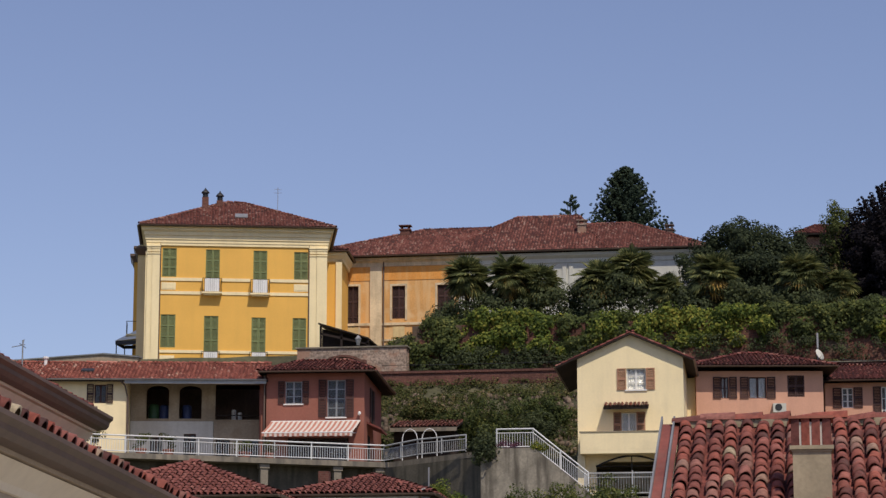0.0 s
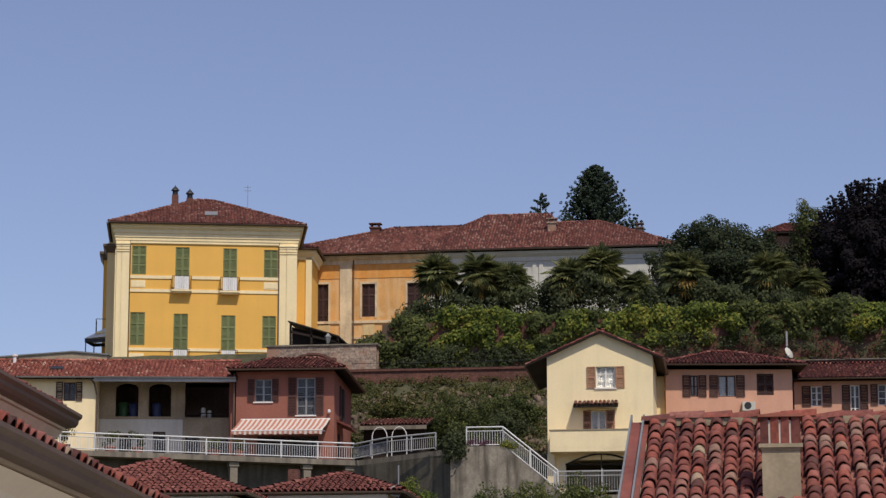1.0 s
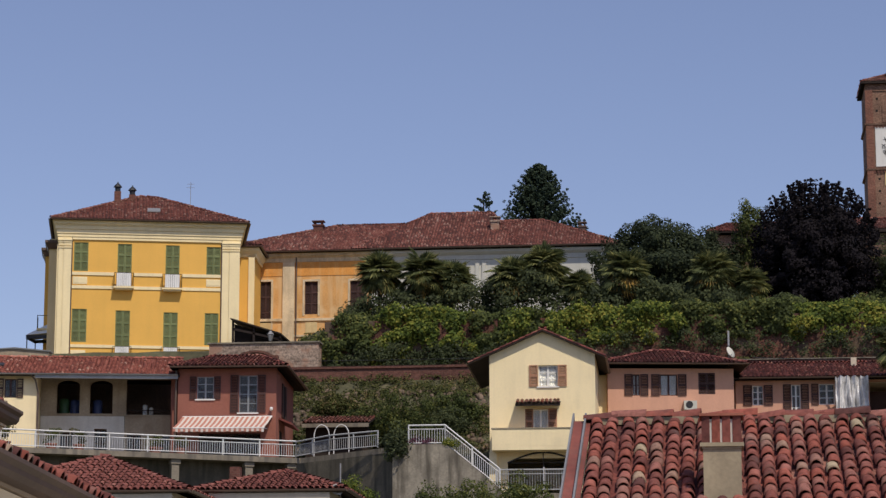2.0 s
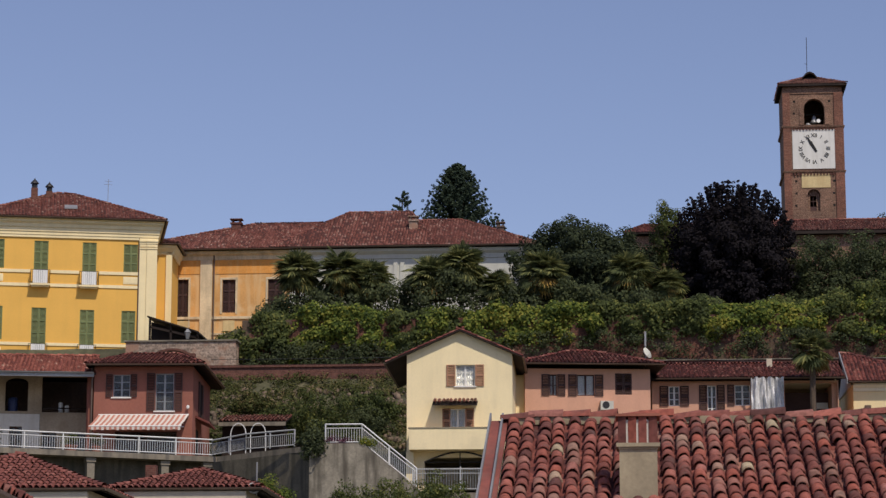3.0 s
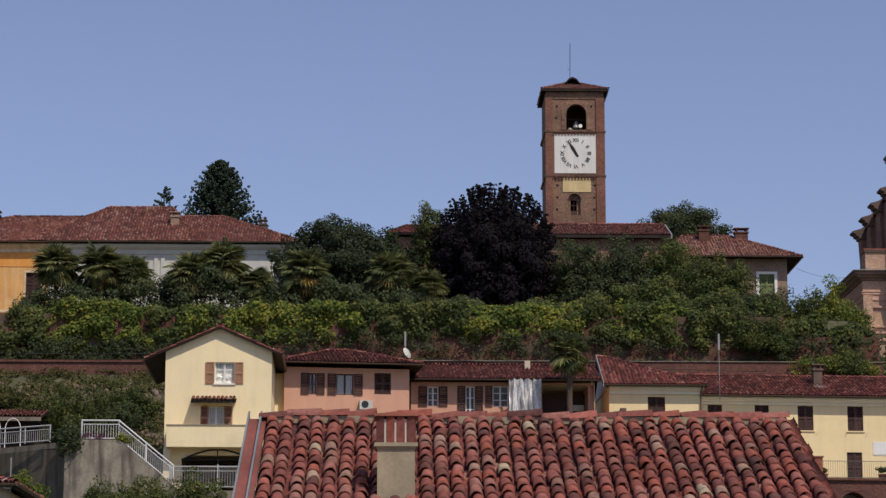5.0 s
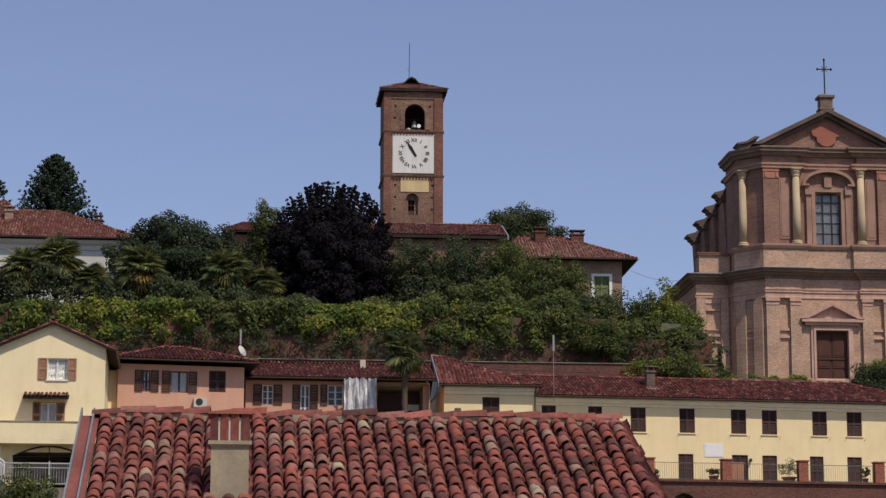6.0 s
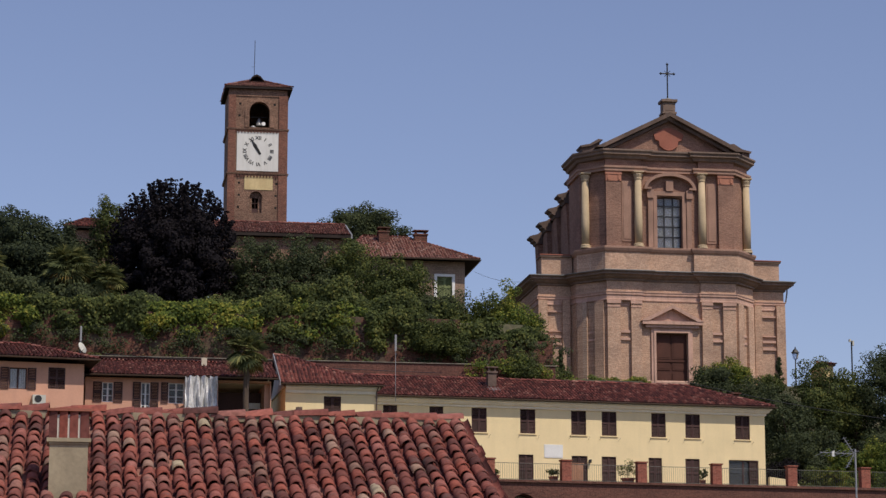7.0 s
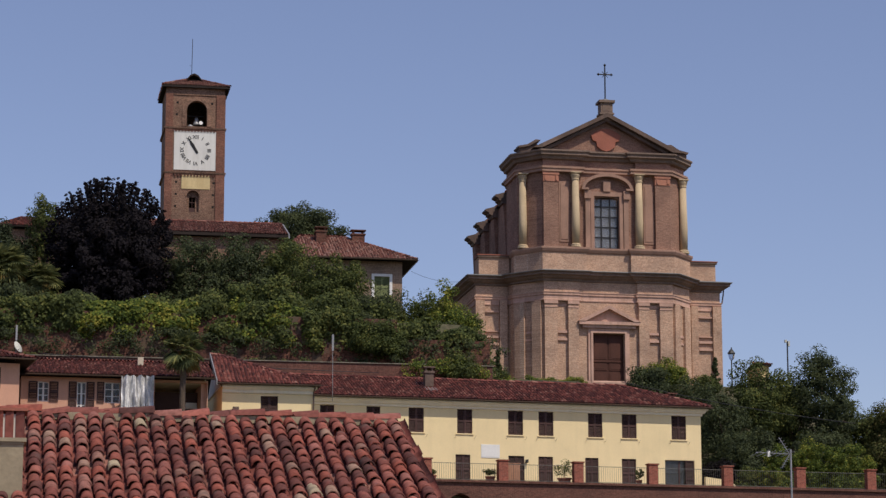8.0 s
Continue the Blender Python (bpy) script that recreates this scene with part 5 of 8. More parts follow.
railing("terrace_railing", [(*rb, 15.25), (-19.75, 125.2, 15.25), (-17.0, 123.5, 15.25)], 0.85, "grey steel railing along the terrace wall", M_GREYRAIL)
for u in (1.0, 4.8, 9.0, 12.85, 15.1):
    x, y = on_rail(u, 0.25)
    T = thing("concrete_pillar", pose(x, y, 9.0, 0, 0, 28), "square concrete pillar under the terrace edge", "pillar", "terrace pillars")
    part("shaft", MB().box(-0.2, 0.2, -0.2, 0.2, 0, 5.7).box(-0.26, 0.26, -0.26, 0.26, 5.7, 5.92), M_CONCRETE, T)


# ---- salmon house and low row ----
def salmon_house():
    H = building("salmon_house", -5.8, 136, 8.0, 14.5, "salmon rendered house with dark brown shutters", "house")
    holes = [(1.39, 1.8, 19.37, 20.57), (2.93, 3.9, 19.37, 20.57), (5.07, 6.01, 19.46, 20.66)]
    shell(H, 7.05, 7, 14.5, 20.9, holes, M_PINK)
    w = window(H, *holes[0], "glass", rows=2, curtain=True, frame_mat=M_BROWN)
    part("shutter", shutter_leaf(MB(), 0.93, 1.38, -0.055, 19.37, 20.57), M_BROWN, w)
    part("shutter", shutter_leaf(MB(), 1.82, 2.26, -0.055, 19.37, 20.57), M_BROWN, w)
    window(H, *holes[1], "open", M_BROWN, rows=1, leafw=0.48, curtain=True, frame_mat=M_BROWN)
    window(H, *holes[2], "closed", M_BROWN, inset=0.02)
    f, r = hip(-0.6, 7.75, -0.75, 7.7, 21.1, (2.9, 3.4), (4.2, 3.4), 22.35)
    tiled_roof(H, f, M_CLAY_DARK, ridges=r)
    gutter(H, [(-0.6, -0.82, 21.1), (7.82, -0.82, 21.1), (7.82, 7, 21.1)])
    part("wall", MB().box(-0.75, -0.003, 0.6, 2.0, 14.5, 20.6), M_CREAM, H)
    ac = thing("air_conditioner", pose(0, 0, 0), "white outdoor air conditioner on the salmon wall", "air conditioner")
    ac.matrix_world = H.matrix_world @ pose(4.2, -0.4, 18.55 - 14.5)
    part("casing", MB().box(0, 0.72, 0, 0.36, 0, 0.5), M_GREYWHITE, ac)
    part("fan_grille", MB().lathe([(0.2, 0), (0.2, 0.015)], 0, 0, 14), M_IRON, ac).matrix_local = pose(0.3, -0.004, 0.28, 90, 0, 0)
    dish = thing("satellite_dish", pose(0, 0, 0), "white satellite dish on a pole on the roof", "satellite dish")
    dish.matrix_world = H.matrix_world @ pose(6.95, 1.2, 21.5 - 14.5)
    part("pole", MB().tube([(0.05, 0.1, -0.25), (0.05, 0.1, 1.7)], 0.03, 6).box(0.0, 0.1, 0.05, 0.15, 0.9, 1.75), M_ZINC, dish)
    part("bowl", MB().lathe([(0.02, 0.0), (0.15, 0.02), (0.27, 0.06), (0.34, 0.11), (0.34, 0.125), (0.02, 0.02)], 0, 0, 18), M_GREYWHITE, dish, smooth=True).matrix_local = pose(0.05, -0.05, 0.45, 66, 0, 48)
    part("arm", MB().tube([(0.05, -0.05, 0.2), (0.15, -0.45, 0.35)], 0.015, 5), M_ZINC, dish)


def low_row():
    H = building("low_row_house", 1.9, 140, 1.5, 14.5, "low salmon row house with open dark shutters", "house")
    holes = [(0.35, 0.98, 19.2, 20.35), (2.55, 3.07, 18.4, 20.38), (4.1, 5.0, 19.2, 20.4), (6.95, 9.95, 15.0, 20.5)]
    shell(H, 10.0, 6.5, 14.5, 20.62, holes, M_PINK, x0=-0.6)
    for h, lw in zip(holes[:3], (0.5, 0.45, 0.4)):
        window(H, *h, "open", M_BROWN, rows=3, leafw=lw)
    # wall coloured dark brown for the shade inside the open porch
    part("wall", MB().box(6.9, 9.64, 2.2, 2.4, 14.5, 20.2), M_BROWN, H)
    part("post", MB().box(8.62, 8.74, 0.05, 0.2, 14.5, 20.1), M_BROWN, H)
    part("plaque", MB().box(8.95, 9.6, 2.12, 2.19, 19.25, 19.6), M_WHITE, H)
    f, r = hip(-1.0, 10.35, -0.7, 7.2, 20.7, (-1.0, 3.0), (10.35, 3.0), 21.98)
    tiled_roof(H, f, M_CLAY_DARK, ridges=r)
    gutter(H, [(-0.4, -0.78, 20.7), (10.3, -0.78, 20.7)])
    chimney(H, 6.3, 2.3, 21.4, 22.2, 0.32, 0.32, M_BEIGE, cap=False)
    sh = MB()
    n, k = 34, 10
    pt = lambda i, j: (4.98 + 1.85 * i / n, -0.95 + 0.5 * noise.noise((i * 0.22, j * 0.16, 3.0)) + 0.2 * noise.noise((i * 0.6, j * 0.3, 7.0)), 20.68 - 2.4 * j / k - 0.04 * math.sin(i * 0.9))
    for i in range(n):
        for j in range(k):
            sh.poly(pt(i, j + 1), pt(i + 1, j + 1), pt(i + 1, j), pt(i, j))
    s = tagged(part("plastic_sheet", sh, M_SHEET, smooth=True), "silver grey plastic sheet hung under the eaves", "plastic sheet")
    s.matrix_world = H.matrix_world @ pose(0, 0, -14.5)


def small_cream_house():
    H = building("small_cream_house", 12.97, 143, 1.5, 14.5, "small pale yellow house with a lopsided hipped roof", "house")
    holes = [(2.28, 3.3, 18.6, 20.19)]
    shell(H, 5.3, 7, 14.5, 20.75, holes, M_LEMON)
    window(H, *holes[0], "closed", M_BROWN)
    part("cornice", MB().sweep([(0, 0), (5.3, 0), (5.3, 7)], [(0, 20.3), (0.12, 20.35), (0.12, 20.5), (0.3, 20.65), (0.3, 20.78), (0, 20.8)]), M_IVORY, H)
    f, r = hip(-0.35, 5.75, -0.5, 7.4, 20.85, (-0.35, 3.4), (0.2, 3.4), 23.0)
    tiled_roof(H, f, M_CLAY_DARK, ridges=r)
    part("gable", MB().prism([(-0.1, 0.1, 20.7), (-0.1, 6.9, 20.7), (-0.1, 3.4, 22.7)], (0.2, 0, 0)), M_WHITEWASH, H)
    part("verge_board", MB().prism([(-0.4, -0.5, 20.72), (-0.4, -0.5, 21.0), (-0.4, 3.4, 23.15), (-0.4, 3.4, 22.87)], (0.06, 0, 0)), M_ZINC, H)
    gutter(H, [(-0.3, -0.58, 20.85), (5.8, -0.58, 20.85)])
    part("downpipe", MB().tube([(5.45, -0.5, 20.8), (5.4, -0.1, 20.4), (5.4, -0.08, 14.5)], 0.05, 6), M_GUTTER, H)
    chimney(H, 0.62, -1.6, 14.5, 19.3, 0.34, 0.34, M_SOOTSHADE, cap=False)
    part("parapet", MB().prism([(-0.3, -1.7, 14.5), (0.44, -1.7, 14.5), (0.44, -1.7, 19.2), (-0.3, -1.7, 18.7)], (0, 0.2, 0)), M_SOOTSHADE, H)
    part("aerial", MB().tube([(7.2, 4, 20.5), (7.2, 4, 24.6)], 0.018, 5).box(7.14, 7.26, 3.96, 4.04, 23.6, 24.6), M_ZINC, H)


salmon_house()
low_row()
small_cream_house()


# ---- long pale yellow house on the brick terrace ----
def long_yellow_house():
    H = building("long_yellow_house", 19.53, 150, 4.5, 15.9, "long pale yellow house with brown shutters and white cornice", "house")
    up = [(5.85, 6.72), (8.99, 9.87), (12.32, 13.19), (14.33, 15.2), (17.62, 18.47), (19.89, 20.77), (23.25, 24.13)]
    lo = [(8.87, 9.74), (12.32, 13.27), (14.29, 15.16), (17.39, 18.19), (19.84, 20.71), (22.76, 24.67)]
    h1 = [(a - 0.05, b + 0.06, 19.1, 20.68) for a, b in up] + [(0.15, 1.05, 19.1, 20.68), (3.1, 3.98, 19.1, 20.68)]
    h2 = [(a - 0.04, b + 0.05, 15.95, 17.78) for a, b in lo]
    shell(H, 25.2, 8.5, 15.9, 20.85, h1 + h2, M_LEMON, x0=-0.6)
    for h in h1:
        window(H, *h, "closed", M_BROWN, sill=M_LEMON)
    for k, h in enumerate(h2):
        if k == 5:
            w = window(H, *h, "glass", rows=1, frame_mat=M_BROWN)
            part("shutter", shutter_leaf(MB(), 24.1, 24.66, 0.0, 16.0, 17.76, 3), M_BROWN, w)
            part("grille", MB().box(22.8, 24.0, 0.03, 0.05, 16.9, 16.93), M_IRON, w)
        else:
            window(H, *h, "closed", M_BROWN)
    part("cornice", MB().sweep([(-0.6, 0), (25.2, 0), (25.2, 8.5)], [(0, 20.62), (0.1, 20.66), (0.1, 20.78), (0.22, 20.82), (0.32, 20.98), (0.4, 21.0), (0.4, 21.1), (0, 21.12)]), M_IVORY, H)
    f, r = hip(-1.0, 25.75, -0.55, 9.0, 21.18, (-1.0, 4.0), (21.2, 4.0), 22.98)
    tiled_roof(H, f, M_CLAY_DARK, ridges=r)
    gutter(H, [(-1.0, -0.62, 21.18), (25.82, -0.62, 21.18), (25.82, 8, 21.18)])
    ch = chimney(H, 7.65, 2.2, 21.6, 23.25, 0.55, 0.5, M_SOOTSHADE)
    part("flashing", MB().prism([(7.3, 1.2, 21.9), (8.0, 1.2, 21.9), (8.0, 1.92, 22.17), (7.3, 1.92, 22.17)], (0, 0, 0.06)), M_ZINC, ch)
    chimney(H, 24.3, 3.0, 21.7, 22.2, 0.5, 0.5, M_REDBRICK)
    part("plaque", MB().box(10.49, 11.7, -0.03, -0.003, 17.61, 18.45).box(10.55, 11.64, -0.04, -0.031, 17.67, 18.39), M_WHITE, H, "blank white wall plaque")
    part("wall_lamp", MB().box(13.4, 13.52, -0.25, -0.003, 17.35, 17.55), M_IRON, H)
    brackets = MB()
    for a, b in up:
        for x in (a - 0.2, b + 0.2):
            brackets.tube([(x, -0.003, 18.85), (x, -0.12, 18.83), (x + 0.06, -0.12, 18.98)], 0.012, 4)
    part("shutter_hooks", brackets, M_IRON, H)
    part("ramp_wall", MB().prism([(25.25, -0.6, 15.9), (27.6, -0.6, 15.9), (26.9, -0.6, 16.5), (25.25, -0.6, 16.7)], (0, 0.3, 0)), M_LEMON, H)
    return H


long_yellow_house()
FY = Matrix.Translation((19.53, 150, 0)) @ pose(0, 0, 0, 0, 0, 4.5)
tw = wall_panel(MB(), 48, 9.0, 15.66, [(7.4, 8.8, 12.0, 15.0)], 1.3, 5.0, -3.9).box(4.9, 48, -4.05, -2.5, 15.66, 15.8)
ta = [(8.1 - 0.7 * math.cos(t), -3.9, 14.45 + 0.5 * math.sin(t)) for t in np.linspace(0, math.pi, 11)]
tw.prism([(7.399, -3.9, 15.0)] + ta[:6], (0, 1.3, 0)).prism(ta[5:] + [(8.801, -3.9, 15.0)], (0, 1.3, 0))
structure("pavement_upper_terrace", MB().box(5.0, 48, -2.6, 13, 9.0, 15.78), M_PAVING, "paved terrace behind the brick wall", FY, "pavement")
structure("wall_brick_terrace", tw, M_REDBRICK, "red brick terrace wall with stone coping", FY, "wall")


M_FENCEIRON = surf("weathered_fence_iron", (0.15, 0.145, 0.125), rough=0.6, var=0.3, bump=0.05)
M_PILLARBRICK = brick_mat("pillar_brick", (0.4, 0.13, 0.09), (0.3, 0.095, 0.068), (0.34, 0.2, 0.15), blot=0.6, var=0.5)
BAR = MB().tube([(0, 0, 0), (0, 0, 1.12)], 0.008, 4, False).mesh("bar", M_FENCEIRON)


def fence():
    px = [6.1, 10.96, 15.81, 20.7, 25.68, 30.6, 35.45, 40.3]
    for i, x in enumerate(px):
        P = thing("brick_pillar", FY @ pose(x, -3.2, 15.8), "red brick fence pillar with a flat cap", "pillar", "terrace fence pillars")
        part("shaft", MB().box(-0.3, 0.3, -0.25, 0.25, 0, 1.28), M_PILLARBRICK, P)
        part("pillar_cap", MB().box(-0.36, 0.36, -0.31, 0.31, 1.283, 1.36), M_PILLARBRICK, P)
        if i < len(px) - 1:
            F = thing("iron_fence", FY @ pose(x + 0.32, -3.2, 15.8), "thin grey iron fence between brick pillars", "fence", "terrace fence panels")
            L = px[i + 1] - x - 0.64
            part("rail", MB().box(0, L, -0.015, 0.015, 1.08, 1.11).box(0, L, -0.015, 0.015, 0.1, 0.13), M_FENCEIRON, F)
            for u in np.arange(0.1, L, 0.14):
                bar = new("bar", BAR)
                bar.parent = F
                bar.location = (u, 0, 0)


fence()


# ---- church ----
def arch_pts(cx, r, z, y, n=12, flat=1.0):
    return [(cx - r * math.cos(t), y, z + flat * r * math.sin(t)) for t in np.linspace(0, math.pi, n + 1)]


M_CAPITAL = surf("pinkish_terracotta", (0.45, 0.2, 0.13), var=0.2, streak=0.3, dirt=(0.3, 0.17, 0.12), bump=0.2)


def church():
    H = building("baroque_church", 48.27, 190, 0.0, 27.0, "rosy brick baroque church with a two-tier pedimented facade", "church")
    low = [(-10.3, 26), (-10.3, 3.0), (-7.6, 3.0), (-7.4, 2.0), (-5.35, 0.0), (5.35, 0.0), (7.4, 2.0), (7.6, 3.0), (10.3, 3.0), (10.3, 26)]
        # plans of the entablatures and of the pedestal, breaking forward over the paired supports
    low_b = [(-10.3, 26), (-10.3, 3.0), (-7.6, 3.0), (-7.4, 2.0), (-5.35, -0.25), (-2.4, -0.25), (-2.4, 0.0), (2.4, 0.0), (2.4, -0.25), (5.35, -0.25), (7.4, 2.0), (7.6, 3.0), (10.3, 3.0), (10.3, 26)]
    upp_b = [(-7.05, 6.0), (-7.05, 1.75), (-5.35, -0.22), (-2.15, -0.22), (-2.15, 0.1), (2.15, 0.1), (2.15, -0.22), (5.35, -0.22), (7.15, 1.85), (7.15, 6.0)]

    def ring(name, plan, prof, material, label=""):
        return part(name, MB().sweep(plan, prof), material, H, label)

    # lower tier walls: outer skin with the doorway through it
    mb = MB()
    wall_panel(mb, 5.35, 27.0, 36.2, [(-1.3, 1.3, 27.0, 31.95)], 0.6, -5.35)
    part("wall", mb, M_CHBRICK_LOW, H)
    for s in (-1, 1):
        part("wall", MB().prism([(s * 5.352, 0.0, 27), (s * 7.4, 2.0, 27), (s * 7.6, 3.0, 27), (s * 7.6, 4.0, 27), (s * 5.352, 4.0, 27)], (0, 0, 9.2)), M_CHBRICK_LOW, H)
        part("wall", MB().box(min(s * 7.603, s * 10.3), max(s * 7.603, s * 10.3), 3.0, 26, 27.0, 36.2), M_CHBRICK_LOW, H)
    part("nave", MB().prism([(-6.2, 4.01, 30), (6.2, 4.01, 30), (4.0, 36, 30), (-4.0, 36, 30)], (0, 0, 15.6)), M_CHBRICK, H)
    ring("plinth", low, [(0, 27.0), (0.18, 27.0), (0.18, 28.0), (0.1, 28.1), (0, 28.12)], M_STUCCO_LOW)
    ring("architrave", low_b, [(0, 34.5), (0.07, 34.52), (0.07, 34.62), (0.02, 34.66), (0.02, 34.95), (0.1, 34.98), (0.1, 35.1), (0.15, 35.18), (0.15, 35.24), (0, 35.26)], M_STUCCO_LOW)
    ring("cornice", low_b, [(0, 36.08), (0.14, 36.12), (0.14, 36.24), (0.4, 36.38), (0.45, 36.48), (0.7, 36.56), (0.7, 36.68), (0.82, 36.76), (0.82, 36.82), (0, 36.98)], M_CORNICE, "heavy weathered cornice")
    ring("lead_capping", low_b, [(0, 37.0), (0.88, 36.82), (0.88, 36.86), (0, 37.06)], M_LEAD)
    for a, b in ((-5.34, -2.41), (2.41, 5.34)):
        part("entablature_block", MB().box(a, b, -0.245, -0.003, 34.5, 36.99), M_CHBRICK_LOW, H)
        part("entablature_block", MB().box(a, b + 0.0, -0.215, 0.097, 45.1, 46.98), M_CHBRICK, H)
        part("pedestal_block", MB().box(a, b, -0.215, 0.097, 36.9, 38.88), M_CHBRICK_LOW, H)
    # lower pilasters and sunk panels
    for a, b in ((-5.3, -4.25), (-3.35, -2.5), (2.5, 3.35), (4.25, 5.3)):
        p = part("pilaster", MB().box(a, b, -0.3, -0.003, 28.12, 34.5), M_CHBRICK_LOW, H)
        part("capital", MB().box(a - 0.05, b + 0.05, -0.38, -0.003, 34.25, 34.5).box(a - 0.02, b + 0.02, -0.34, -0.003, 33.95, 34.06), M_STUCCO_LOW, p)
    for a, b in ((-4.2, -3.4), (3.4, 4.2)):
        for z in (31.3, 31.9):
            part("band", MB().box(a, b, -0.16, -0.003, z, z + 0.2), M_STUCCO_LOW, H)
        part("band", MB().box(a, b, -0.05, -0.003, 34.1, 34.3), M_STUCCO_LOW, H)
    for s in (-1, 1):
        for a, b in ((7.75, 8.35), (9.6, 10.34)):
            x0, x1 = sorted((s * a, s * b))
            part("pilaster", MB().box(x0, x1, 2.72, 2.997, 27.5, 34.9), M_CHBRICK_LOW, H)
        x0, x1 = sorted((s * 8.4, s * 9.55))
        for z, h in ((31.2, 0.2), (31.8, 0.2), (33.9, 0.14), (32.3, 0.08)):
            part("band", MB().box(x0, x1, 2.82, 2.997, z, z + h), M_STUCCO_LOW, H)
        # pilaster on the slanting face
        d = Vector((s * 2.05, 2.0, 0)).normalized()
        n = Vector((s * d.y, -abs(d.x), 0)) if s > 0 else Vector((-abs(d.y), -abs(d.x), 0))
        o = Vector((s * 5.35, 0, 0))
        for f0, f1 in ((0.12, 0.95), (1.7, 2.6)):
            q0, q1 = o + d * f0, o + d * f1
            pts = [q0, q1, q1 + n * 0.24, q0 + n * 0.24]
            part("pilaster", MB().prism([(q.x, q.y, 28.1) for q in pts], (0, 0, 6.4)), M_CHBRICK_LOW, H)
        q0, q1 = o + d * 1.0, o + d * 1.65
        for z in (31.3, 31.9):
            pts = [q0, q1, q1 + n * 0.09, q0 + n * 0.09]
            part("band", MB().prism([(q.x, q.y, z) for q in pts], (0, 0, 0.18)), M_STUCCO_LOW, H)
    # doorway
    D = part("door", MB().box(-1.3, -0.01, 0.3, 0.4, 27.0, 31.95).box(0.01, 1.3, 0.3, 0.4, 27.0, 31.95), M_DOOR, H, "red-brown panelled wooden church door")
    for x0 in (-1.2, 0.1):
        for z0, z1 in ((27.4, 28.8), (29.0, 29.6), (29.9, 31.7)):
            part("door_panel", MB().box(x0, x0 + 1.1, 0.25, 0.297, z0, z1).box(x0 + 0.12, x0 + 0.98, 0.23, 0.249, z0 + 0.12, z1 - 0.12), M_DOOR, D)
    part("door_rail", MB().box(-1.3, 1.3, 0.2, 0.297, 29.66, 29.84), M_DOOR, D)
    S = part("door_surround", MB().box(-1.7, -1.303, -0.16, 0.3, 27.0, 32.35).box(1.303, 1.7, -0.16, 0.3, 27.0, 32.35).box(-1.303, 1.303, -0.16, 0.3, 31.953, 32.35), M_STUCCO_LOW, H)
    part("door_moulding", MB().box(-1.5, -1.32, -0.24, -0.163, 27.0, 32.15).box(1.32, 1.5, -0.24, -0.163, 27.0, 32.15).box(-1.32, 1.32, -0.24, -0.163, 31.97, 32.15), M_STUCCO_LOW, S)
    pd = MB().box(-2.5, 2.5, -0.55, -0.003, 32.6, 32.86).box(-2.2, 2.2, -0.35, -0.003, 32.36, 32.597)
    for s in (-1, 1):
        pd.prism([(s * 2.6, -0.6, 32.87), (0, -0.6, 34.2), (0, -0.6, 33.9), (s * 2.0, -0.6, 32.87)], (0, 0.597, 0))
    pd.prism([(-2.0, -0.12, 32.87), (2.0, -0.12, 32.87), (0, -0.12, 33.9)], (0, 0.117, 0))
    part("pediment", pd, M_STUCCO_LOW, H)

    # upper tier
    mb = MB()
    wall_panel(mb, 5.35, 36.6, 46.9, [(-1.05, 1.05, 38.95, 43.2)], 0.6, -5.35, 0.1)
    part("wall", mb, M_CHBRICK, H)
    for s in (-1, 1):
        part("wall", MB().prism([(s * 5.352, 0.1, 36.6), (s * 7.05, 1.75, 36.6), (s * 7.05, 6.0, 36.6), (s * 5.352, 6.0, 36.6)], (0, 0, 10.3)), M_CHBRICK, H)
    ring("pedestal", upp_b, [(0, 36.9), (0.3, 36.95), (0.3, 38.5), (0.36, 38.55), (0.45, 38.75), (0.45, 38.85), (0, 38.9)], M_CHBRICK_LOW)
    ring("pedestal_moulding", upp_b, [(0.302, 38.4), (0.42, 38.5), (0.52, 38.7), (0.52, 38.84), (0.3, 38.9)], M_STUCCO)
    ring("architrave", upp_b, [(0, 45.1), (0.18, 45.12), (0.18, 45.32), (0.26, 45.38), (0.26, 45.55), (0, 45.6)], M_STUCCO)
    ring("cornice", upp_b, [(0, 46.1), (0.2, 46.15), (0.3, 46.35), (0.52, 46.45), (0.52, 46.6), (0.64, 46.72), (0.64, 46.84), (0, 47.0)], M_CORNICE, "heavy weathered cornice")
    for a, b in ((-5.3, -4.05), (4.05, 5.3)):
        p = part("pilaster", MB().box(a, b, -0.22, 0.097, 38.9, 45.1), M_CHBRICK, H)
        part("capital", MB().box(a - 0.06, b + 0.06, -0.32, 0.097, 44.85, 45.1).box(a - 0.02, b + 0.02, -0.27, 0.097, 44.3, 44.85).box(a + 0.1, a + 0.25, -0.33, -0.27, 44.4, 44.8).box(b - 0.25, b - 0.1, -0.33, -0.27, 44.4, 44.8), M_CAPITAL, p, "carved red terracotta capital")
    for a, b in ((-3.95, -3.1), (3.1, 3.95)):
        part("panel", MB().box(a, b, 0.04, 0.097, 39.4, 44.4).box(a + 0.12, b - 0.12, 0.0, 0.039, 39.6, 44.2), M_STUCCO, H)
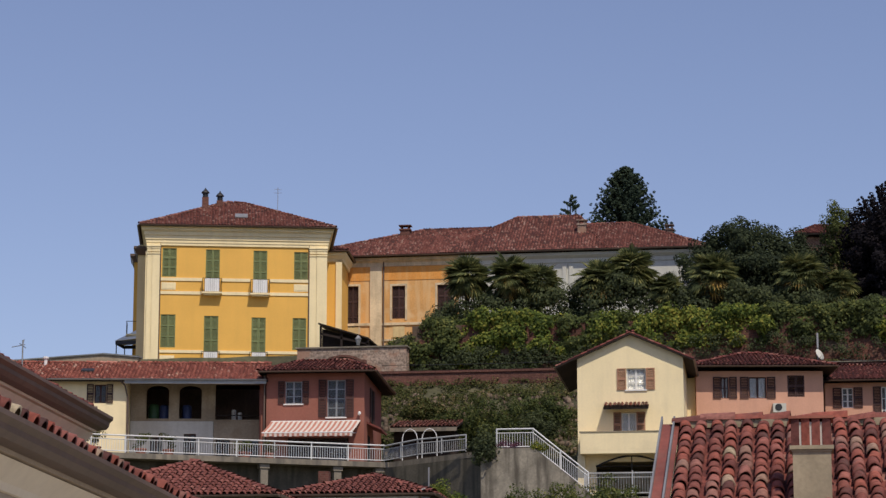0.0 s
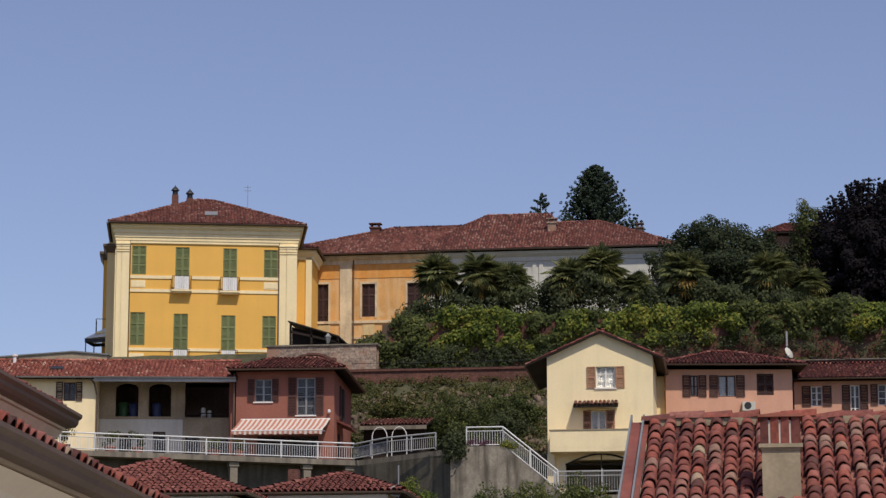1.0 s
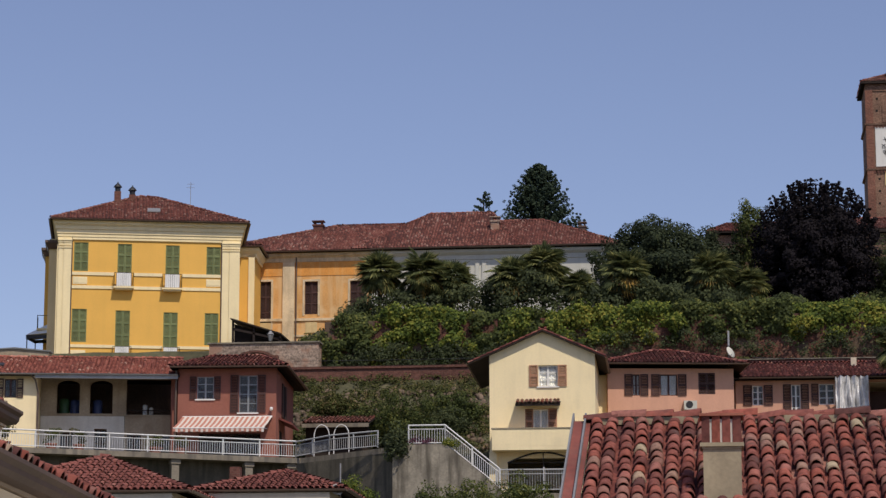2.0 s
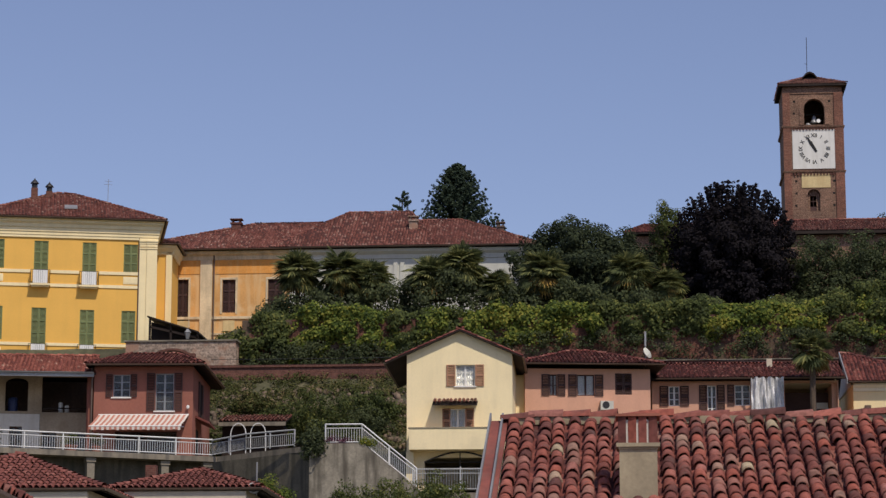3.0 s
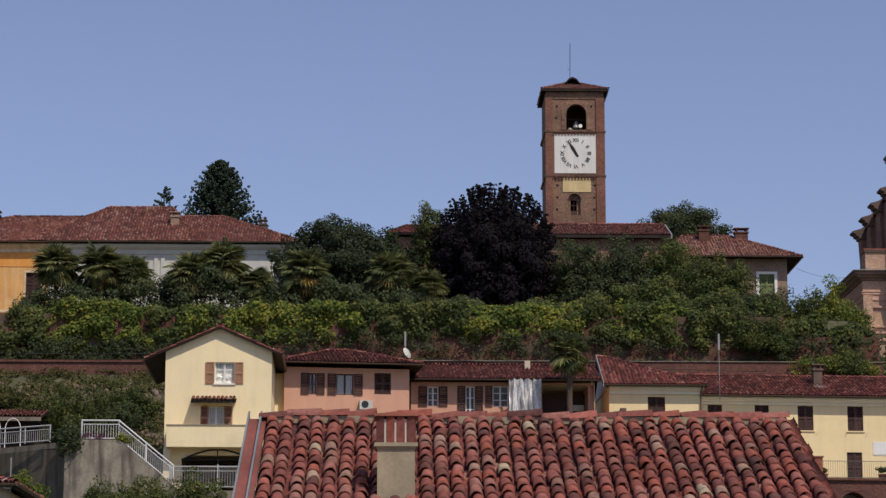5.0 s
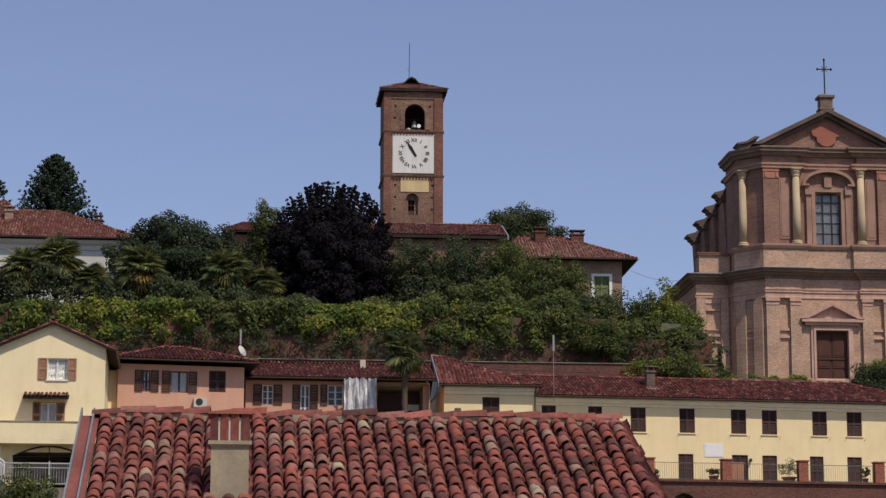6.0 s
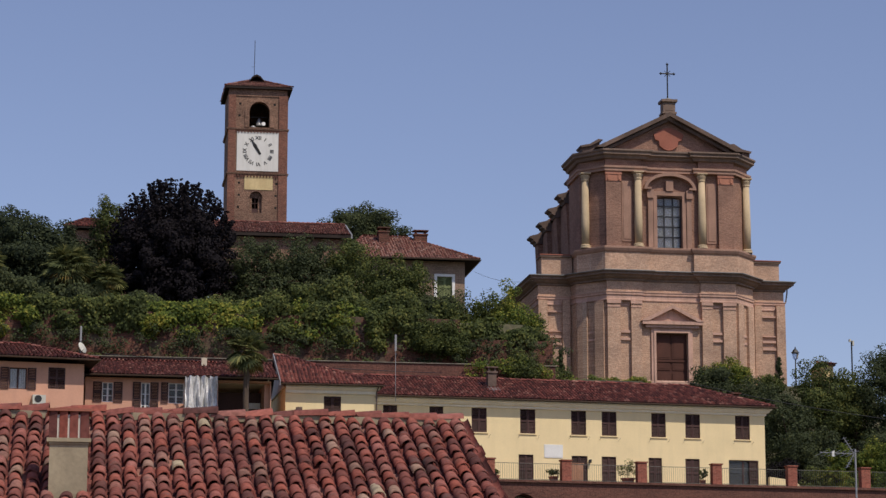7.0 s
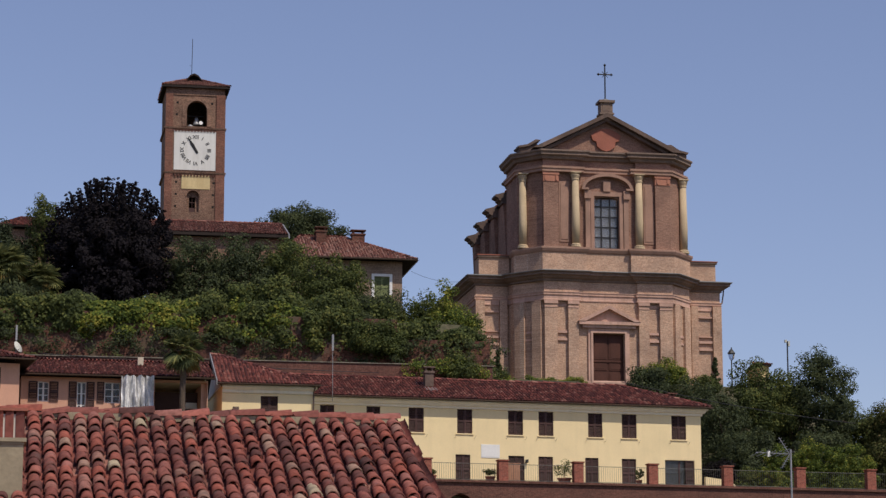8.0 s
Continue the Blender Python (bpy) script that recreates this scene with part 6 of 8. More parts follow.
    for x, y in ((-2.65, -0.25), (2.65, -0.25), (-6.75, 1.05), (6.75, 1.05)):
        c = part("column", MB().lathe([(0.31, 39.2), (0.33, 41.0), (0.27, 44.4)], x, y, 16), M_COLUMN, H, "ochre stucco column", True)
        part("column_base", MB().lathe([(0.44, 38.9), (0.44, 39.0), (0.4, 39.05), (0.42, 39.12), (0.34, 39.2)], x, y, 16), M_COLUMN, c)
        part("capital", MB().lathe([(0.28, 44.4), (0.32, 44.5), (0.3, 44.6), (0.4, 44.85), (0.34, 44.95), (0.44, 45.0), (0.44, 45.1)], x, y, 12).box(x - 0.42, x + 0.42, y - 0.42, y + 0.42, 45.02, 45.11), M_COLUMN, c)
    # window with curved hood
    wn = MB().box(-1.05, -0.97, 0.4, 0.5, 38.95, 43.2).box(0.97, 1.05, 0.4, 0.5, 38.95, 43.2).box(-0.97, 0.97, 0.4, 0.5, 38.95, 39.05).box(-0.97, 0.97, 0.4, 0.5, 43.1, 43.2)
    for x in (-0.36, 0.36):
        wn.box(x - 0.055, x + 0.055, 0.38, 0.48, 39.05, 43.1)
    for z in (39.9, 40.75, 41.6, 42.45):
        wn.box(-0.97, 0.97, 0.39, 0.47, z - 0.05, z + 0.05)
    Wn = part("window", wn, M_IRON, H)
    for i in range(3):
        for k in range(5):
            x0, z0 = -0.97 + i * 0.65, 39.05 + k * 0.81
            part("pane", MB().box(x0 + 0.02, x0 + 0.63, 0.43, 0.445, z0 + 0.02, z0 + 0.79), M_GLASS, Wn)
    part("curtain", MB().box(-0.97, 0.97, 0.62, 0.64, 39.0, 43.1), M_ZINC, Wn)
    top = arch_pts(0, 1.05, 43.0, 0.12, 12, 0.2)
    part("spandrel", MB().prism([(-1.06, 0.12, 43.25), (-1.06, 0.12, 43.0)] + top[1:7] + [(0, 0.12, 43.25)], (0, 0.4, 0)).prism([(0, 0.12, 43.25)] + top[6:12] + [(1.06, 0.12, 43.0), (1.06, 0.12, 43.25)], (0, 0.4, 0)), M_STUCCO, H)
    sr = MB().box(-1.35, -1.053, -0.1, 0.097, 38.9, 43.247).box(1.053, 1.35, -0.1, 0.097, 38.9, 43.247).box(-1.35, 1.35, -0.1, 0.097, 43.25, 43.6)
    sr.box(-1.8, -1.4, -0.16, 0.097, 38.9, 43.5).box(1.4, 1.8, -0.16, 0.097, 38.9, 43.5)
    sr.box(-1.9, -1.36, -0.3, -0.164, 43.0, 43.69).box(1.36, 1.9, -0.3, -0.164, 43.0, 43.69).box(-0.3, 0.3, -0.2, 0.097, 43.62, 44.5)
    part("window_surround", sr, M_STUCCO, H)
    hood = MB()
    o, i_ = arch_pts(0, 2.15, 43.75, -0.45, 14, 0.62), arch_pts(0, 1.9, 43.75, -0.45, 14, 0.57)
    for k in range(14):
        hood.prism([o[k], o[k + 1], i_[k + 1], i_[k]], (0, 0.54, 0))
    hood.box(-2.16, -1.56, -0.46, 0.094, 43.7, 43.86).box(1.56, 2.16, -0.46, 0.094, 43.7, 43.86)
    part("window_hood", hood, M_STUCCO, H)
    # pediment
    pd = MB().prism([(-5.2, 0.1, 46.98), (5.2, 0.1, 46.98), (0, 0.1, 49.6)], (0, 0.5, 0))
    part("tympanum", pd, M_CHBRICK, H)
    rk = MB()
    for s in (-1, 1):
        rk.prism([(s * 6.2, -0.75, 46.98), (0, -0.75, 50.1), (0, -0.75, 49.75), (s * 5.5, -0.75, 46.98)], (0, 1.2, 0))
        rk.prism([(s * 5.3, -0.4, 46.98), (0, -0.4, 49.72), (0, -0.4, 49.45), (s * 4.8, -0.4, 46.98)], (0, 0.5, 0))
        rk.prism([(s * 5.4, 0.8, 46.9), (s * 7.05, 0.8, 46.9), (s * 7.05, 0.8, 47.2), (s * 6.3, 0.8, 47.35), (s * 5.6, 0.8, 47.75)], (0, 1.4, 0))
        rk.prism([(s * 5.3, 0.6, 47.9), (s * 5.6, 0.6, 47.75), (s * 6.3, 0.6, 47.36), (s * 7.1, 0.6, 47.2), (s * 7.2, 0.6, 47.34), (s * 6.4, 0.6, 47.52), (s * 5.7, 0.6, 47.95)], (0, 1.8, 0))
    part("raking_cornice", rk, M_SOOTSHADE, H)
    shield = [(-1.25, 48.35), (-1.1, 47.9), (-0.8, 47.8), (-0.75, 47.4), (-0.35, 47.1), (0, 47.0), (0.35, 47.1), (0.75, 47.4), (0.8, 47.8), (1.1, 47.9), (1.25, 48.35), (0.9, 48.6), (0.4, 48.85), (0, 48.9), (-0.4, 48.85), (-0.9, 48.6)]
    part("shield_panel", MB().prism([(x, -0.1, z) for x, z in shield], (0, 0.197, 0)), M_REDSTUCCO, H, "red terracotta shield panel")
    ped = part("finial_pedestal", MB().box(-0.5, 0.5, -0.5, 0.5, 49.5, 51.0).box(-0.6, 0.6, -0.6, 0.6, 50.0, 50.15).box(-0.66, 0.66, -0.66, 0.66, 51.0, 51.2).box(-0.35, 0.35, -0.52, -0.5, 50.3, 50.85), M_CORNICE, H)
    part("lead_top", MB().lathe([(0.5, 51.2), (0.4, 51.32), (0.12, 51.42)], 0, 0, 10), M_LEAD, ped)
    cr = MB().tube([(0, 0, 51.3), (0, 0, 54.3)], 0.06, 6).tube([(-0.55, 0, 53.5), (0.55, 0, 53.5)], 0.055, 6)
    for x, z in ((-0.55, 53.5), (0.55, 53.5), (0, 54.3)):
        cr.lathe([(0.02, z - 0.12), (0.13, z), (0.02, z + 0.12)], x, 0, 6)
    for a in (45, 135, 225, 315):
        cr.tube([(0, 0, 53.5), (0.34 * math.cos(radians(a)), 0, 53.5 + 0.34 * math.sin(radians(a)))], 0.025, 4)
    part("cross", cr, M_IRON, ped, "wrought iron cross")
    # parapets over the outer bays
    for s in (-1, 1):
        a, b = sorted((s * 7.45, s * 10.0))
        part("parapet", MB().box(a, b, 3.1, 4.6, 36.98, 38.5), M_CHBRICK_LOW, H)
        part("coping", MB().box(a - 0.12, b + 0.12, 2.95, 4.75, 38.503, 38.64), M_CORNICE, H)
        part("coping_tiles", MB().box(a - 0.16, b + 0.16, 2.9, 4.8, 38.643, 38.72), M_REDSTUCCO, H)
    # buttresses of the nave with scrolled tops
    for k, y in enumerate((6.4, 12.4, 18.5, 24.7, 31.0)):
        for s in (-1, 1):
            d = 0.92 + 0.062 * (y - 6)
            B = part("buttress", MB().prism([(s * 4.0, y, 36.5), (s * (7.4 - d), y, 36.5), (s * (7.1 - d), y, 41), (s * (7.3 - d), y, 45.0), (s * 4.0, y, 45.0)], (0, 1.3, 0)), M_CHBRICK, H)
            # cap colour holds the shade of its underside along with soot
            part("buttress_cap", MB().prism([(s * 3.9, y - 0.2, 44.99), (s * (7.42 - d), y - 0.2, 44.99), (s * (7.5 - d), y - 0.2, 45.2), (s * (7.72 - d), y - 0.2, 45.3), (s * (7.75 - d), y - 0.2, 45.45), (s * (8.05 - d), y - 0.2, 45.6), (s * (8.05 - d), y - 0.2, 45.74), (s * (7.3 - d), y - 0.2, 45.95), (s * (7.0 - d), y - 0.2, 46.2), (s * 3.9, y - 0.2, 46.3)], (0, 1.6, 0)), M_SOOTSHADE, B)
    y0, y1 = 2.5, 36.4
    faces = [[(-4.0, y1, 45.9), (-6.6, y0, 45.9), (0, y0, 48.0), (0, y1, 47.2)], [(6.6, y0, 45.9), (4.0, y1, 45.9), (0, y1, 47.2), (0, y0, 48.0)]]
    tiled_roof(H, faces, M_CLAY_OLD, ridges=[((0, y0, 48.0), (0, y1, 47.2))])
    for s in (-1, 1):
        a = [(s * 10.9, 4.8, 36.95), (s * 10.9, 26.4, 36.95), (s * 6.0, 26.4, 38.6), (s * 6.0, 4.8, 38.6)]
        tiled_roof(H, [a if s > 0 else [a[1], a[0], a[3], a[2]]], M_CLAY_OLD)
    part("downpipe", MB().tube([(10.7, 3.2, 36.6), (10.6, 3.0, 36.0), (10.45, 2.95, 35.2)], 0.06, 6), M_GUTTER, H)


church()


# ---- bell tower ----
NUMERALS = ["XII", "I", "II", "III", "IIII", "V", "VI", "VII", "VIII", "IX", "X", "XI"]


def lettering(text, size, material, parent, m, depth=0.01):
    cu = bpy.data.curves.new("numeral", "FONT")
    cu.body, cu.size, cu.extrude, cu.align_x, cu.align_y = text, size, depth, "CENTER", "CENTER"
    cu.offset = 0.008
    tmp = bpy.data.objects.new("numeral", cu)
    me = bpy.data.meshes.new_from_object(tmp)
    bpy.data.objects.remove(tmp)
    me.materials.clear()
    me.materials.append(material)
    ob = new("numeral", me)
    ob.parent = parent
    ob.matrix_local = m
    return ob


def bell_tower():
    B = 29.0
    H = building("bell_tower", 13.78, 215, 0.0, B, "square brick bell tower with a white painted clock", "tower")
    W = 5.55
    wl = MB()
    bel = (2.15, 3.95, 53.75, 56.1)
    lo = (2.28, 3.36, 45.9, 47.85)
    for side in range(4):
        m = MB()
        wall_panel(m, (W, W - 1.0, W - 0.3, W - 1.0)[side], B, 57.3, [bel, lo] if side == 0 else [], 0.5, 0.3 if side == 0 else 0.0)
        o = part("wall", m, M_TWBRICK, H)
        o.data.transform(Matrix.Translation((0, 0, 0)))
        o.matrix_local = [pose(0, 0, 0), pose(W, 0.5, 0, 0, 0, 90), pose(W, W, 0, 0, 0, 180), pose(0.3, W - 0.5, 0, 0, 0, 270)][side]
    part("floor", MB().box(0.8, W - 0.5, 0.5, W - 0.5, 53.4, 53.7), M_CONCRETE, H)
    for x0, x1 in ((0.25, 0.92), (W - 0.75, W + 0.06)):
        part("corner_pilaster", MB().box(x0, x1, -0.1, -0.003, B, 56.7), M_TWRED, H)
    part("frieze", MB().box(0.7, W - 0.7, -0.08, -0.003, 56.6, 57.25), M_TWBRICK, H)
    for b in (bel, lo):
        xm, rr = (b[0] + b[1]) / 2, (b[1] - b[0]) / 2
        arc = arch_pts(xm, rr, b[3] - rr, 0.02, 12)
        part("arch", MB().prism([(b[0] - 0.001, 0.02, b[3])] + arc[:7], (0, 0.45, 0)).prism(arc[6:] + [(b[1] + 0.001, 0.02, b[3])], (0, 0.45, 0)), M_TWBRICK, H)
        o, i_ = arch_pts(xm, rr + (0.42 if b is bel else 0.1), b[3] - rr, -0.07, 12), arch_pts(xm, rr + 0.02, b[3] - rr, -0.07, 12)
        for k in range(12):
            part("voussoir", MB().prism([o[k], o[k + 1], i_[k + 1], i_[k]], (0, 0.067 - 0.006 * (k % 2), 0)), M_TWBRICK, H)
        if b is bel:
            for xa, xb in ((b[0] - 0.42, b[0] - 0.02), (b[1] + 0.02, b[1] + 0.42)):
                part("jamb", MB().box(xa, xb, -0.07, -0.003, 53.75, b[3] - rr), M_TWBRICK, H)
    part("niche_back", MB().box(2.281, 2.5, 0.3, 0.42, 45.9, 47.3).box(3.05, 3.359, 0.3, 0.42, 45.9, 47.3).box(2.281, 3.359, 0.3, 0.42, 47.3, 47.84), M_TWBRICK, H)
    part("shutter", MB().box(2.5, 3.05, 0.36, 0.4, 45.9, 46.35).box(2.76, 2.8, 0.34, 0.38, 46.35, 47.3).box(2.5, 3.05, 0.34, 0.38, 46.8, 46.86), M_BROWN, H)
    # bands with a row of little arches
    for z in (53.45, 49.35):
        c = part("string_course", MB().sweep([(0.3, W), (0.3, 0), (W, 0), (W, W)], [(0, z), (0.14, z + 0.04), (0.18, z + 0.18), (0, z + 0.22)]), M_TWBRICK, H)
        for k in range(14):
            x = 0.85 + k * 0.285
            part("corbel", MB().box(x, x + 0.14, -0.13, -0.003, z - 0.22, z - 0.003), M_REDBRICK, c)
    # clock
    C = part("clock_face", MB().box(1.05, 4.92, -0.06, -0.004, 49.72, 53.3), M_CLOCK, H, "white painted square clock face")
    cx, cz = 2.98, 51.55
    for k, tx in enumerate(NUMERALS):
        a = radians(k * 30)
        lettering(tx, 0.46, M_NUMERAL, C, pose(cx + 1.2 * math.sin(a), -0.07, cz + 1.2 * math.cos(a) - B, 90, 0, 0) @ pose(0, 0, 0, 0, 0, -k * 30))
    ang = radians(-31)
    d = Vector((math.sin(ang), 0, math.cos(ang)))
    sd = Vector((d.z, 0, -d.x))
    o = Vector((cx, -0.1, cz))
    for L, w, yy in ((1.25, 0.1, -0.1), (0.95, 0.15, -0.085)):
        o.y = yy
        part("clock_pointer", MB().prism([o - d * 0.35 - sd * w * 0.7, o - d * 0.35 + sd * w * 0.7, o + d * L * 0.7 + sd * w, o + d * L, o + d * L * 0.7 - sd * w], (0, 0.012, 0)), M_NUMERAL, C)
    part("painted_panel", MB().box(1.78, 4.32, -0.05, -0.004, 48.0, 49.3), M_PANEL, H, "faded ochre painted panel")
    # black squares on the brick stand for shade in the putlog holes
    for x, z in ((1.3, 48.6), (4.65, 48.6), (1.3, 47.5), (4.6, 47.5), (1.25, 46.4), (4.6, 46.4), (1.3, 55.9), (1.25, 54.8), (4.4, 55.9)):
        part("putlog_hole", MB().box(x - 0.1, x + 0.1, -0.006, -0.003, z - 0.1, z + 0.1), M_BLACK, H)
    # roof with a small louvred dormer and a rod
    f, r = hip(-0.08, W + 0.42, -0.42, W + 0.42, 57.42, (2.8, 2.77), (2.95, 2.77), 58.85)
    tiled_roof(H, f, M_CLAY_OLD, ridges=r, deck=0.18)
    part("lantern", MB().box(2.42, 3.3, 1.6, 3.4, 58.0, 58.5), M_BLACK, H)
    part("lantern_roof", MB().prism([(2.2, 1.35, 58.36), (2.5, 1.35, 58.72), (2.86, 1.35, 58.88), (3.22, 1.35, 58.72), (3.52, 1.35, 58.36), (3.52, 1.35, 58.5), (3.22, 1.35, 58.87), (2.86, 1.35, 59.04), (2.5, 1.35, 58.87), (2.2, 1.35, 58.5)], (0, 2.2, 0)), M_DARKWOOD, H)
    part("lightning_rod", MB().tube([(2.72, 2.77, 58.7), (2.76, 2.77, 62.6)], 0.03, 5).tube([(2.5, 2.77, 60.1), (2.73, 2.77, 60.1)], 0.015, 4), M_IRON, H)
    for x, s in ((3.1, 0.3),):
        bell = thing("bell", pose(13.78 + x, 216.1, 54.55), "small pale bell in the belfry", "bell")
        part("bell_body", MB().lathe([(0.36, -0.42), (0.3, -0.3), (0.22, 0.05), (0.12, 0.25), (0.03, 0.3)], 0, 0, 14), M_ZINC, bell, smooth=True)
        part("yoke", MB().tube([(-0.95, 0, 0.4), (0.65, 0, 0.4)], 0.06, 6).tube([(0, 0, 0.28), (0, 0, 0.42)], 0.05, 6), M_IRON, bell)
    lamp = thing("floodlight", pose(13.78 + 3.42, 215.05, 53.75), "round white floodlight in the belfry opening", "lamp")
    part("lamp_head", MB().lathe([(0.05, 0), (0.15, 0.05), (0.18, 0.17)], 0, 0, 14), M_WHITE, lamp).matrix_local = pose(0, 0.15, 0.33, 80, 0, 0)
    part("bracket", MB().tube([(0, 0.2, -0.04), (0, 0.2, 0.3)], 0.03, 5), M_IRON, lamp)
    box = thing("white_bundle", pose(13.78 + 2.5, 215.25, 53.72), "pale plastic bundle on the belfry sill", "bundle")
    part("bag", MB().lathe([(0.24, -0.02), (0.28, 0.08), (0.16, 0.2), (0.04, 0.26)], 0, 0, 9), M_ZINC, box, smooth=True)


bell_tower()


# ---- brick house and long roof beside the tower ----
def rectory():
    H = building("brick_rectory", 24.7, 185, 0, 29.0, "plain brown brick house with a hipped clay roof", "house")
    holes = [(3.72, 4.9, 33.5, 35.15), (0.75, 1.75, 33.4, 35.1)]
    shell(H, 5.9, 8, 29.0, 36.35, holes, M_DUNBRICK, x0=-3.4)
    for h in holes:
        w = window(H, *h, "closed", M_GREEN)
        part("window_surround", MB().box(h[0] - 0.22, h[0] - 0.003, -0.06, -0.003, h[2] - 0.1, h[3] + 0.2).box(h[1] + 0.003, h[1] + 0.22, -0.06, -0.003, h[2] - 0.1, h[3] + 0.2).box(h[0] - 0.003, h[1] + 0.003, -0.06, -0.003, h[3] + 0.003, h[3] + 0.2), M_WHITE, w)
    f, r = hip(-4.1, 6.9, -0.9, 8.9, 36.4, (-1.6, 4.0), (1.9, 4.0), 38.9)
    tiled_roof(H, f, M_CLAY_OLD, ridges=r)
    gutter(H, [(-4.1, -0.98, 36.4), (6.98, -0.98, 36.4), (6.98, 8.9, 36.4)], 0.1)
    chimney(H, -0.1, 2.9, 37.5, 39.15, 0.8, 0.7, M_WALLBRICK)
    chimney(H, 2.9, 3.4, 37.6, 39.1, 1.0, 0.7, M_WALLBRICK)
    L = building("parish_hall", 12.0, 196, 0, 30.0, "low dark hall with a long clay tile roof", "house")
    part("wall", MB().box(0.2, 10.6, 0, 7, 30, 40.0), M_TWBRICK, L)
    faces = [[(-0.5, -0.6, 40.25), (10.9, -0.6, 40.25), (10.9, 4, 42.0), (-0.5, 4, 42.0)], [(10.9, 8.6, 40.25), (-0.5, 8.6, 40.25), (-0.5, 4, 42.0), (10.9, 4, 42.0)]]
    tiled_roof(L, faces, M_CLAY_OLD, ridges=[(faces[0][3], faces[0][2])], deck=0.25)
    part("verge", MB().prism([(10.92, -0.6, 39.95), (10.92, -0.6, 40.3), (10.92, 4, 42.05), (10.92, 4, 41.6)], (0.12, 0, 0)), M_ZINC, L)
    S = building("garden_house", 0.2, 195, 0, 30.0, "small roof of a house among the trees", "house")
    part("wall", MB().box(0.3, 5, 0, 5, 30, 39.9), M_TWBRICK, S)
    f, r = hip(-0.4, 5.6, -0.6, 5.6, 40.1, (1.2, 2.5), (5.6, 2.5), 41.3)
    tiled_roof(S, f, M_CLAY_DARK, ridges=r)
    R = building("distant_house", 64.6, 205, 0, 16.0, "small ochre house with tiled roof behind the trees", "house")
    part("wall", MB().box(1.2, 1.95, 0, 4, 16, 31.85), M_PANEL, R)
    f, r = hip(1.05, 2.1, -0.3, 4.3, 31.92, (1.05, 2.0), (1.6, 2.0), 32.35)
    tiled_roof(R, f, M_CLAY_OLD, ridges=r)


rectory()


# ---- the near clay roof: every cover tile a piece of its own ----
NR = dict(x0=-1.64, x1=5.42, yr=33.0, zr=5.5, ye=27.0, ze=2.82)


M_FLASH = surf("red_painted_metal", (0.27, 0.085, 0.065), rough=0.6, var=0.3, streak=0.3, bump=0.05)


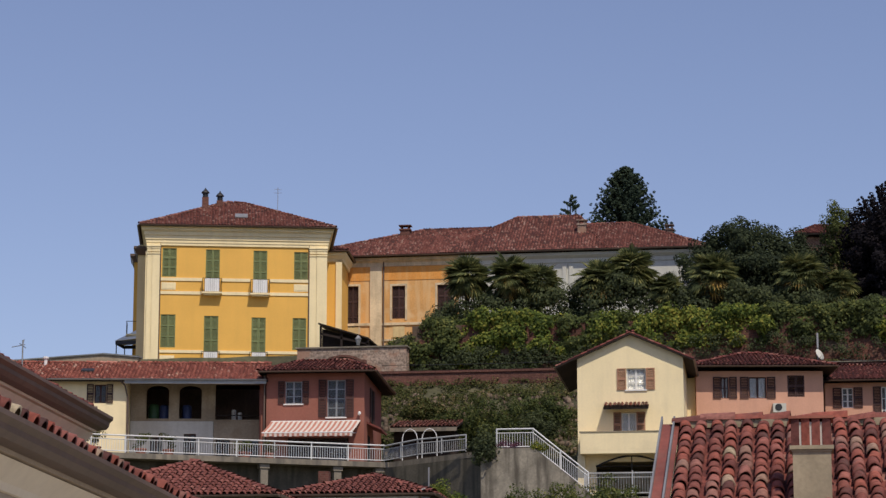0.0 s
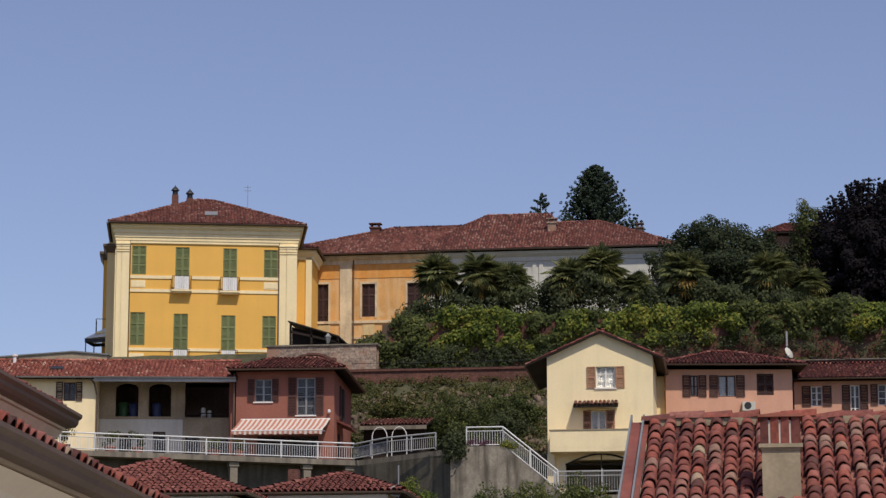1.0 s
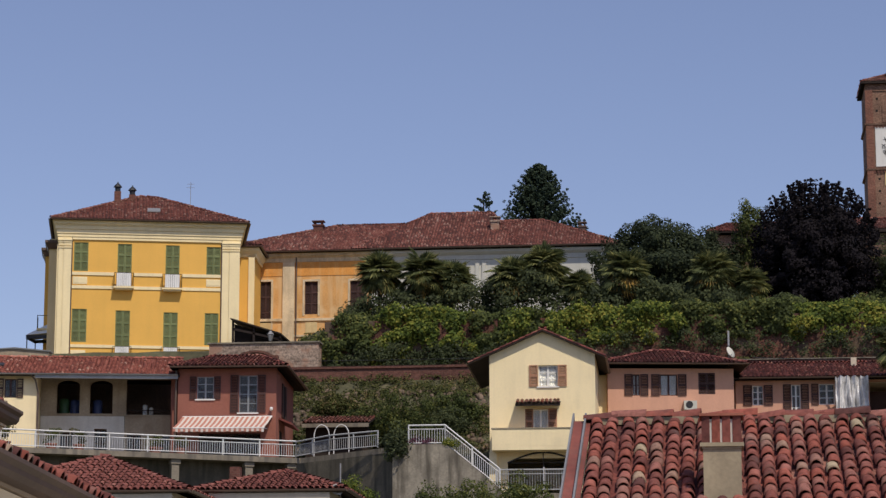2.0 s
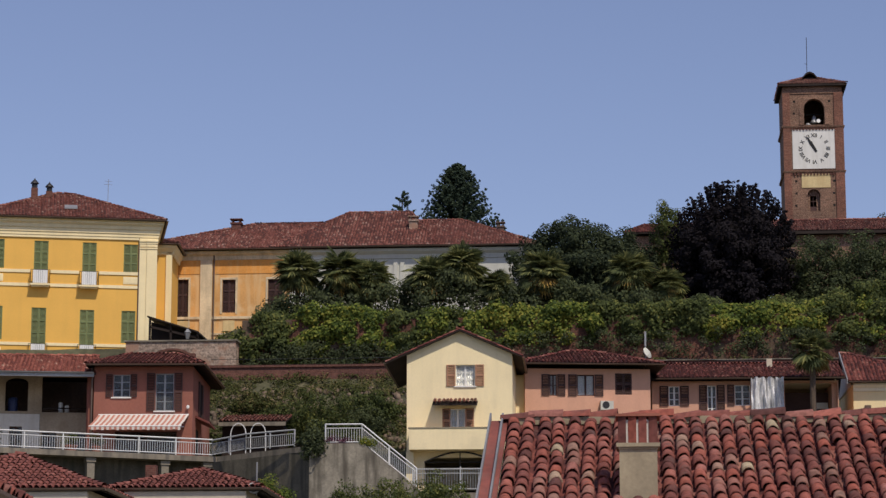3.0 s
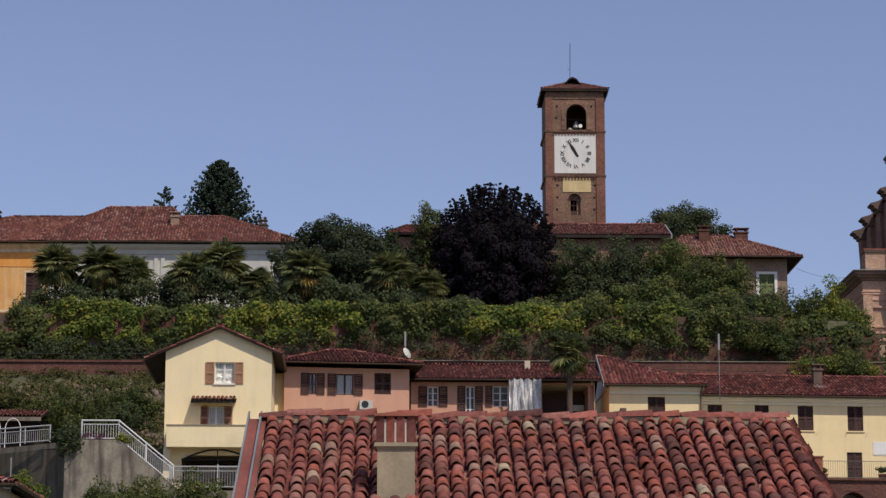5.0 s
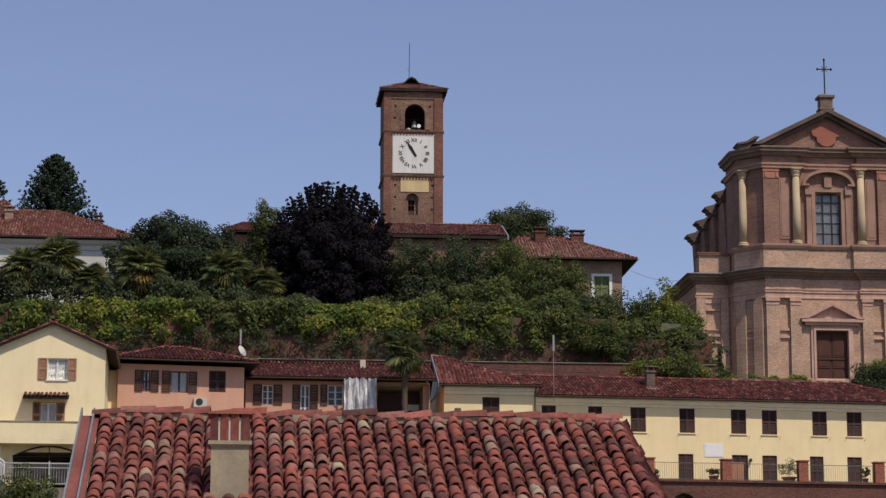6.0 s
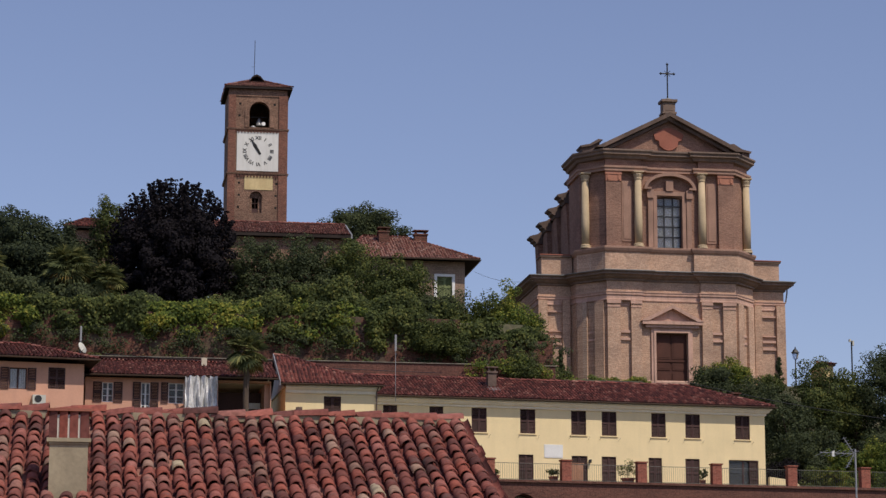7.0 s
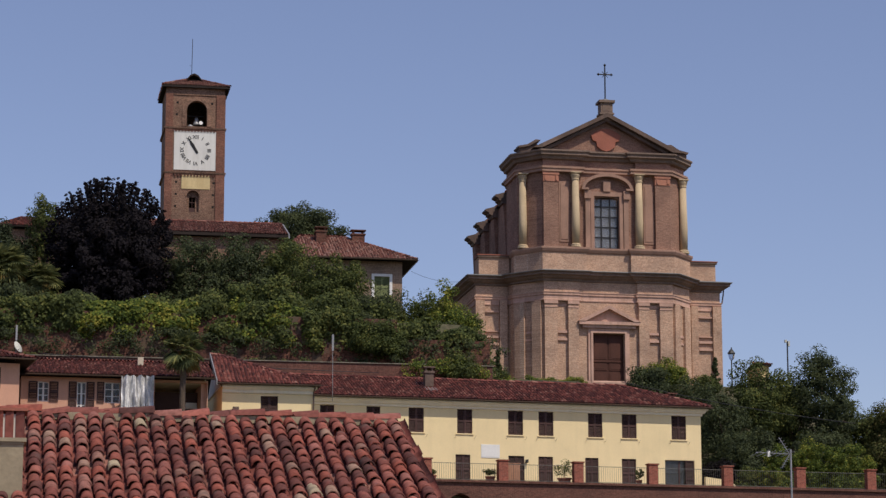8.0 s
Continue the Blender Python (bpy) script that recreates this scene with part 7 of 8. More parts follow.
def near_house():
    x0, x1, yr, zr, ye, ze = (NR[k] for k in ("x0", "x1", "yr", "zr", "ye", "ze"))
    H = building("near_house", x0, ye, 0, 0.0, "plastered house under an old clay barrel tile roof", "house")
    W, DR = x1 - x0, yr - ye
    part("wall", MB().box(0.25, W - 0.25, 0.6, 0.95, 0, ze), M_BEIGE, H)
    part("wall", MB().box(0.25, W - 0.25, 2 * DR - 0.95, 2 * DR - 0.6, 0, ze), M_BEIGE, H)
    for x in (0.25, W - 0.6):
        part("gable", MB().prism([(x, 0.95, 0), (x, 2 * DR - 0.95, 0), (x, 2 * DR - 0.95, ze + 0.3), (x, DR, zr - 0.25), (x, 0.95, ze + 0.3)], (0.35, 0, 0)), M_BEIGE, H)
    faces = [[(0, 0, ze), (W, 0, ze), (W, DR, zr), (0, DR, zr)], [(W, 2 * DR, ze), (0, 2 * DR, ze), (0, DR, zr), (W, DR, zr)]]
    mb = MB()
    for p in faces:
        mb.prism(p, (0, 0, -0.12))
    roof = part("roof", mb, M_DARKWOOD, H, "boarded deck under clay tiles")
    pitch, length = 0.2, 0.29
    # channels: concave tiles between the covers, one joined bed
    tv, tq = coppo(pitch, length, 6)
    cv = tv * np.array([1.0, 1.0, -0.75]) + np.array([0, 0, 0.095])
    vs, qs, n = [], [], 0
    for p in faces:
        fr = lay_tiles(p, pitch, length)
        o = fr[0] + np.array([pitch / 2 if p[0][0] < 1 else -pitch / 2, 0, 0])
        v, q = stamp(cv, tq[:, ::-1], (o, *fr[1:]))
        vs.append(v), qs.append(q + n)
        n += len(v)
    # bed in a darker clay than the cover tiles
    bed = tagged(settle(new("channel_tiles", np_mesh("channel_tiles", np.vstack(vs), np.vstack(qs), M_CLAY_DARK)), roof), "darker clay channel tiles", "", "", "stuff")
    # back slope covers, never near the eye
    v, q = stamp(tv, tq, lay_tiles(faces[1], pitch, length))
    tagged(settle(new("back_tiles", np_mesh("back_tiles", v, q, M_CLAY)), roof), "clay barrel tiles", "", "", "stuff")
    # front slope
    V = Vector((0, DR, zr - ze)).normalized()
    N = Vector((1, 0, 0)).cross(V)
    U = Vector((1, 0, 0))
    tmpl, tf = coppo(pitch, length, 9, 0.016)
    meshes = []
    for k in range(6):
        r = np.random.default_rng(40 + k)
        t = tmpl.copy()
        t[:, 0] *= r.uniform(0.94, 1.06)
        t[:, 2] = t[:, 2] * r.uniform(0.94, 1.08) + 0.004 * np.sin(t[:, 0] * 40 + k)
        t[:, 1] += r.normal(0, 0.004, len(t))
        meshes.append(np_mesh("cover_tile", t, tf, M_TILE, True))
    cols, rows = round(W / pitch), int(Vector((0, DR, zr - ze)).length / length) + 1
    L = Vector((0, DR, zr - ze)).length
    rest_o, rest_a, rest_b, rest_n = [], [], [], []
    lean = [RNG.normal(0, 0.006) for _ in range(cols)]
    for j in range(rows):
        for i in range(cols):
            u = (i + 0.5) * W / cols + lean[i] + RNG.normal(0, 0.006)
            v = L - (j + 1) * length + RNG.normal(0, 0.014) + 0.02 * math.sin(i * 1.3)
            if v < -0.1:
                continue
            o = Vector((0, 0, ze)) + U * u + V * v + N * (0.045 + RNG.uniform(0, 0.02))
            yaw = RNG.normal(0, 0.04)
            a = (U + V * yaw).normalized()
            b = (V - U * yaw + N * RNG.normal(0, 0.02)).normalized()
            c = a.cross(b)
            if j < 8 or (j == 8 and i < 20):
                ob = new("tile", meshes[int(RNG.integers(6))])
                ob.parent = roof
                ob.matrix_local = Matrix(((a.x, b.x, c.x, o.x), (a.y, b.y, c.y, o.y), (a.z, b.z, c.z, o.z), (0, 0, 0, 1)))
            else:
                rest_o.append(o), rest_a.append(a), rest_b.append(b), rest_n.append(c)
    v, q = stamp(tmpl, tf, tuple(np.array(k) for k in (rest_o, rest_a, rest_b, rest_n)))
    tagged(new("eave_tiles", np_mesh("eave_tiles", v, q, M_CLAY, True)), "clay barrel tiles near the eave", "", "", "stuff").parent = roof
    # ridge tiles, overlapping, slightly tilted
    rt, rf = coppo(0.34, 0.4, 9, 0.016)
    me = [np_mesh("ridge_tile", rt * np.array([1, 1, s]), rf, M_TILE, True) for s in (0.72, 0.8)]
    m = int(W / 0.36)
    for k in range(m):
        ob = new("ridge_tile", me[k % 2])
        ob.parent = roof
        x = W - 0.02 - k * W / m
        ob.matrix_local = pose(x, DR + RNG.normal(0, 0.012), zr + 0.075 + RNG.normal(0, 0.008), RNG.normal(0, 2), RNG.normal(0, 2), 90 + RNG.normal(0, 2.5))
    # mortar under the ridge
    part("mortar", MB().box(0.05, W - 0.05, DR - 0.12, DR + 0.12, zr + 0.0, zr + 0.1), M_CEMENT, roof)
    # sheet-metal verge with two upstand rails
    vg = part("verge_flashing", MB().prism([(-0.25, 0, ze + 0.03), (0.0, 0, ze + 0.03), (0.0, DR, zr + 0.03), (-0.25, DR, zr + 0.03)], (0, 0, 0.04)), M_FLASH, roof, "red painted verge flashing")
    for x in (-0.25, -0.085):
        part("verge_rail", MB().prism([(x, 0, ze), (x, DR + 0.1, zr + 0.04), (x, DR + 0.1, zr + 0.19), (x, 0, ze + 0.14)], (0.025, 0, 0)), M_ZINC, vg, "pale zinc upstand")
    # chimney with upright flue tiles and a cement base
    cx0, cx1, cy = 1.49, 1.99, 2.9
    ch = part("chimney", MB().box(cx0 + 0.02, cx1 - 0.02, cy, cy + 0.5, 3.6, 4.86), M_CEMENT, H, "weathered cement rendered chimney")
    part("chimney_cap", MB().box(cx0 - 0.015, cx1 + 0.015, cy - 0.04, cy + 0.54, 4.863, 4.91).box(cx0 + 0.01, cx1 - 0.01, cy - 0.015, cy + 0.515, 4.835, 4.86), M_CEMENT, ch)
    for k in range(4):
        a = cx0 + 0.005 + k * 0.125
        part("flue_tile", MB().prism([(a, cy + 0.02, 4.913), (a + 0.1, cy + 0.0, 4.913), (a + 0.1, cy + 0.0, 5.235), (a, cy + 0.02, 5.235)], (0, 0.05, 0)), M_TILE, ch)
        if k < 3:
            part("mortar_joint", MB().box(a + 0.095, a + 0.13, cy + 0.03, cy + 0.07, 4.913, 5.2), M_WHITEWASH, ch)
    for y in np.linspace(cy + 0.08, cy + 0.42, 4):
        part("flue_tile", MB().box(cx0 + 0.01, cx0 + 0.06, y, y + 0.1, 4.913, 5.235), M_TILE, ch)
        part("flue_tile", MB().box(cx1 - 0.06, cx1 - 0.01, y, y + 0.1, 4.913, 5.235), M_TILE, ch)
    part("flue_tile", MB().box(cx0 + 0.06, cx1 - 0.06, cy + 0.45, cy + 0.5, 4.913, 5.235), M_TILE, ch)
    part("flue_lid", MB().box(cx0 - 0.02, cx1 + 0.02, cy - 0.02, cy + 0.54, 5.238, 5.27), M_REDSTUCCO, ch)


near_house()


# ---- two near eaves on the other side of the lane ----
M_LANE = surf("warm_cream_plaster", (0.82, 0.73, 0.58), var=0.08, streak=0.15, dirt=(0.45, 0.37, 0.27), bump=0.1)
M_TAUPE = surf("taupe_plaster", (0.44, 0.36, 0.275), var=0.12, streak=0.3, dirt=(0.3, 0.25, 0.19), bump=0.12)


def lane_house(label, ex, ey, yaw, length, ez, back, plaster, wide=4.5):
    """A house whose eave runs away from the eye along its own +y at x = 0. back: how far the tile ends stand behind the gutter."""
    H = building("lane_house", ex, ey, yaw, 0.0, label, "house")
    part("wall", MB().box(-wide, -0.24, 0.5, length - 0.5, 0, ez - 0.14), plaster, H)
    part("soffit", MB().box(-0.238, -0.06, 0.1, length, ez - 0.15, ez - 0.12), plaster, H)
    part("cornice", MB().sweep([(-0.238, 0.1), (-0.238, length)], [(0, ez - 0.32), (0.02, ez - 0.315), (0.04, ez - 0.27), (0.11, ez - 0.2), (0.15, ez - 0.16), (0, ez - 0.155)]), M_LANE, H)
    gp = [(-0.06, -0.125), (0.03, -0.115), (0.06, -0.08), (0.065, -0.045), (0.1, -0.015), (0.1, 0.015), (0.08, 0.015), (0.04, -0.04), (0.0, -0.09), (-0.06, -0.105)]
    part("gutter", MB().prism([(x, 0.0, ez + z) for x, z in gp], (0, length + 0.05, 0)), M_GUTTER, H, "brown metal box gutter")
    part("fascia", MB().box(-0.1, -0.06, 0.0, length, ez - 0.115, ez - 0.02), M_GUTTER, H)
    s = 0.38
    face = [(-0.02 - back, 0, ez), (-0.02 - back, length, ez), (-wide, length, ez + s * wide), (-wide, 0, ez + s * wide)]
    mb = MB().prism(face, (0, 0, -0.08))
    roof = part("roof", mb, M_DARKWOOD, H)
    part("mortar", MB().box(-0.14 - back, -0.005 - back, 0.0, length, ez - 0.01, ez + 0.08), M_CEMENT, roof)
    part("gable", MB().prism([(-wide, length - 0.5, 0), (-0.3, length - 0.5, 0), (-0.3, length - 0.5, ez - 0.1), (-wide, length - 0.5, ez + s * wide - 0.1)], (0, -0.3, 0)), M_BEIGE, H)
    U, V = Vector((0, 1, 0)), Vector((-1, 0, s)).normalized()
    N = U.cross(V)
    tmpl, tf = coppo(0.165, 0.38, 9, 0.016)
    me = np_mesh("cover_tile", tmpl, tf, M_TILE, True)
    n = int(length / 0.212)
    for k in range(n):
        o = Vector((0.02 - back, (k + 0.5) * 0.212, ez)) + N * 0.0
        o += Vector((RNG.normal(0, 0.012), RNG.normal(0, 0.006), RNG.uniform(0, 0.012)))
        ob = new("tile", me)
        ob.parent = roof
        ob.matrix_local = Matrix(((U.x, V.x, N.x, o.x), (U.y, V.y, N.y, o.y), (U.z, V.z, N.z, o.z), (0, 0, 0, 1)))
    fr = lay_tiles([(-0.38, 0, ez + 0.38 * s), (-0.38, length, ez + 0.38 * s), face[2], face[3]], 0.212, 0.38)
    v, q = stamp(*coppo(0.212, 0.38, 5), fr)
    tagged(settle(new("roof_tiles", np_mesh("roof_tiles", v, q, M_CLAY)), roof), "red clay barrel tiles", "", "", "stuff")
    return H


lane_house("low house with brown gutter and clay tile eave", -3.84, 5.0, 4.27, 19.0, 3.29, 0.0, M_TAUPE, 2.5)
lane_house("taller house with brown gutter and clay tile eave", -6.2, 10.0, 3.43, 14.1, 4.66, 0.09, M_LANE, 4.0)


# ---- two tiled pyramid roofs below the terrace ----
def pyramid_house(x0, x1, y0, y1, ze, zr, ground, label):
    H = building("low_house", x0, y0, 0, ground, label, "house")
    W, D = x1 - x0, y1 - y0
    shell(H, W - 0.5, D - 0.5, ground, ze - 0.05, [], M_BEIGE, x0=0.5)
    f, r = hip(0, W, 0, D, ze, (W / 2 - 0.05, D / 2), (W / 2 + 0.05, D / 2), zr)
    tiled_roof(H, f, M_CLAY_FLAT, pitch=0.2, length=0.3, ridges=r, arc=6)
    gutter(H, [(0, -0.07, ze), (W + 0.07, -0.07, ze), (W + 0.07, D, ze)])
    return H


pyramid_house(-23.35, -16.15, 74.5, 81.5, 8.6, 9.98, 4.0, "low house with a pyramid of red clay tiles")
P2 = pyramid_house(-16.95, -11.95, 79.0, 85.0, 9.0, 9.85, 5.0, "low house with a flat pyramid of clay tiles")
chimney(P2, 1.0, 2.0, 9.4, 9.95, 0.35, 0.35, M_REDBRICK, cap=False)


# ---- planting on the hill ----
def creeper(x0, x1, y, tops, bots, material, label, density=15, per=55, clump=0.46, leaf=0.23, depth=0.7, name="creeper"):
    """A run of leafy growth on and over a wall, between a ragged upper and lower line."""
    T = thing(name, pose((x0 + x1) / 2, y, along(bots, (x0 + x1) / 2)), label, "creeper")
    o = np.array(T.matrix_world.translation)
    n = int((x1 - x0) * density * 1.22)
    xs = RNG.uniform(x0, x1, n)
    c = []
    for x in xs:
        t, b = along(tops, x) + 0.35 * noise.noise((x * 0.9, 1.0, 2.0)) + 0.25 * noise.noise((x * 2.7, 5.0, 2.0)), along(bots, x) + 0.7 * noise.noise((x * 0.8, 9.0, 4.0))
        f = RNG.uniform(0, 1) ** 0.7
        z = b + (t - b) * f
        bulge = noise.noise((x * 0.75, z * 0.95, y + x0 * 3.1))
        if bulge < -0.78 and f < 0.8:
            continue
        c.append((x, y + RNG.normal(0, depth * 0.2) - depth * 0.4 * math.sin(math.pi * f) - 1.5 * depth * bulge, z + 0.5 * bulge))
    c = np.array(c) - o
    for k in range(5):
        e = Vector(c[k])
        part("stem", MB().tube([(e.x, 0.5, -0.8), (e.x * 0.97, 0.3, e.z * 0.5), e], [0.05, 0.04, 0.015], 5), M_BARK, T)
    p, q = clumped(c, per, clump)
    q[:, 1] -= 0.5
    leaf_part("foliage", p, q, leaf, material, T)
    return T


TOPS = [(-27, 26.0), (-26, 26.6), (-24.9, 27.7), (-19.3, 28.3), (-12.1, 27.8), (-4.4, 28.3), (3, 28.2), (10.4, 28.2), (17.9, 28.4), (22, 27.8), (25.6, 26.6), (33, 26.2)]
BOTS = [(-26, 23.9), (-21.3, 24.3), (-15.7, 24.4), (-10, 25.2), (-4.4, 25.9), (3, 25.8), (10.4, 25.8), (17.9, 25.6), (24.5, 25.1), (33, 24.8)]
for a, b, mat, lab, dn in (
    (-26.3, -21.6, M_LEAF, "dense dark green creeper hanging over the brick wall", 44),
    (-22.2, -15.0, M_LEAF_VINE, "yellow-green vine on the terrace wall", 44),
    (-15.6, -11.2, M_LEAF, "dark creeper on the terrace wall", 40),
    (-13.5, -9.2, M_LEAF_VINE, "yellow-green vine on the terrace wall", 40),
    (-10.5, -2.0, M_LEAF_VINE, "yellow-green vine trained along the terrace edge", 40),
    (-2.4, 5.0, M_LEAF, "leafy green vine along the terrace edge", 38),
    (4.6, 12.5, M_LEAF_VINE, "yellow-green vine trained along the terrace edge", 40),
    (12.0, 19.0, M_LEAF, "leafy green vine along the terrace edge", 38),
    (15.0, 20.5, M_LEAF_VINE, "bright vine along the terrace edge", 24),
    (20.0, 26.4, M_LEAF, "leafy green vine along the terrace edge", 34),
):
    creeper(a, b, 159.6, TOPS, BOTS, mat, lab, dn)
for a, b, mat, lab in ((-24.5, -14.0, M_LEAF_DARK, "dark shrubbery behind the vine"), (-15.0, -4.0, M_LEAF_DARK, "dark shrubbery under the palms"), (-5.0, 6.0, M_LEAF_DARK, "dark shrubbery under the palms"), (5.0, 16.0, M_LEAF, "green shrubbery under the beech"), (15.0, 26.0, M_LEAF, "green shrubbery on the terrace")):
    creeper(a, b, 163.0, [(-24.5, 28.9), (-20, 30.5), (-10, 30.9), (-3, 30.2), (2, 29.2), (8, 28.6), (13, 29.2), (18, 30.0), (26, 28.6)], [(-25, 27.6), (26, 27.6)], mat, lab, 17, 60, 0.66, 0.22, 1.4, "shrubbery")
creeper(25.4, 32.2, 160.0, [(25.4, 27.4), (32.2, 27.0)], [(25.4, 25.6), (32.2, 25.4)], M_LEAF, "green creeper over the wall top", 16)
creeper(21.0, 33.5, 158.9, [(21, 25.6), (27, 26.2), (33, 25.9)], [(21, 23.6), (33, 23.8)], M_LEAF_DARK, "dark ivy on the old brick wall", 5, 45, 0.4, 0.16, 0.4)
creeper(-25.0, -8.0, 158.9, [(-25, 25.4), (-8, 26.4)], [(-25, 23.6), (-8, 23.6)], M_LEAF_DARK, "dark undergrowth at the foot of the brick wall", 15, 50, 0.42, 0.16, 0.4)
creeper(-8.5, 20.0, 158.9, [(-8.5, 26.6), (20, 26.2)], [(-8.5, 24.5), (20, 24.5)], M_LEAF_DARK, "thin dark ivy patches on the old brick wall", 5, 45, 0.42, 0.15, 0.35)

creeper(26.0, 31.5, 156.1, [(26, 24.1), (29, 24.6), (31.5, 24.0)], [(26, 23.0), (31.5, 22.6)], M_LEAF_VINE, "yellow-green vine over the boundary wall", 9, 50, 0.34, 0.14, 0.3)
for a, b, mat in ((-4.0, 15.0, M_LEAF_DRY), (15.0, 33.0, M_LEAF)):
    creeper(a, b, 158.0, [(a, 24.3), (b, 24.3)], [(a, 23.5), (b, 23.5)], mat, "low weeds along the foot of the old wall", 5, 45, 0.34, 0.14, 0.5, "weeds")

# dry growth on the bank below the garden wall
bank_c = []
while len(bank_c) < 1350:
    x, y = RNG.uniform(-28.5, -11.0), RNG.uniform(141.6, 150.9)
    if noise.noise((x * 0.5, y * 0.45, 8.0)) > -0.25:
        bank_c.append((x, y, ground_z(x, y) + 0.12))
bank_c = np.array(bank_c)
p, q = clumped(bank_c, 45, 0.42, 0.55)
tagged(leaf_part("bank_shrubs", p, q + np.array([0, -0.2, 0.3]), 0.14, M_LEAF_DRY), "low dry shrubs and weeds on the stony bank", "shrubs", "", "stuff")
M_BANKSTONE = surf("mossy_stone", (0.18, 0.13, 0.092), var=0.4, fine=6, stain=0.6, dirt=(0.08, 0.09, 0.04), bump=0.4)
stones_v, stones_q, ns = [], [], 0
sv = np.array([(-1, -1, -1), (1, -1, -1), (1, 1, -1), (-1, 1, -1), (-0.7, -0.7, 1), (0.7, -0.7, 1), (0.7, 0.7, 1), (-0.7, 0.7, 1)]) * 0.5
sq = np.array([(0, 3, 2, 1), (4, 5, 6, 7), (0, 1, 5, 4), (1, 2, 6, 5), (2, 3, 7, 6), (3, 0, 4, 7)])
for k in range(640):
    x, y = RNG.uniform(-26.5, -11.0), RNG.uniform(142.0, 149.5)
    s = RNG.uniform(0.12, 0.42, 3)
    stones_v.append(sv * s + RNG.normal(0, 0.03, (8, 3)) + np.array([x, y, ground_z(x, y) + 0.08]))
    stones_q.append(sq + ns)
    ns += 8
tagged(new("bank_stones", np_mesh("bank_stones", np.vstack(stones_v), np.vstack(stones_q), M_BANKSTONE)), "loose stones of a ruined dry wall on the bank", "stones", "", "stuff")

gz = ground_z
for x, y, rx, rz, mat, lab in (
    (-18.0, 142.4, 2.9, 3.4, M_LEAF, "large green shrub growing over the terrace"),
    (-20.6, 143.2, 2.0, 2.0, M_LEAF, "green shrub on the bank"),
    (-15.2, 145.5, 1.8, 1.6, M_LEAF, "green shrub on the bank"),
    (-22.6, 146.5, 1.4, 1.2, M_LEAF_DRY, "pale green shrub on the bank"),
    (-15.6, 143.6, 1.5, 1.6, M_LEAF_DARK, "dark shrub on the bank"),
    (-15.8, 122.7, 0.75, 1.7, M_LEAF_DARK, "dark evergreen bush hanging over the concrete wall"),
):
    bush("bush", x, y, 14.5 if y < 130 else gz(x, y), rx, rx * 0.8, rz, mat, lab, int(26 * rx), 110, 0.45, 0.15)
bush("flowering_bush", -14.7, 122.8, 15.05, 0.75, 0.4, 0.45, M_LEAF_PURPLE, "low purple flowering bush on the concrete wall", 18, 90, 0.2, 0.08)
bush("bush", -13.2, 122.7, 15.1, 0.4, 0.3, 0.45, M_LEAF_VINE, "small green bush at the head of the stair", 12, 90, 0.2, 0.09)
for x, y, h, rx, mat, lab in (
    (-16.6, 112, 4.0, 1.7, M_LEAF_VINE, "young green tree below the concrete wall"),
    (-12.6, 111, 3.1, 1.6, M_LEAF, "green shrub below the stair wall"),
    (-10.6, 112.5, 3.5, 1.9, M_LEAF, "green shrub below the stair wall"),
    (-8.4, 111, 3.2, 1.5, M_LEAF, "green shrub below the cream house"),
):
    z = gz(x, y)
    bush("bush", x, y, z, rx, rx, max(1.0, {-16.6: 12.5, -12.6: 12.1, -10.6: 12.45, -8.4: 12.4}[x] - z), mat, lab, int(40 * rx), 110, 0.36, 0.12)

# trees on the upper terrace
tree("conifer", -14.4, 205, 29.0, 19.7, 4.9, 5.7, M_LEAF_CONIFER, "tall dark conifer behind the palace", 2600, 20, 0.12, 0.17, 0.3, shape="cone")
tree("conifer", -19.2, 207, 29.0, 17.7, 2.5, 3.2, M_LEAF_CONIFER, "small dark conifer behind the palace", 300, 14, 0.1, 0.14, 0.2, shape="cone")
tree("evergreen_tree", -3.4, 171, 28.0, 9.0, 5.5, 4.6, M_LEAF_EVER, "broad dark evergreen tree on the terrace", 230, 160, 0.66, 0.22, 0.28)
tree("evergreen_tree", 0.4, 171, 28.0, 7.6, 2.6, 3.6, M_LEAF_EVER, "dark evergreen tree on the terrace", 60, 120, 0.5, 0.18, 0.2)
tree("slender_tree", 2.9, 171, 28.0, 10.6, 1.3, 3.6, M_LEAF, "slender light green tree on the terrace", 52, 75, 0.42, 0.17, 0.14)
tree("copper_beech", 7.25, 167, 27.9, 9.7, 4.55, 5.2, M_LEAF_COPPER, "round copper beech with almost black foliage", 380, 150, 0.52, 0.21, 0.35, shoots=260)
for x, y, h, rx, rz, mat, lab in (
    (13.0, 168, 7.0, 2.9, 3.7, M_LEAF_DARK, "dark leafy tree on the terrace"),
    (16.4, 168.5, 7.1, 3.0, 3.5, M_LEAF_DARK, "green leafy tree on the terrace"),
    (19.6, 168.5, 7.1, 3.0, 3.6, M_LEAF, "green leafy tree on the terrace"),
    (22.8, 166, 5.3, 2.8, 2.9, M_LEAF, "green leafy tree on the terrace"),
    (25.3, 164, 2.9, 2.2, 2.2, M_LEAF_DARK, "dark shrub-like tree at the terrace end"),
    (-0.2, 165.5, 3.6, 1.5, 1.7, M_LEAF_DARK, "dark leafy tree behind the vine"),
):
    tree("broadleaf_tree", x, y, gz(x, y), h, rx, rz, mat, lab, int(32 * rx), 115, 0.55, 0.18, 0.16)
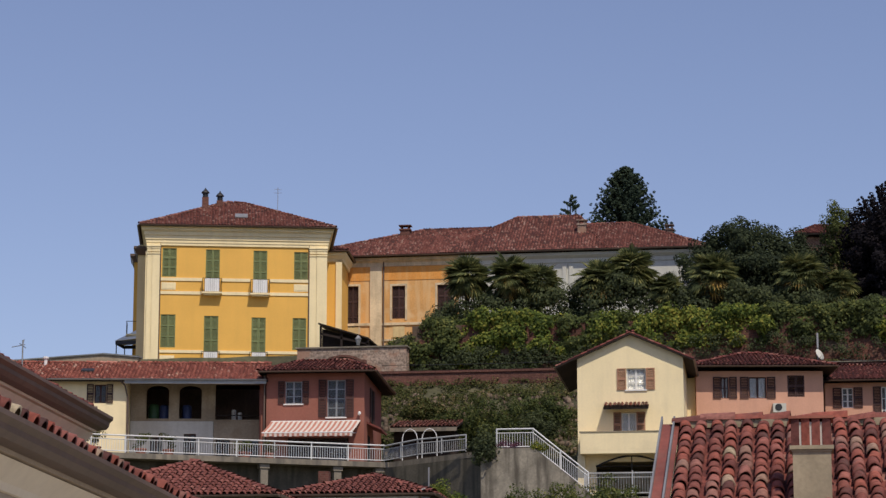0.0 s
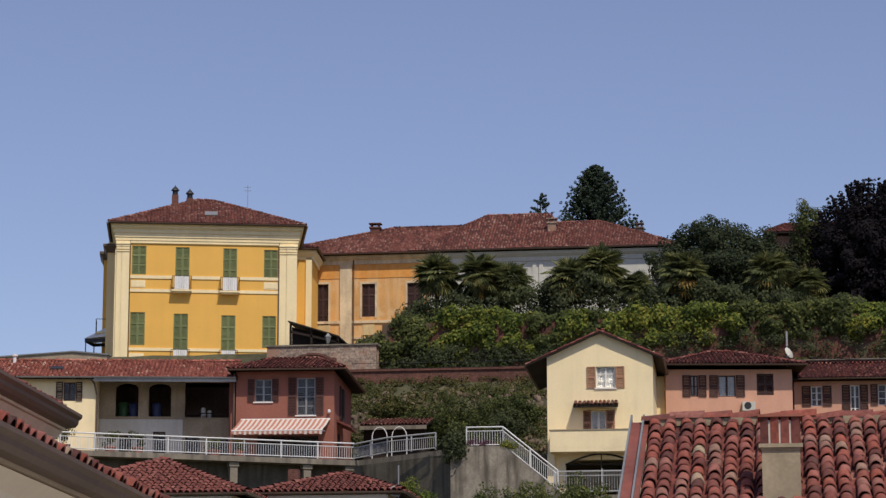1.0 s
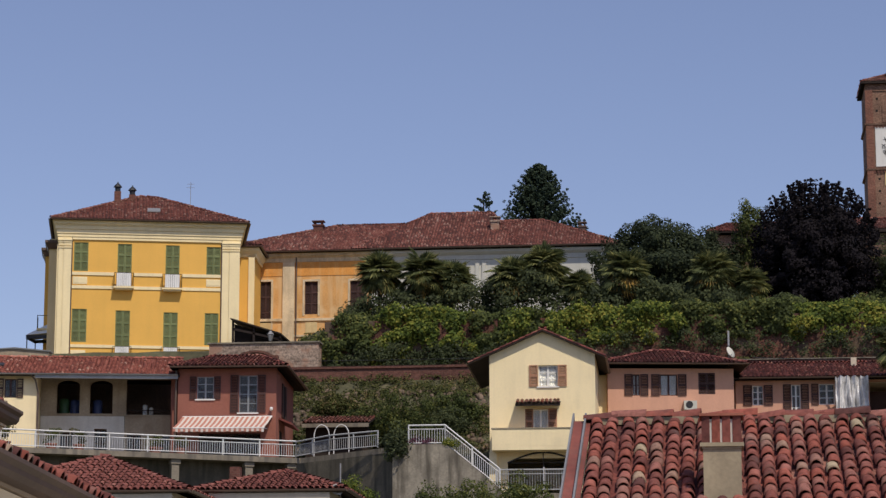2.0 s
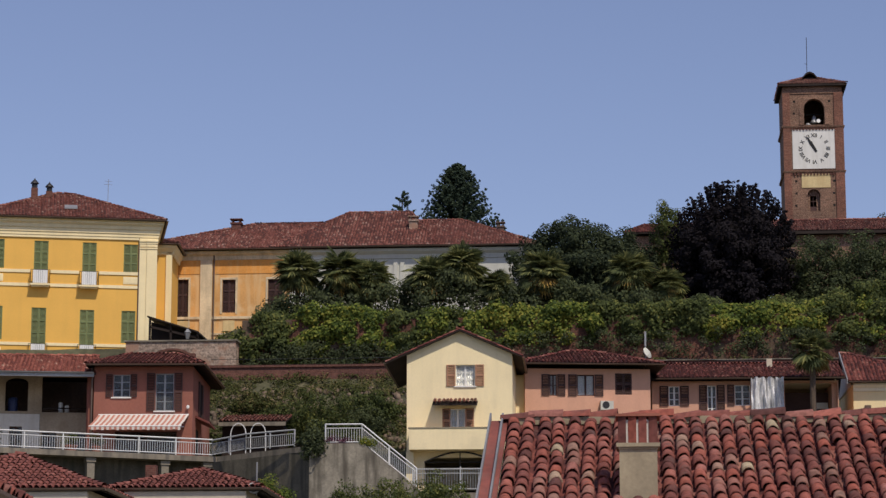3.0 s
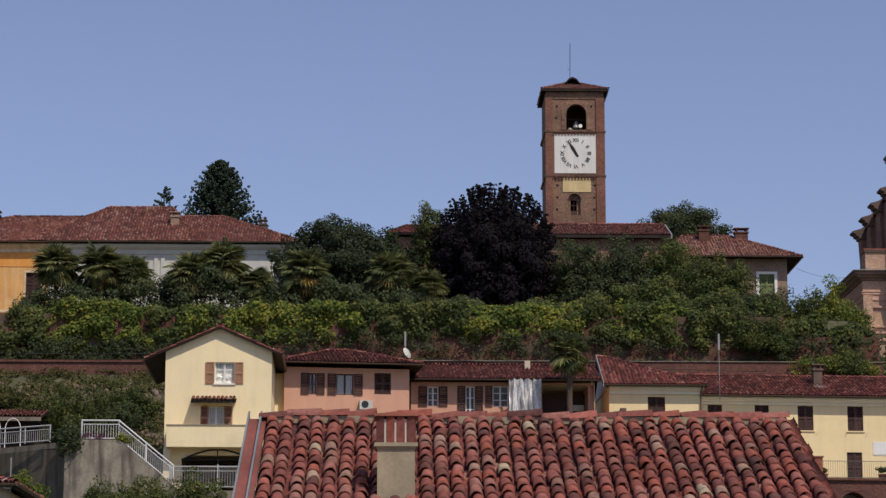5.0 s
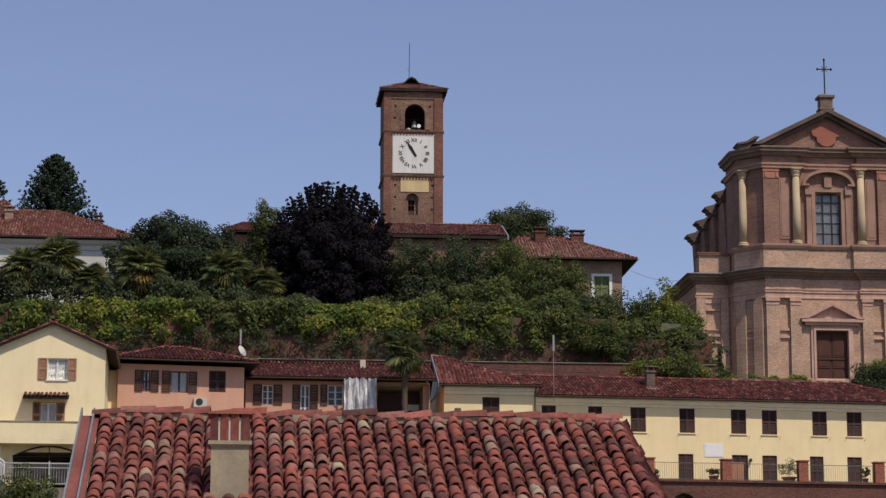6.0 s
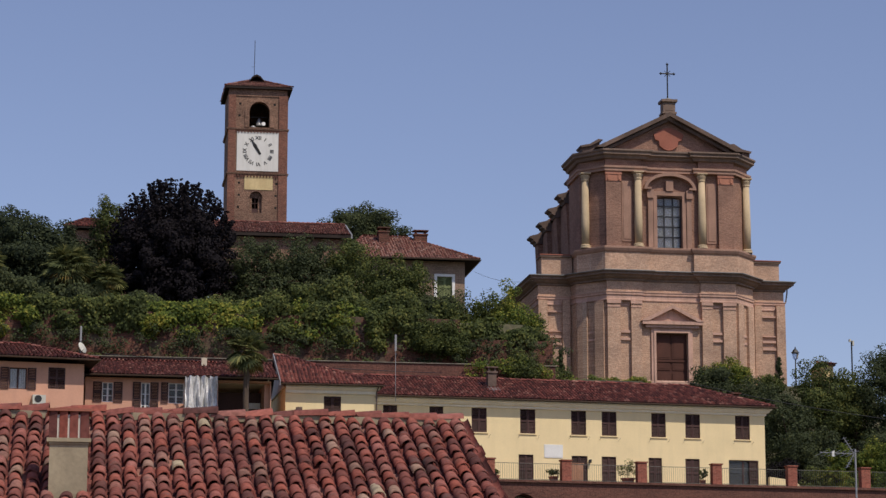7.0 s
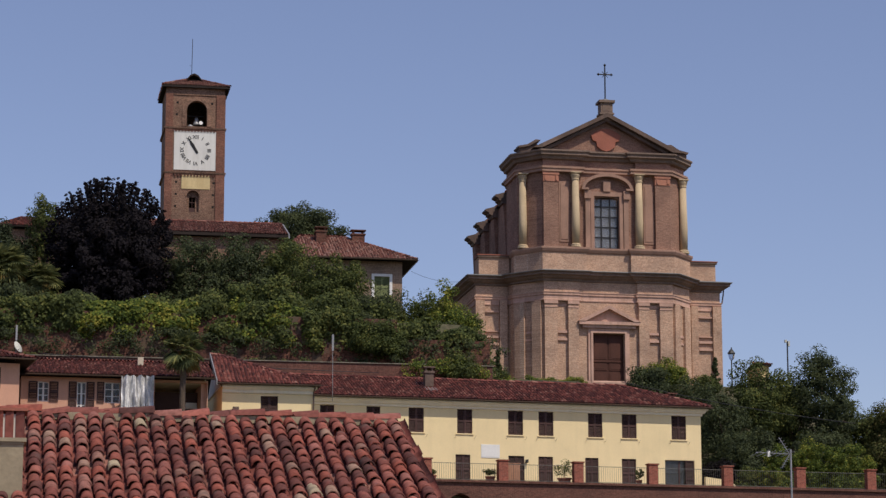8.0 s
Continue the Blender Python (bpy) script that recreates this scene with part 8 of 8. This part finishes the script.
for x, y, z, rx, rz, mat, lab in (
    (30.0, 164, 26.2, 2.8, 4.9, M_LEAF_VINE, "tall bright green shrub above the wall"),
    (28.4, 163.2, 26.2, 2.0, 3.6, M_LEAF, "green shrub above the wall"),
    (30.9, 162.6, 26.0, 1.5, 3.4, M_LEAF_VINE, "bright green shrub above the wall"),
    (24.6, 161.6, 26.0, 1.7, 2.2, M_LEAF_DARK, "dark shrub at the wall top"),
    (30.9, 160.6, 25.4, 1.4, 2.2, M_LEAF_DARK, "dark shrub at the end of the wall"),
    (24.2, 158.7, 25.3, 1.6, 2.1, M_LEAF, "dark shrub hanging over the wall"),
    (25.4, 159.3, 25.2, 1.7, 2.3, M_LEAF, "green shrub hanging over the wall"),
    (26.6, 161.4, 25.8, 1.6, 1.9, M_LEAF, "green shrub hanging over the wall"),
    (29.4, 161.2, 25.8, 1.8, 1.6, M_LEAF_DARK, "dark shrub hanging over the wall"),
    (26.8, 164.5, 26.4, 2.2, 3.6, M_LEAF, "green shrub above the wall"),
    (31.9, 163, 24.2, 1.5, 4.6, M_LEAF, "dark shrub at the end of the wall"),
    (29.6, 156.2, 23.2, 1.2, 1.7, M_LEAF, "dark ivy bush over the boundary wall"),
    (10.2, 163.5, 27.6, 1.6, 1.5, M_LEAF, "green shrub behind the vine"),
    (5.0, 163.5, 27.6, 1.5, 1.5, M_LEAF_DARK, "dark shrub behind the vine"),
    (21.0, 163.0, 27.6, 1.8, 1.5, M_LEAF_VINE, "bright green shrub behind the vine"),
    (26.0, 163.0, 26.6, 1.6, 1.6, M_LEAF_VINE, "bright green shrub behind the vine"),
    (-22.8, 161.6, 26.6, 2.0, 2.2, M_LEAF, "green shrub at the terrace end"),
    (-26.4, 161.2, 26.0, 1.3, 1.0, M_LEAF, "low green shrub at the terrace end"),
):
    bush("bush", x, y, z, rx, rx * 0.8, rz, mat, lab, int(32 * rx), 110, 0.46, 0.16)
tree("broadleaf_tree", 27.3, 225, 30.0, 19.1, 5.0, 3.2, M_LEAF_DARK, "round green tree behind the rectory", 150, 120, 0.7, 0.24, 0.3)
for x, z, s, dd, lab in (
    (-22.3, 31.6, 1.05, 6, "fan palm on the terrace"),
    (-19.3, 31.5, 1.1, 8, "fan palm on the terrace"), (-17.4, 31.1, 1.05, 10, "fan palm on the terrace"),
    (-13.3, 31.1, 1.1, 16, "fan palm with yellowed lower fronds"), (-11.2, 31.9, 1.15, 10, "tall fan palm on the terrace"),
    (-8.8, 30.4, 0.8, 4, "young fan palm on the terrace"),
    (-5.6, 31.3, 1.15, 46, "fan palm with a skirt of yellow dead fronds"), (0.2, 31.2, 1.05, 22, "fan palm with yellowed lower fronds"),
    (2.7, 30.4, 0.8, 10, "small fan palm on the terrace"),
):
    y = 163.2 + RNG.uniform(-0.8, 0.8)
    palm(x, y, 27.6, z - 27.75, lab, 60, s * 1.14, int(dd * 1.9))
palm(10.28, 138, 13.0, 22.0 - 13.0, "slim fan palm in front of the low row house", 34, 0.95, 20)

# about the church and the lane beside it
for x, y, z, rx, rz, mat, lab in (
    (51.2, 184.5, 27.0, 2.1, 2.3, M_LEAF_VINE, "green shrub before the church door"),
    (49.6, 184, 27.0, 0.9, 1.3, M_LEAF_VINE, "bright green shrub before the church"),
    (54.6, 184.5, 26.6, 1.1, 1.2, M_LEAF, "green shrub beside the church"),
):
    bush("bush", x, y, z, rx, rx * 0.7, rz, mat, lab, int(34 * rx), 120, 0.4, 0.15)
for x, y, z, h in ((38.3, 186, 27.0, 2.7), (55.95, 186, 27.0, 2.6)):
    tree("dwarf_cypress", x, y, z, h, 0.42, 1.0, M_LEAF_DARK, "small clipped dark cypress beside the church", 70, 30, 0.12, 0.1, 0.06, shape="cone")
creeper(32.5, 44.6, 183.2, [(32.5, 27.1), (38, 27.2), (44.6, 27.1)], [(32.5, 26.4), (44.6, 26.5)], M_LEAF_VINE, "low green hedge along the church forecourt", 22, 50, 0.3, 0.14, 0.3, "hedge")
creeper(27.5, 36.0, 170.0, [(27.5, 24.6), (36, 25.2)], [(27.5, 23.4), (36, 24.0)], M_LEAF_VINE, "yellow-green vine on the slope behind the long house", 10, 50, 0.32, 0.14, 0.3, "hedge")
for x, y, z, h, rx, rz, mat, lab in (
    (50.4, 166, 16.6, 8.0, 2.2, 3.8, M_LEAF_DARK, "dark leafy tree on the slope"),
    (46.6, 172, 22.0, 5.2, 1.9, 2.6, M_LEAF_DARK, "dark leafy tree on the slope"),
    (49.6, 170, 19.0, 7.2, 2.4, 3.4, M_LEAF_DARK, "dark leafy tree on the slope"),
    (54.6, 172, 19.0, 8.8, 2.3, 4.0, M_LEAF, "green leafy tree on the slope"),
    (56.9, 175, 19.0, 7.8, 2.2, 3.9, M_LEAF_DARK, "dark leafy tree on the slope"),
    (57.7, 173, 19.0, 8.7, 2.2, 4.0, M_LEAF, "green leafy tree on the slope"),
    (59.9, 172, 19.0, 10.0, 3.0, 4.9, M_LEAF_DARK, "tall dark leafy tree on the slope"),
    (62.4, 174, 18.0, 8.0, 2.2, 3.8, M_LEAF, "green leafy tree on the slope"),
    (65.4, 172, 18.0, 7.5, 2.3, 3.2, M_LEAF_DRY, "thin yellowish tree on the slope"),
    (68.4, 174, 18.5, 6.2, 2.4, 3.0, M_LEAF, "green leafy tree on the slope"),
    (66.2, 177, 18.0, 7.0, 2.4, 3.2, M_LEAF_DARK, "dark leafy tree on the slope"),
    (67.6, 178, 18.0, 6.8, 2.2, 3.2, M_LEAF, "green leafy tree on the slope"),
    (71.5, 173, 18.5, 6.6, 2.4, 3.2, M_LEAF_DARK, "dark leafy tree on the slope"),
    (66.5, 166, 16.5, 5.2, 2.4, 2.6, M_LEAF_DRY, "pale shrub-like tree behind the fence"),
    (51.4, 163, 16.0, 5.4, 2.4, 2.5, M_LEAF_DARK, "dark shrub-like tree behind the fence"),
    (57.0, 164, 16.0, 5.6, 2.6, 2.7, M_LEAF_DARK, "dark shrub-like tree behind the fence"),
    (62.0, 163, 16.0, 5.2, 2.6, 2.6, M_LEAF_DRY, "pale shrub-like tree behind the fence"),
):
    tree("broadleaf_tree", x, y, z, h, rx, rz, mat, lab, int(31 * rx), 120, 0.55, 0.18, 0.18)
for x, rz in ((49.9, 3.3), (51.7, 3.5), (53.6, 3.45), (55.3, 3.2)):
    bush("bush", x, 152.6, 15.95, 1.5, 1.1, rz, M_LEAF_VINE, "rounded bright green climbing hedge behind the fence", 60, 120, 0.34, 0.14)
bush("bush", 46.9, 155.5, 15.95, 1.4, 1.0, 2.6, M_LEAF_COPPER, "dark purple bush beside the long house", 45, 110, 0.38, 0.13)
bush("bush", 48.2, 153.0, 15.95, 1.0, 0.8, 1.5, M_LEAF, "green bush with red flowers beside the long house", 30, 110, 0.3, 0.12)


# ---- street furniture, aerials, wires, small things ----
def street_lamp(x, y, z, h):
    T = thing("street_lamp", pose(x, y, z), "dark iron lantern street lamp beside the church", "street lamp")
    part("post", MB().lathe([(0.12, -0.2), (0.12, 0.3), (0.06, 0.5), (0.05, h)], 0, 0, 9), M_IRON, T, smooth=True)
    part("lantern", MB().lathe([(0.08, h), (0.2, h + 0.12), (0.3, h + 0.55)], 0, 0, 6), M_GLASS, T)
    part("lantern_cap", MB().lathe([(0.34, h + 0.55), (0.2, h + 0.75), (0.06, h + 0.9), (0.03, h + 1.05)], 0, 0, 6), M_IRON, T)


street_lamp(57.3, 186, 27.0, 2.45)
gp = thing("brick_pier", pose(35.3, 176, ground_z(35.3, 176) - 0.1), "orange-red brick gate pier below the church", "pillar")
part("shaft", MB().box(-0.32, 0.32, -0.32, 0.32, 0, 27.45 - ground_z(35.3, 176)), brick_mat("orange_brick", (0.45, 0.19, 0.12), (0.36, 0.14, 0.09), (0.4, 0.28, 0.2)), gp)
part("pillar_cap", MB().box(-0.4, 0.4, -0.4, 0.4, 27.453 - ground_z(35.3, 176), 27.56 - ground_z(35.3, 176)), M_CONCRETE, gp)
lp = thing("lamp_pole", pose(61.95, 186, 25.9), "thin pole with a white twin floodlight", "lamp pole")
part("post", MB().tube([(0, 0, -0.3), (0, 0, 5.2)], 0.06, 7), M_IRON, lp)
part("lamp_head", MB().box(-0.2, -0.05, -0.12, 0.12, 5.1, 5.3).box(0.05, 0.18, -0.12, 0.12, 4.8, 5.2), M_GREYWHITE, lp)

an = thing("roof_aerial", pose(13.33, 40, 0.0), "television aerial on a steel mast", "aerial")
part("mast", MB().tube([(0, 0, 0.0), (0.0, 0, 6.08)], 0.017, 7), M_ZINC, an)
ya = MB().tube([(0.02, 0, 6.0), (-0.62, 0, 6.02)], 0.008, 5)
for k in range(6):
    x = -0.05 - k * 0.11
    ya.tube([(x + 0.06, -0.16, 6.0 + 0.035), (x - 0.06, 0.16, 6.0 - 0.03)], 0.006, 4)
ya.tube([(-0.02, 0, 6.0), (-0.2, 0, 6.28)], 0.008, 5).tube([(-0.02, 0, 6.0), (-0.16, 0, 5.76)], 0.008, 5)
part("antenna", ya, M_ZINC, an)
rf = MB()
for k in range(5):
    f = 0.25 + 0.17 * k
    rf.tube([(-0.02 - 0.18 * f, -0.13, 6.0 + 0.28 * f), (-0.02 - 0.18 * f, 0.13, 6.0 + 0.28 * f)], 0.005, 4)
    rf.tube([(-0.02 - 0.14 * f, -0.13, 6.0 - 0.24 * f), (-0.02 - 0.14 * f, 0.13, 6.0 - 0.24 * f)], 0.005, 4)
part("reflector", rf, M_ZINC, an)
part("junction_box", MB().box(-0.41, -0.37, -0.02, 0.02, 5.95, 6.05), M_WHITE, an)

a2 = thing("roof_aerial", pose(-20.37, 62, 2.0), "small aerial on a thin mast behind the eaves", "aerial")
part("mast", MB().tube([(0, 0, -1.5), (0, 0, 9.6)], 0.02, 6), M_ZINC, a2)
part("antenna", MB().tube([(-0.3, 0, 9.42), (0.06, 0, 9.48)], 0.012, 5).tube([(0.0, 0, 9.45), (0.03, 0, 9.62)], 0.012, 5).tube([(-0.06, -0.1, 9.5), (0.06, 0.1, 9.4)], 0.01, 4), M_ZINC, a2)

d2 = thing("satellite_dish", pose(-12.25, 79.2, 8.92), "grey satellite dish on the low roof", "satellite dish")
part("pole", MB().tube([(0.1, 0.15, -0.15), (0.1, 0.15, 0.95)], 0.025, 6), M_ZINC, d2)
part("bowl", MB().lathe([(0.02, 0.0), (0.1, 0.015), (0.16, 0.04), (0.2, 0.07), (0.2, 0.08), (0.02, 0.02)], 0, 0, 18), M_ZINC, d2, smooth=True).matrix_local = pose(0, 0, 0.05, 70, 0, 25)


def wire(label, a, b, sag, r=0.012):
    a, b = Vector(a), Vector(b)
    pts = [a.lerp(b, k / 14) - Vector((0, 0, sag * 4 * (k / 14) * (1 - k / 14))) for k in range(15)]
    tagged(part("overhead_wire", MB().tube(pts, r, 4), M_IRON), label, "wire")


wire("thin black overhead wire beside the church", (41.5, 160, 23.9), (58.0, 160, 21.4), 0.25, 0.02)
wire("thin dark wire along the garden wall", (-26.0, 150.3, 23.7), (-11.0, 150.3, 23.75), 0.05, 0.015)
wire("thin dark wire above the low roofs", (2.5, 150.3, 23.45), (24.0, 154.3, 23.3), 0.1, 0.02)
wire("thin dark wire from the rectory to the church", (31.8, 188, 36.2), (38.2, 192, 36.6), 0.6, 0.012)


# canopies
def canopy():
    T = thing("terrace_canopy", pose(-48.9, 170, 25.0), "grey-white fabric canopy beside the villa", "canopy")
    for x, y in ((0.05, 0), (1.7, 0), (0.05, 2.2), (1.7, 2.2)):
        part("post", MB().tube([(x, y, 0), (x, y, 3.75)], 0.04, 6), M_IRON, T)
    part("valance", MB().box(0, 1.75, -0.03, 0.0, 3.55, 3.8).box(0, 1.75, 2.2, 2.23, 3.55, 3.8).box(-0.03, 0, 0, 2.2, 3.55, 3.8), M_IRON, T)
    part("cloth", MB().poly((-0.05, -0.05, 3.81), (1.8, -0.05, 3.95), (1.75, 1.1, 5.0)).poly((1.8, -0.05, 3.95), (1.8, 2.25, 3.95), (1.75, 1.1, 5.0)).poly((1.8, 2.25, 3.95), (-0.05, 2.25, 3.81), (1.75, 1.1, 5.0)).poly((-0.05, 2.25, 3.81), (-0.05, -0.05, 3.81), (1.75, 1.1, 5.0)), M_WHITE, T)


canopy()


def lean_to():
    T = thing("wooden_shelter", pose(-32.6, 163, 25.9), "dark wooden lean-to shelter with a brown roof", "shelter")
    part("roof", MB().prism([(0, -0.2, 2.6), (3.5, -0.2, 1.5), (3.5, 3.5, 1.5), (0, 3.5, 2.6)], (0, 0, 0.1)), M_DARKWOOD, T)
    for x, h in ((0.15, 2.5), (1.6, 2.1), (3.4, 1.5)):
        for y in (0, 3.2):
            part("post", MB().box(x - 0.07, x + 0.07, y, y + 0.14, -0.3, h), M_DARKWOOD, T)
    part("beam", MB().prism([(0.1, 0, 1.9), (3.5, 0, 1.1), (3.5, 0, 1.25), (0.1, 0, 2.05)], (0, 0.1, 0)), M_DARKWOOD, T)
    # dark back wall and added screen stand for the shadow inside the shelter
    part("back_wall", MB().prism([(0.1, 3.36, -0.3), (3.5, 3.36, -0.3), (3.5, 3.36, 1.5), (0.1, 3.36, 2.55)], (0, 0.09, 0)), M_DARKWOOD, T)
    part("shade_screen", MB().prism([(0.0, 1.3, -0.3), (3.4, 1.3, -0.3), (3.4, 1.3, 1.4), (0.0, 1.3, 2.5)], (0, 0.06, 0)), M_DARKWOOD, T)
    part("counter", MB().box(0.3, 3.2, 0.6, 1.1, -0.3, 0.75), M_TAN, T)


lean_to()


def shed():
    T = building("tiled_shed", -23.6, 139.5, 0, 15.2, "low garden shed with a clay tiled lean-to roof", "shed")
    # solid wall coloured near-black in place of the dark interior
    part("wall", MB().box(0.1, 3.7, 0.6, 2.4, 15.2, 18.3), M_DARKWOOD, T)
    tiled_roof(T, [[(0, -0.2, 18.45), (3.9, -0.2, 18.45), (3.9, 2.6, 19.1), (0, 2.6, 19.1)]], M_CLAY_OLD, deck=0.1)
    part("eaves_board", MB().box(0, 3.9, -0.24, -0.2, 18.2, 18.42), M_CONCRETE, T)


shed()
for x in (-21.5, -20.4):
    T = thing("greenhouse_hoop", pose(x, 133.5, 15.2), "white bent tube of a small greenhouse", "hoop", "greenhouse hoops")
    part("tube", MB().tube([(-0.42, 0, 0.0), (-0.42, 0, 1.85)] + [(-0.42 * math.cos(a), 0, 1.85 + 0.6 * math.sin(a)) for a in np.linspace(0.15, math.pi - 0.15, 9)] + [(0.42, 0, 1.85), (0.42, 0, 0.0)], 0.028, 6), M_RAIL, T)


def pot_plant(x, y, z, r, h, mat, label):
    T = thing("potted_plant", pose(x, y, z), label, "potted plant")
    part("pot", MB().lathe([(r * 0.6, 0), (r * 0.85, 0.36), (r * 0.95, 0.36), (r * 0.95, 0.42), (r * 0.7, 0.42)], 0, 0, 12), M_REDSTUCCO, T)
    d = RNG.normal(0, 1, (14, 3)) * np.array([r * 0.55, r * 0.55, h * 0.2]) + np.array([0, 0, 0.45 + h * 0.5])
    p, q = clumped(d, 60, r * 0.5)
    leaf_part("foliage", p, q, 0.09, mat, T)
    part("stem", MB().tube([(0, 0, 0.3), (0, 0, 0.5 + h * 0.5)], 0.02, 5), M_BARK, T)


for u, yy, r, h, mat in ((0.6, 1.4, 0.4, 1.0, M_LEAF_DRY), (3.0, 1.6, 0.35, 0.8, M_LEAF), (4.4, 1.5, 0.35, 0.9, M_LEAF_DRY), (8.3, 1.4, 0.4, 0.8, M_LEAF), (9.6, 1.4, 0.3, 0.6, M_LEAF_DRY), (-1.2, 1.4, 0.4, 0.9, M_LEAF)):
    x, y = on_rail(u, yy)
    pot_plant(x, y, 15.23, r, h, mat, "green plant in a terracotta pot on the terrace")
for u, r, h in ((10.4, 0.35, 0.5), (15.2, 0.5, 1.0), (20.1, 0.22, 0.7), (6.75, 0.25, 0.35)):
    o = FY @ Vector((u, -2.4, 15.78))
    pot_plant(o.x, o.y, 15.78, r, h, M_LEAF, "green plant in a pot behind the terrace fence")
bx = thing("wooden_cabinet", FY @ pose(11.5, -2.3, 15.78), "brown wooden cabinet on the terrace", "cabinet")
part("body", MB().box(0, 0.85, 0, 0.4, 0, 1.25).box(-0.04, 0.89, -0.04, 0.44, 1.253, 1.3), M_TAN, bx)
part("door", MB().box(0.04, 0.41, -0.025, -0.003, 0.06, 1.2).box(0.44, 0.81, -0.025, -0.003, 0.06, 1.2), M_TAN, bx)
wl = thing("wall_lantern", pose(-29.75, 162.5, 25.8), "grey lantern on the stone terrace wall", "lantern")
part("post", MB().tube([(0, 0, -0.2), (0, 0, 1.1)], 0.04, 6), M_IRON, wl)
part("lantern", MB().lathe([(0.1, 1.1), (0.2, 1.5), (0.24, 1.55), (0.05, 1.8)], 0, 0, 6), M_ZINC, wl)
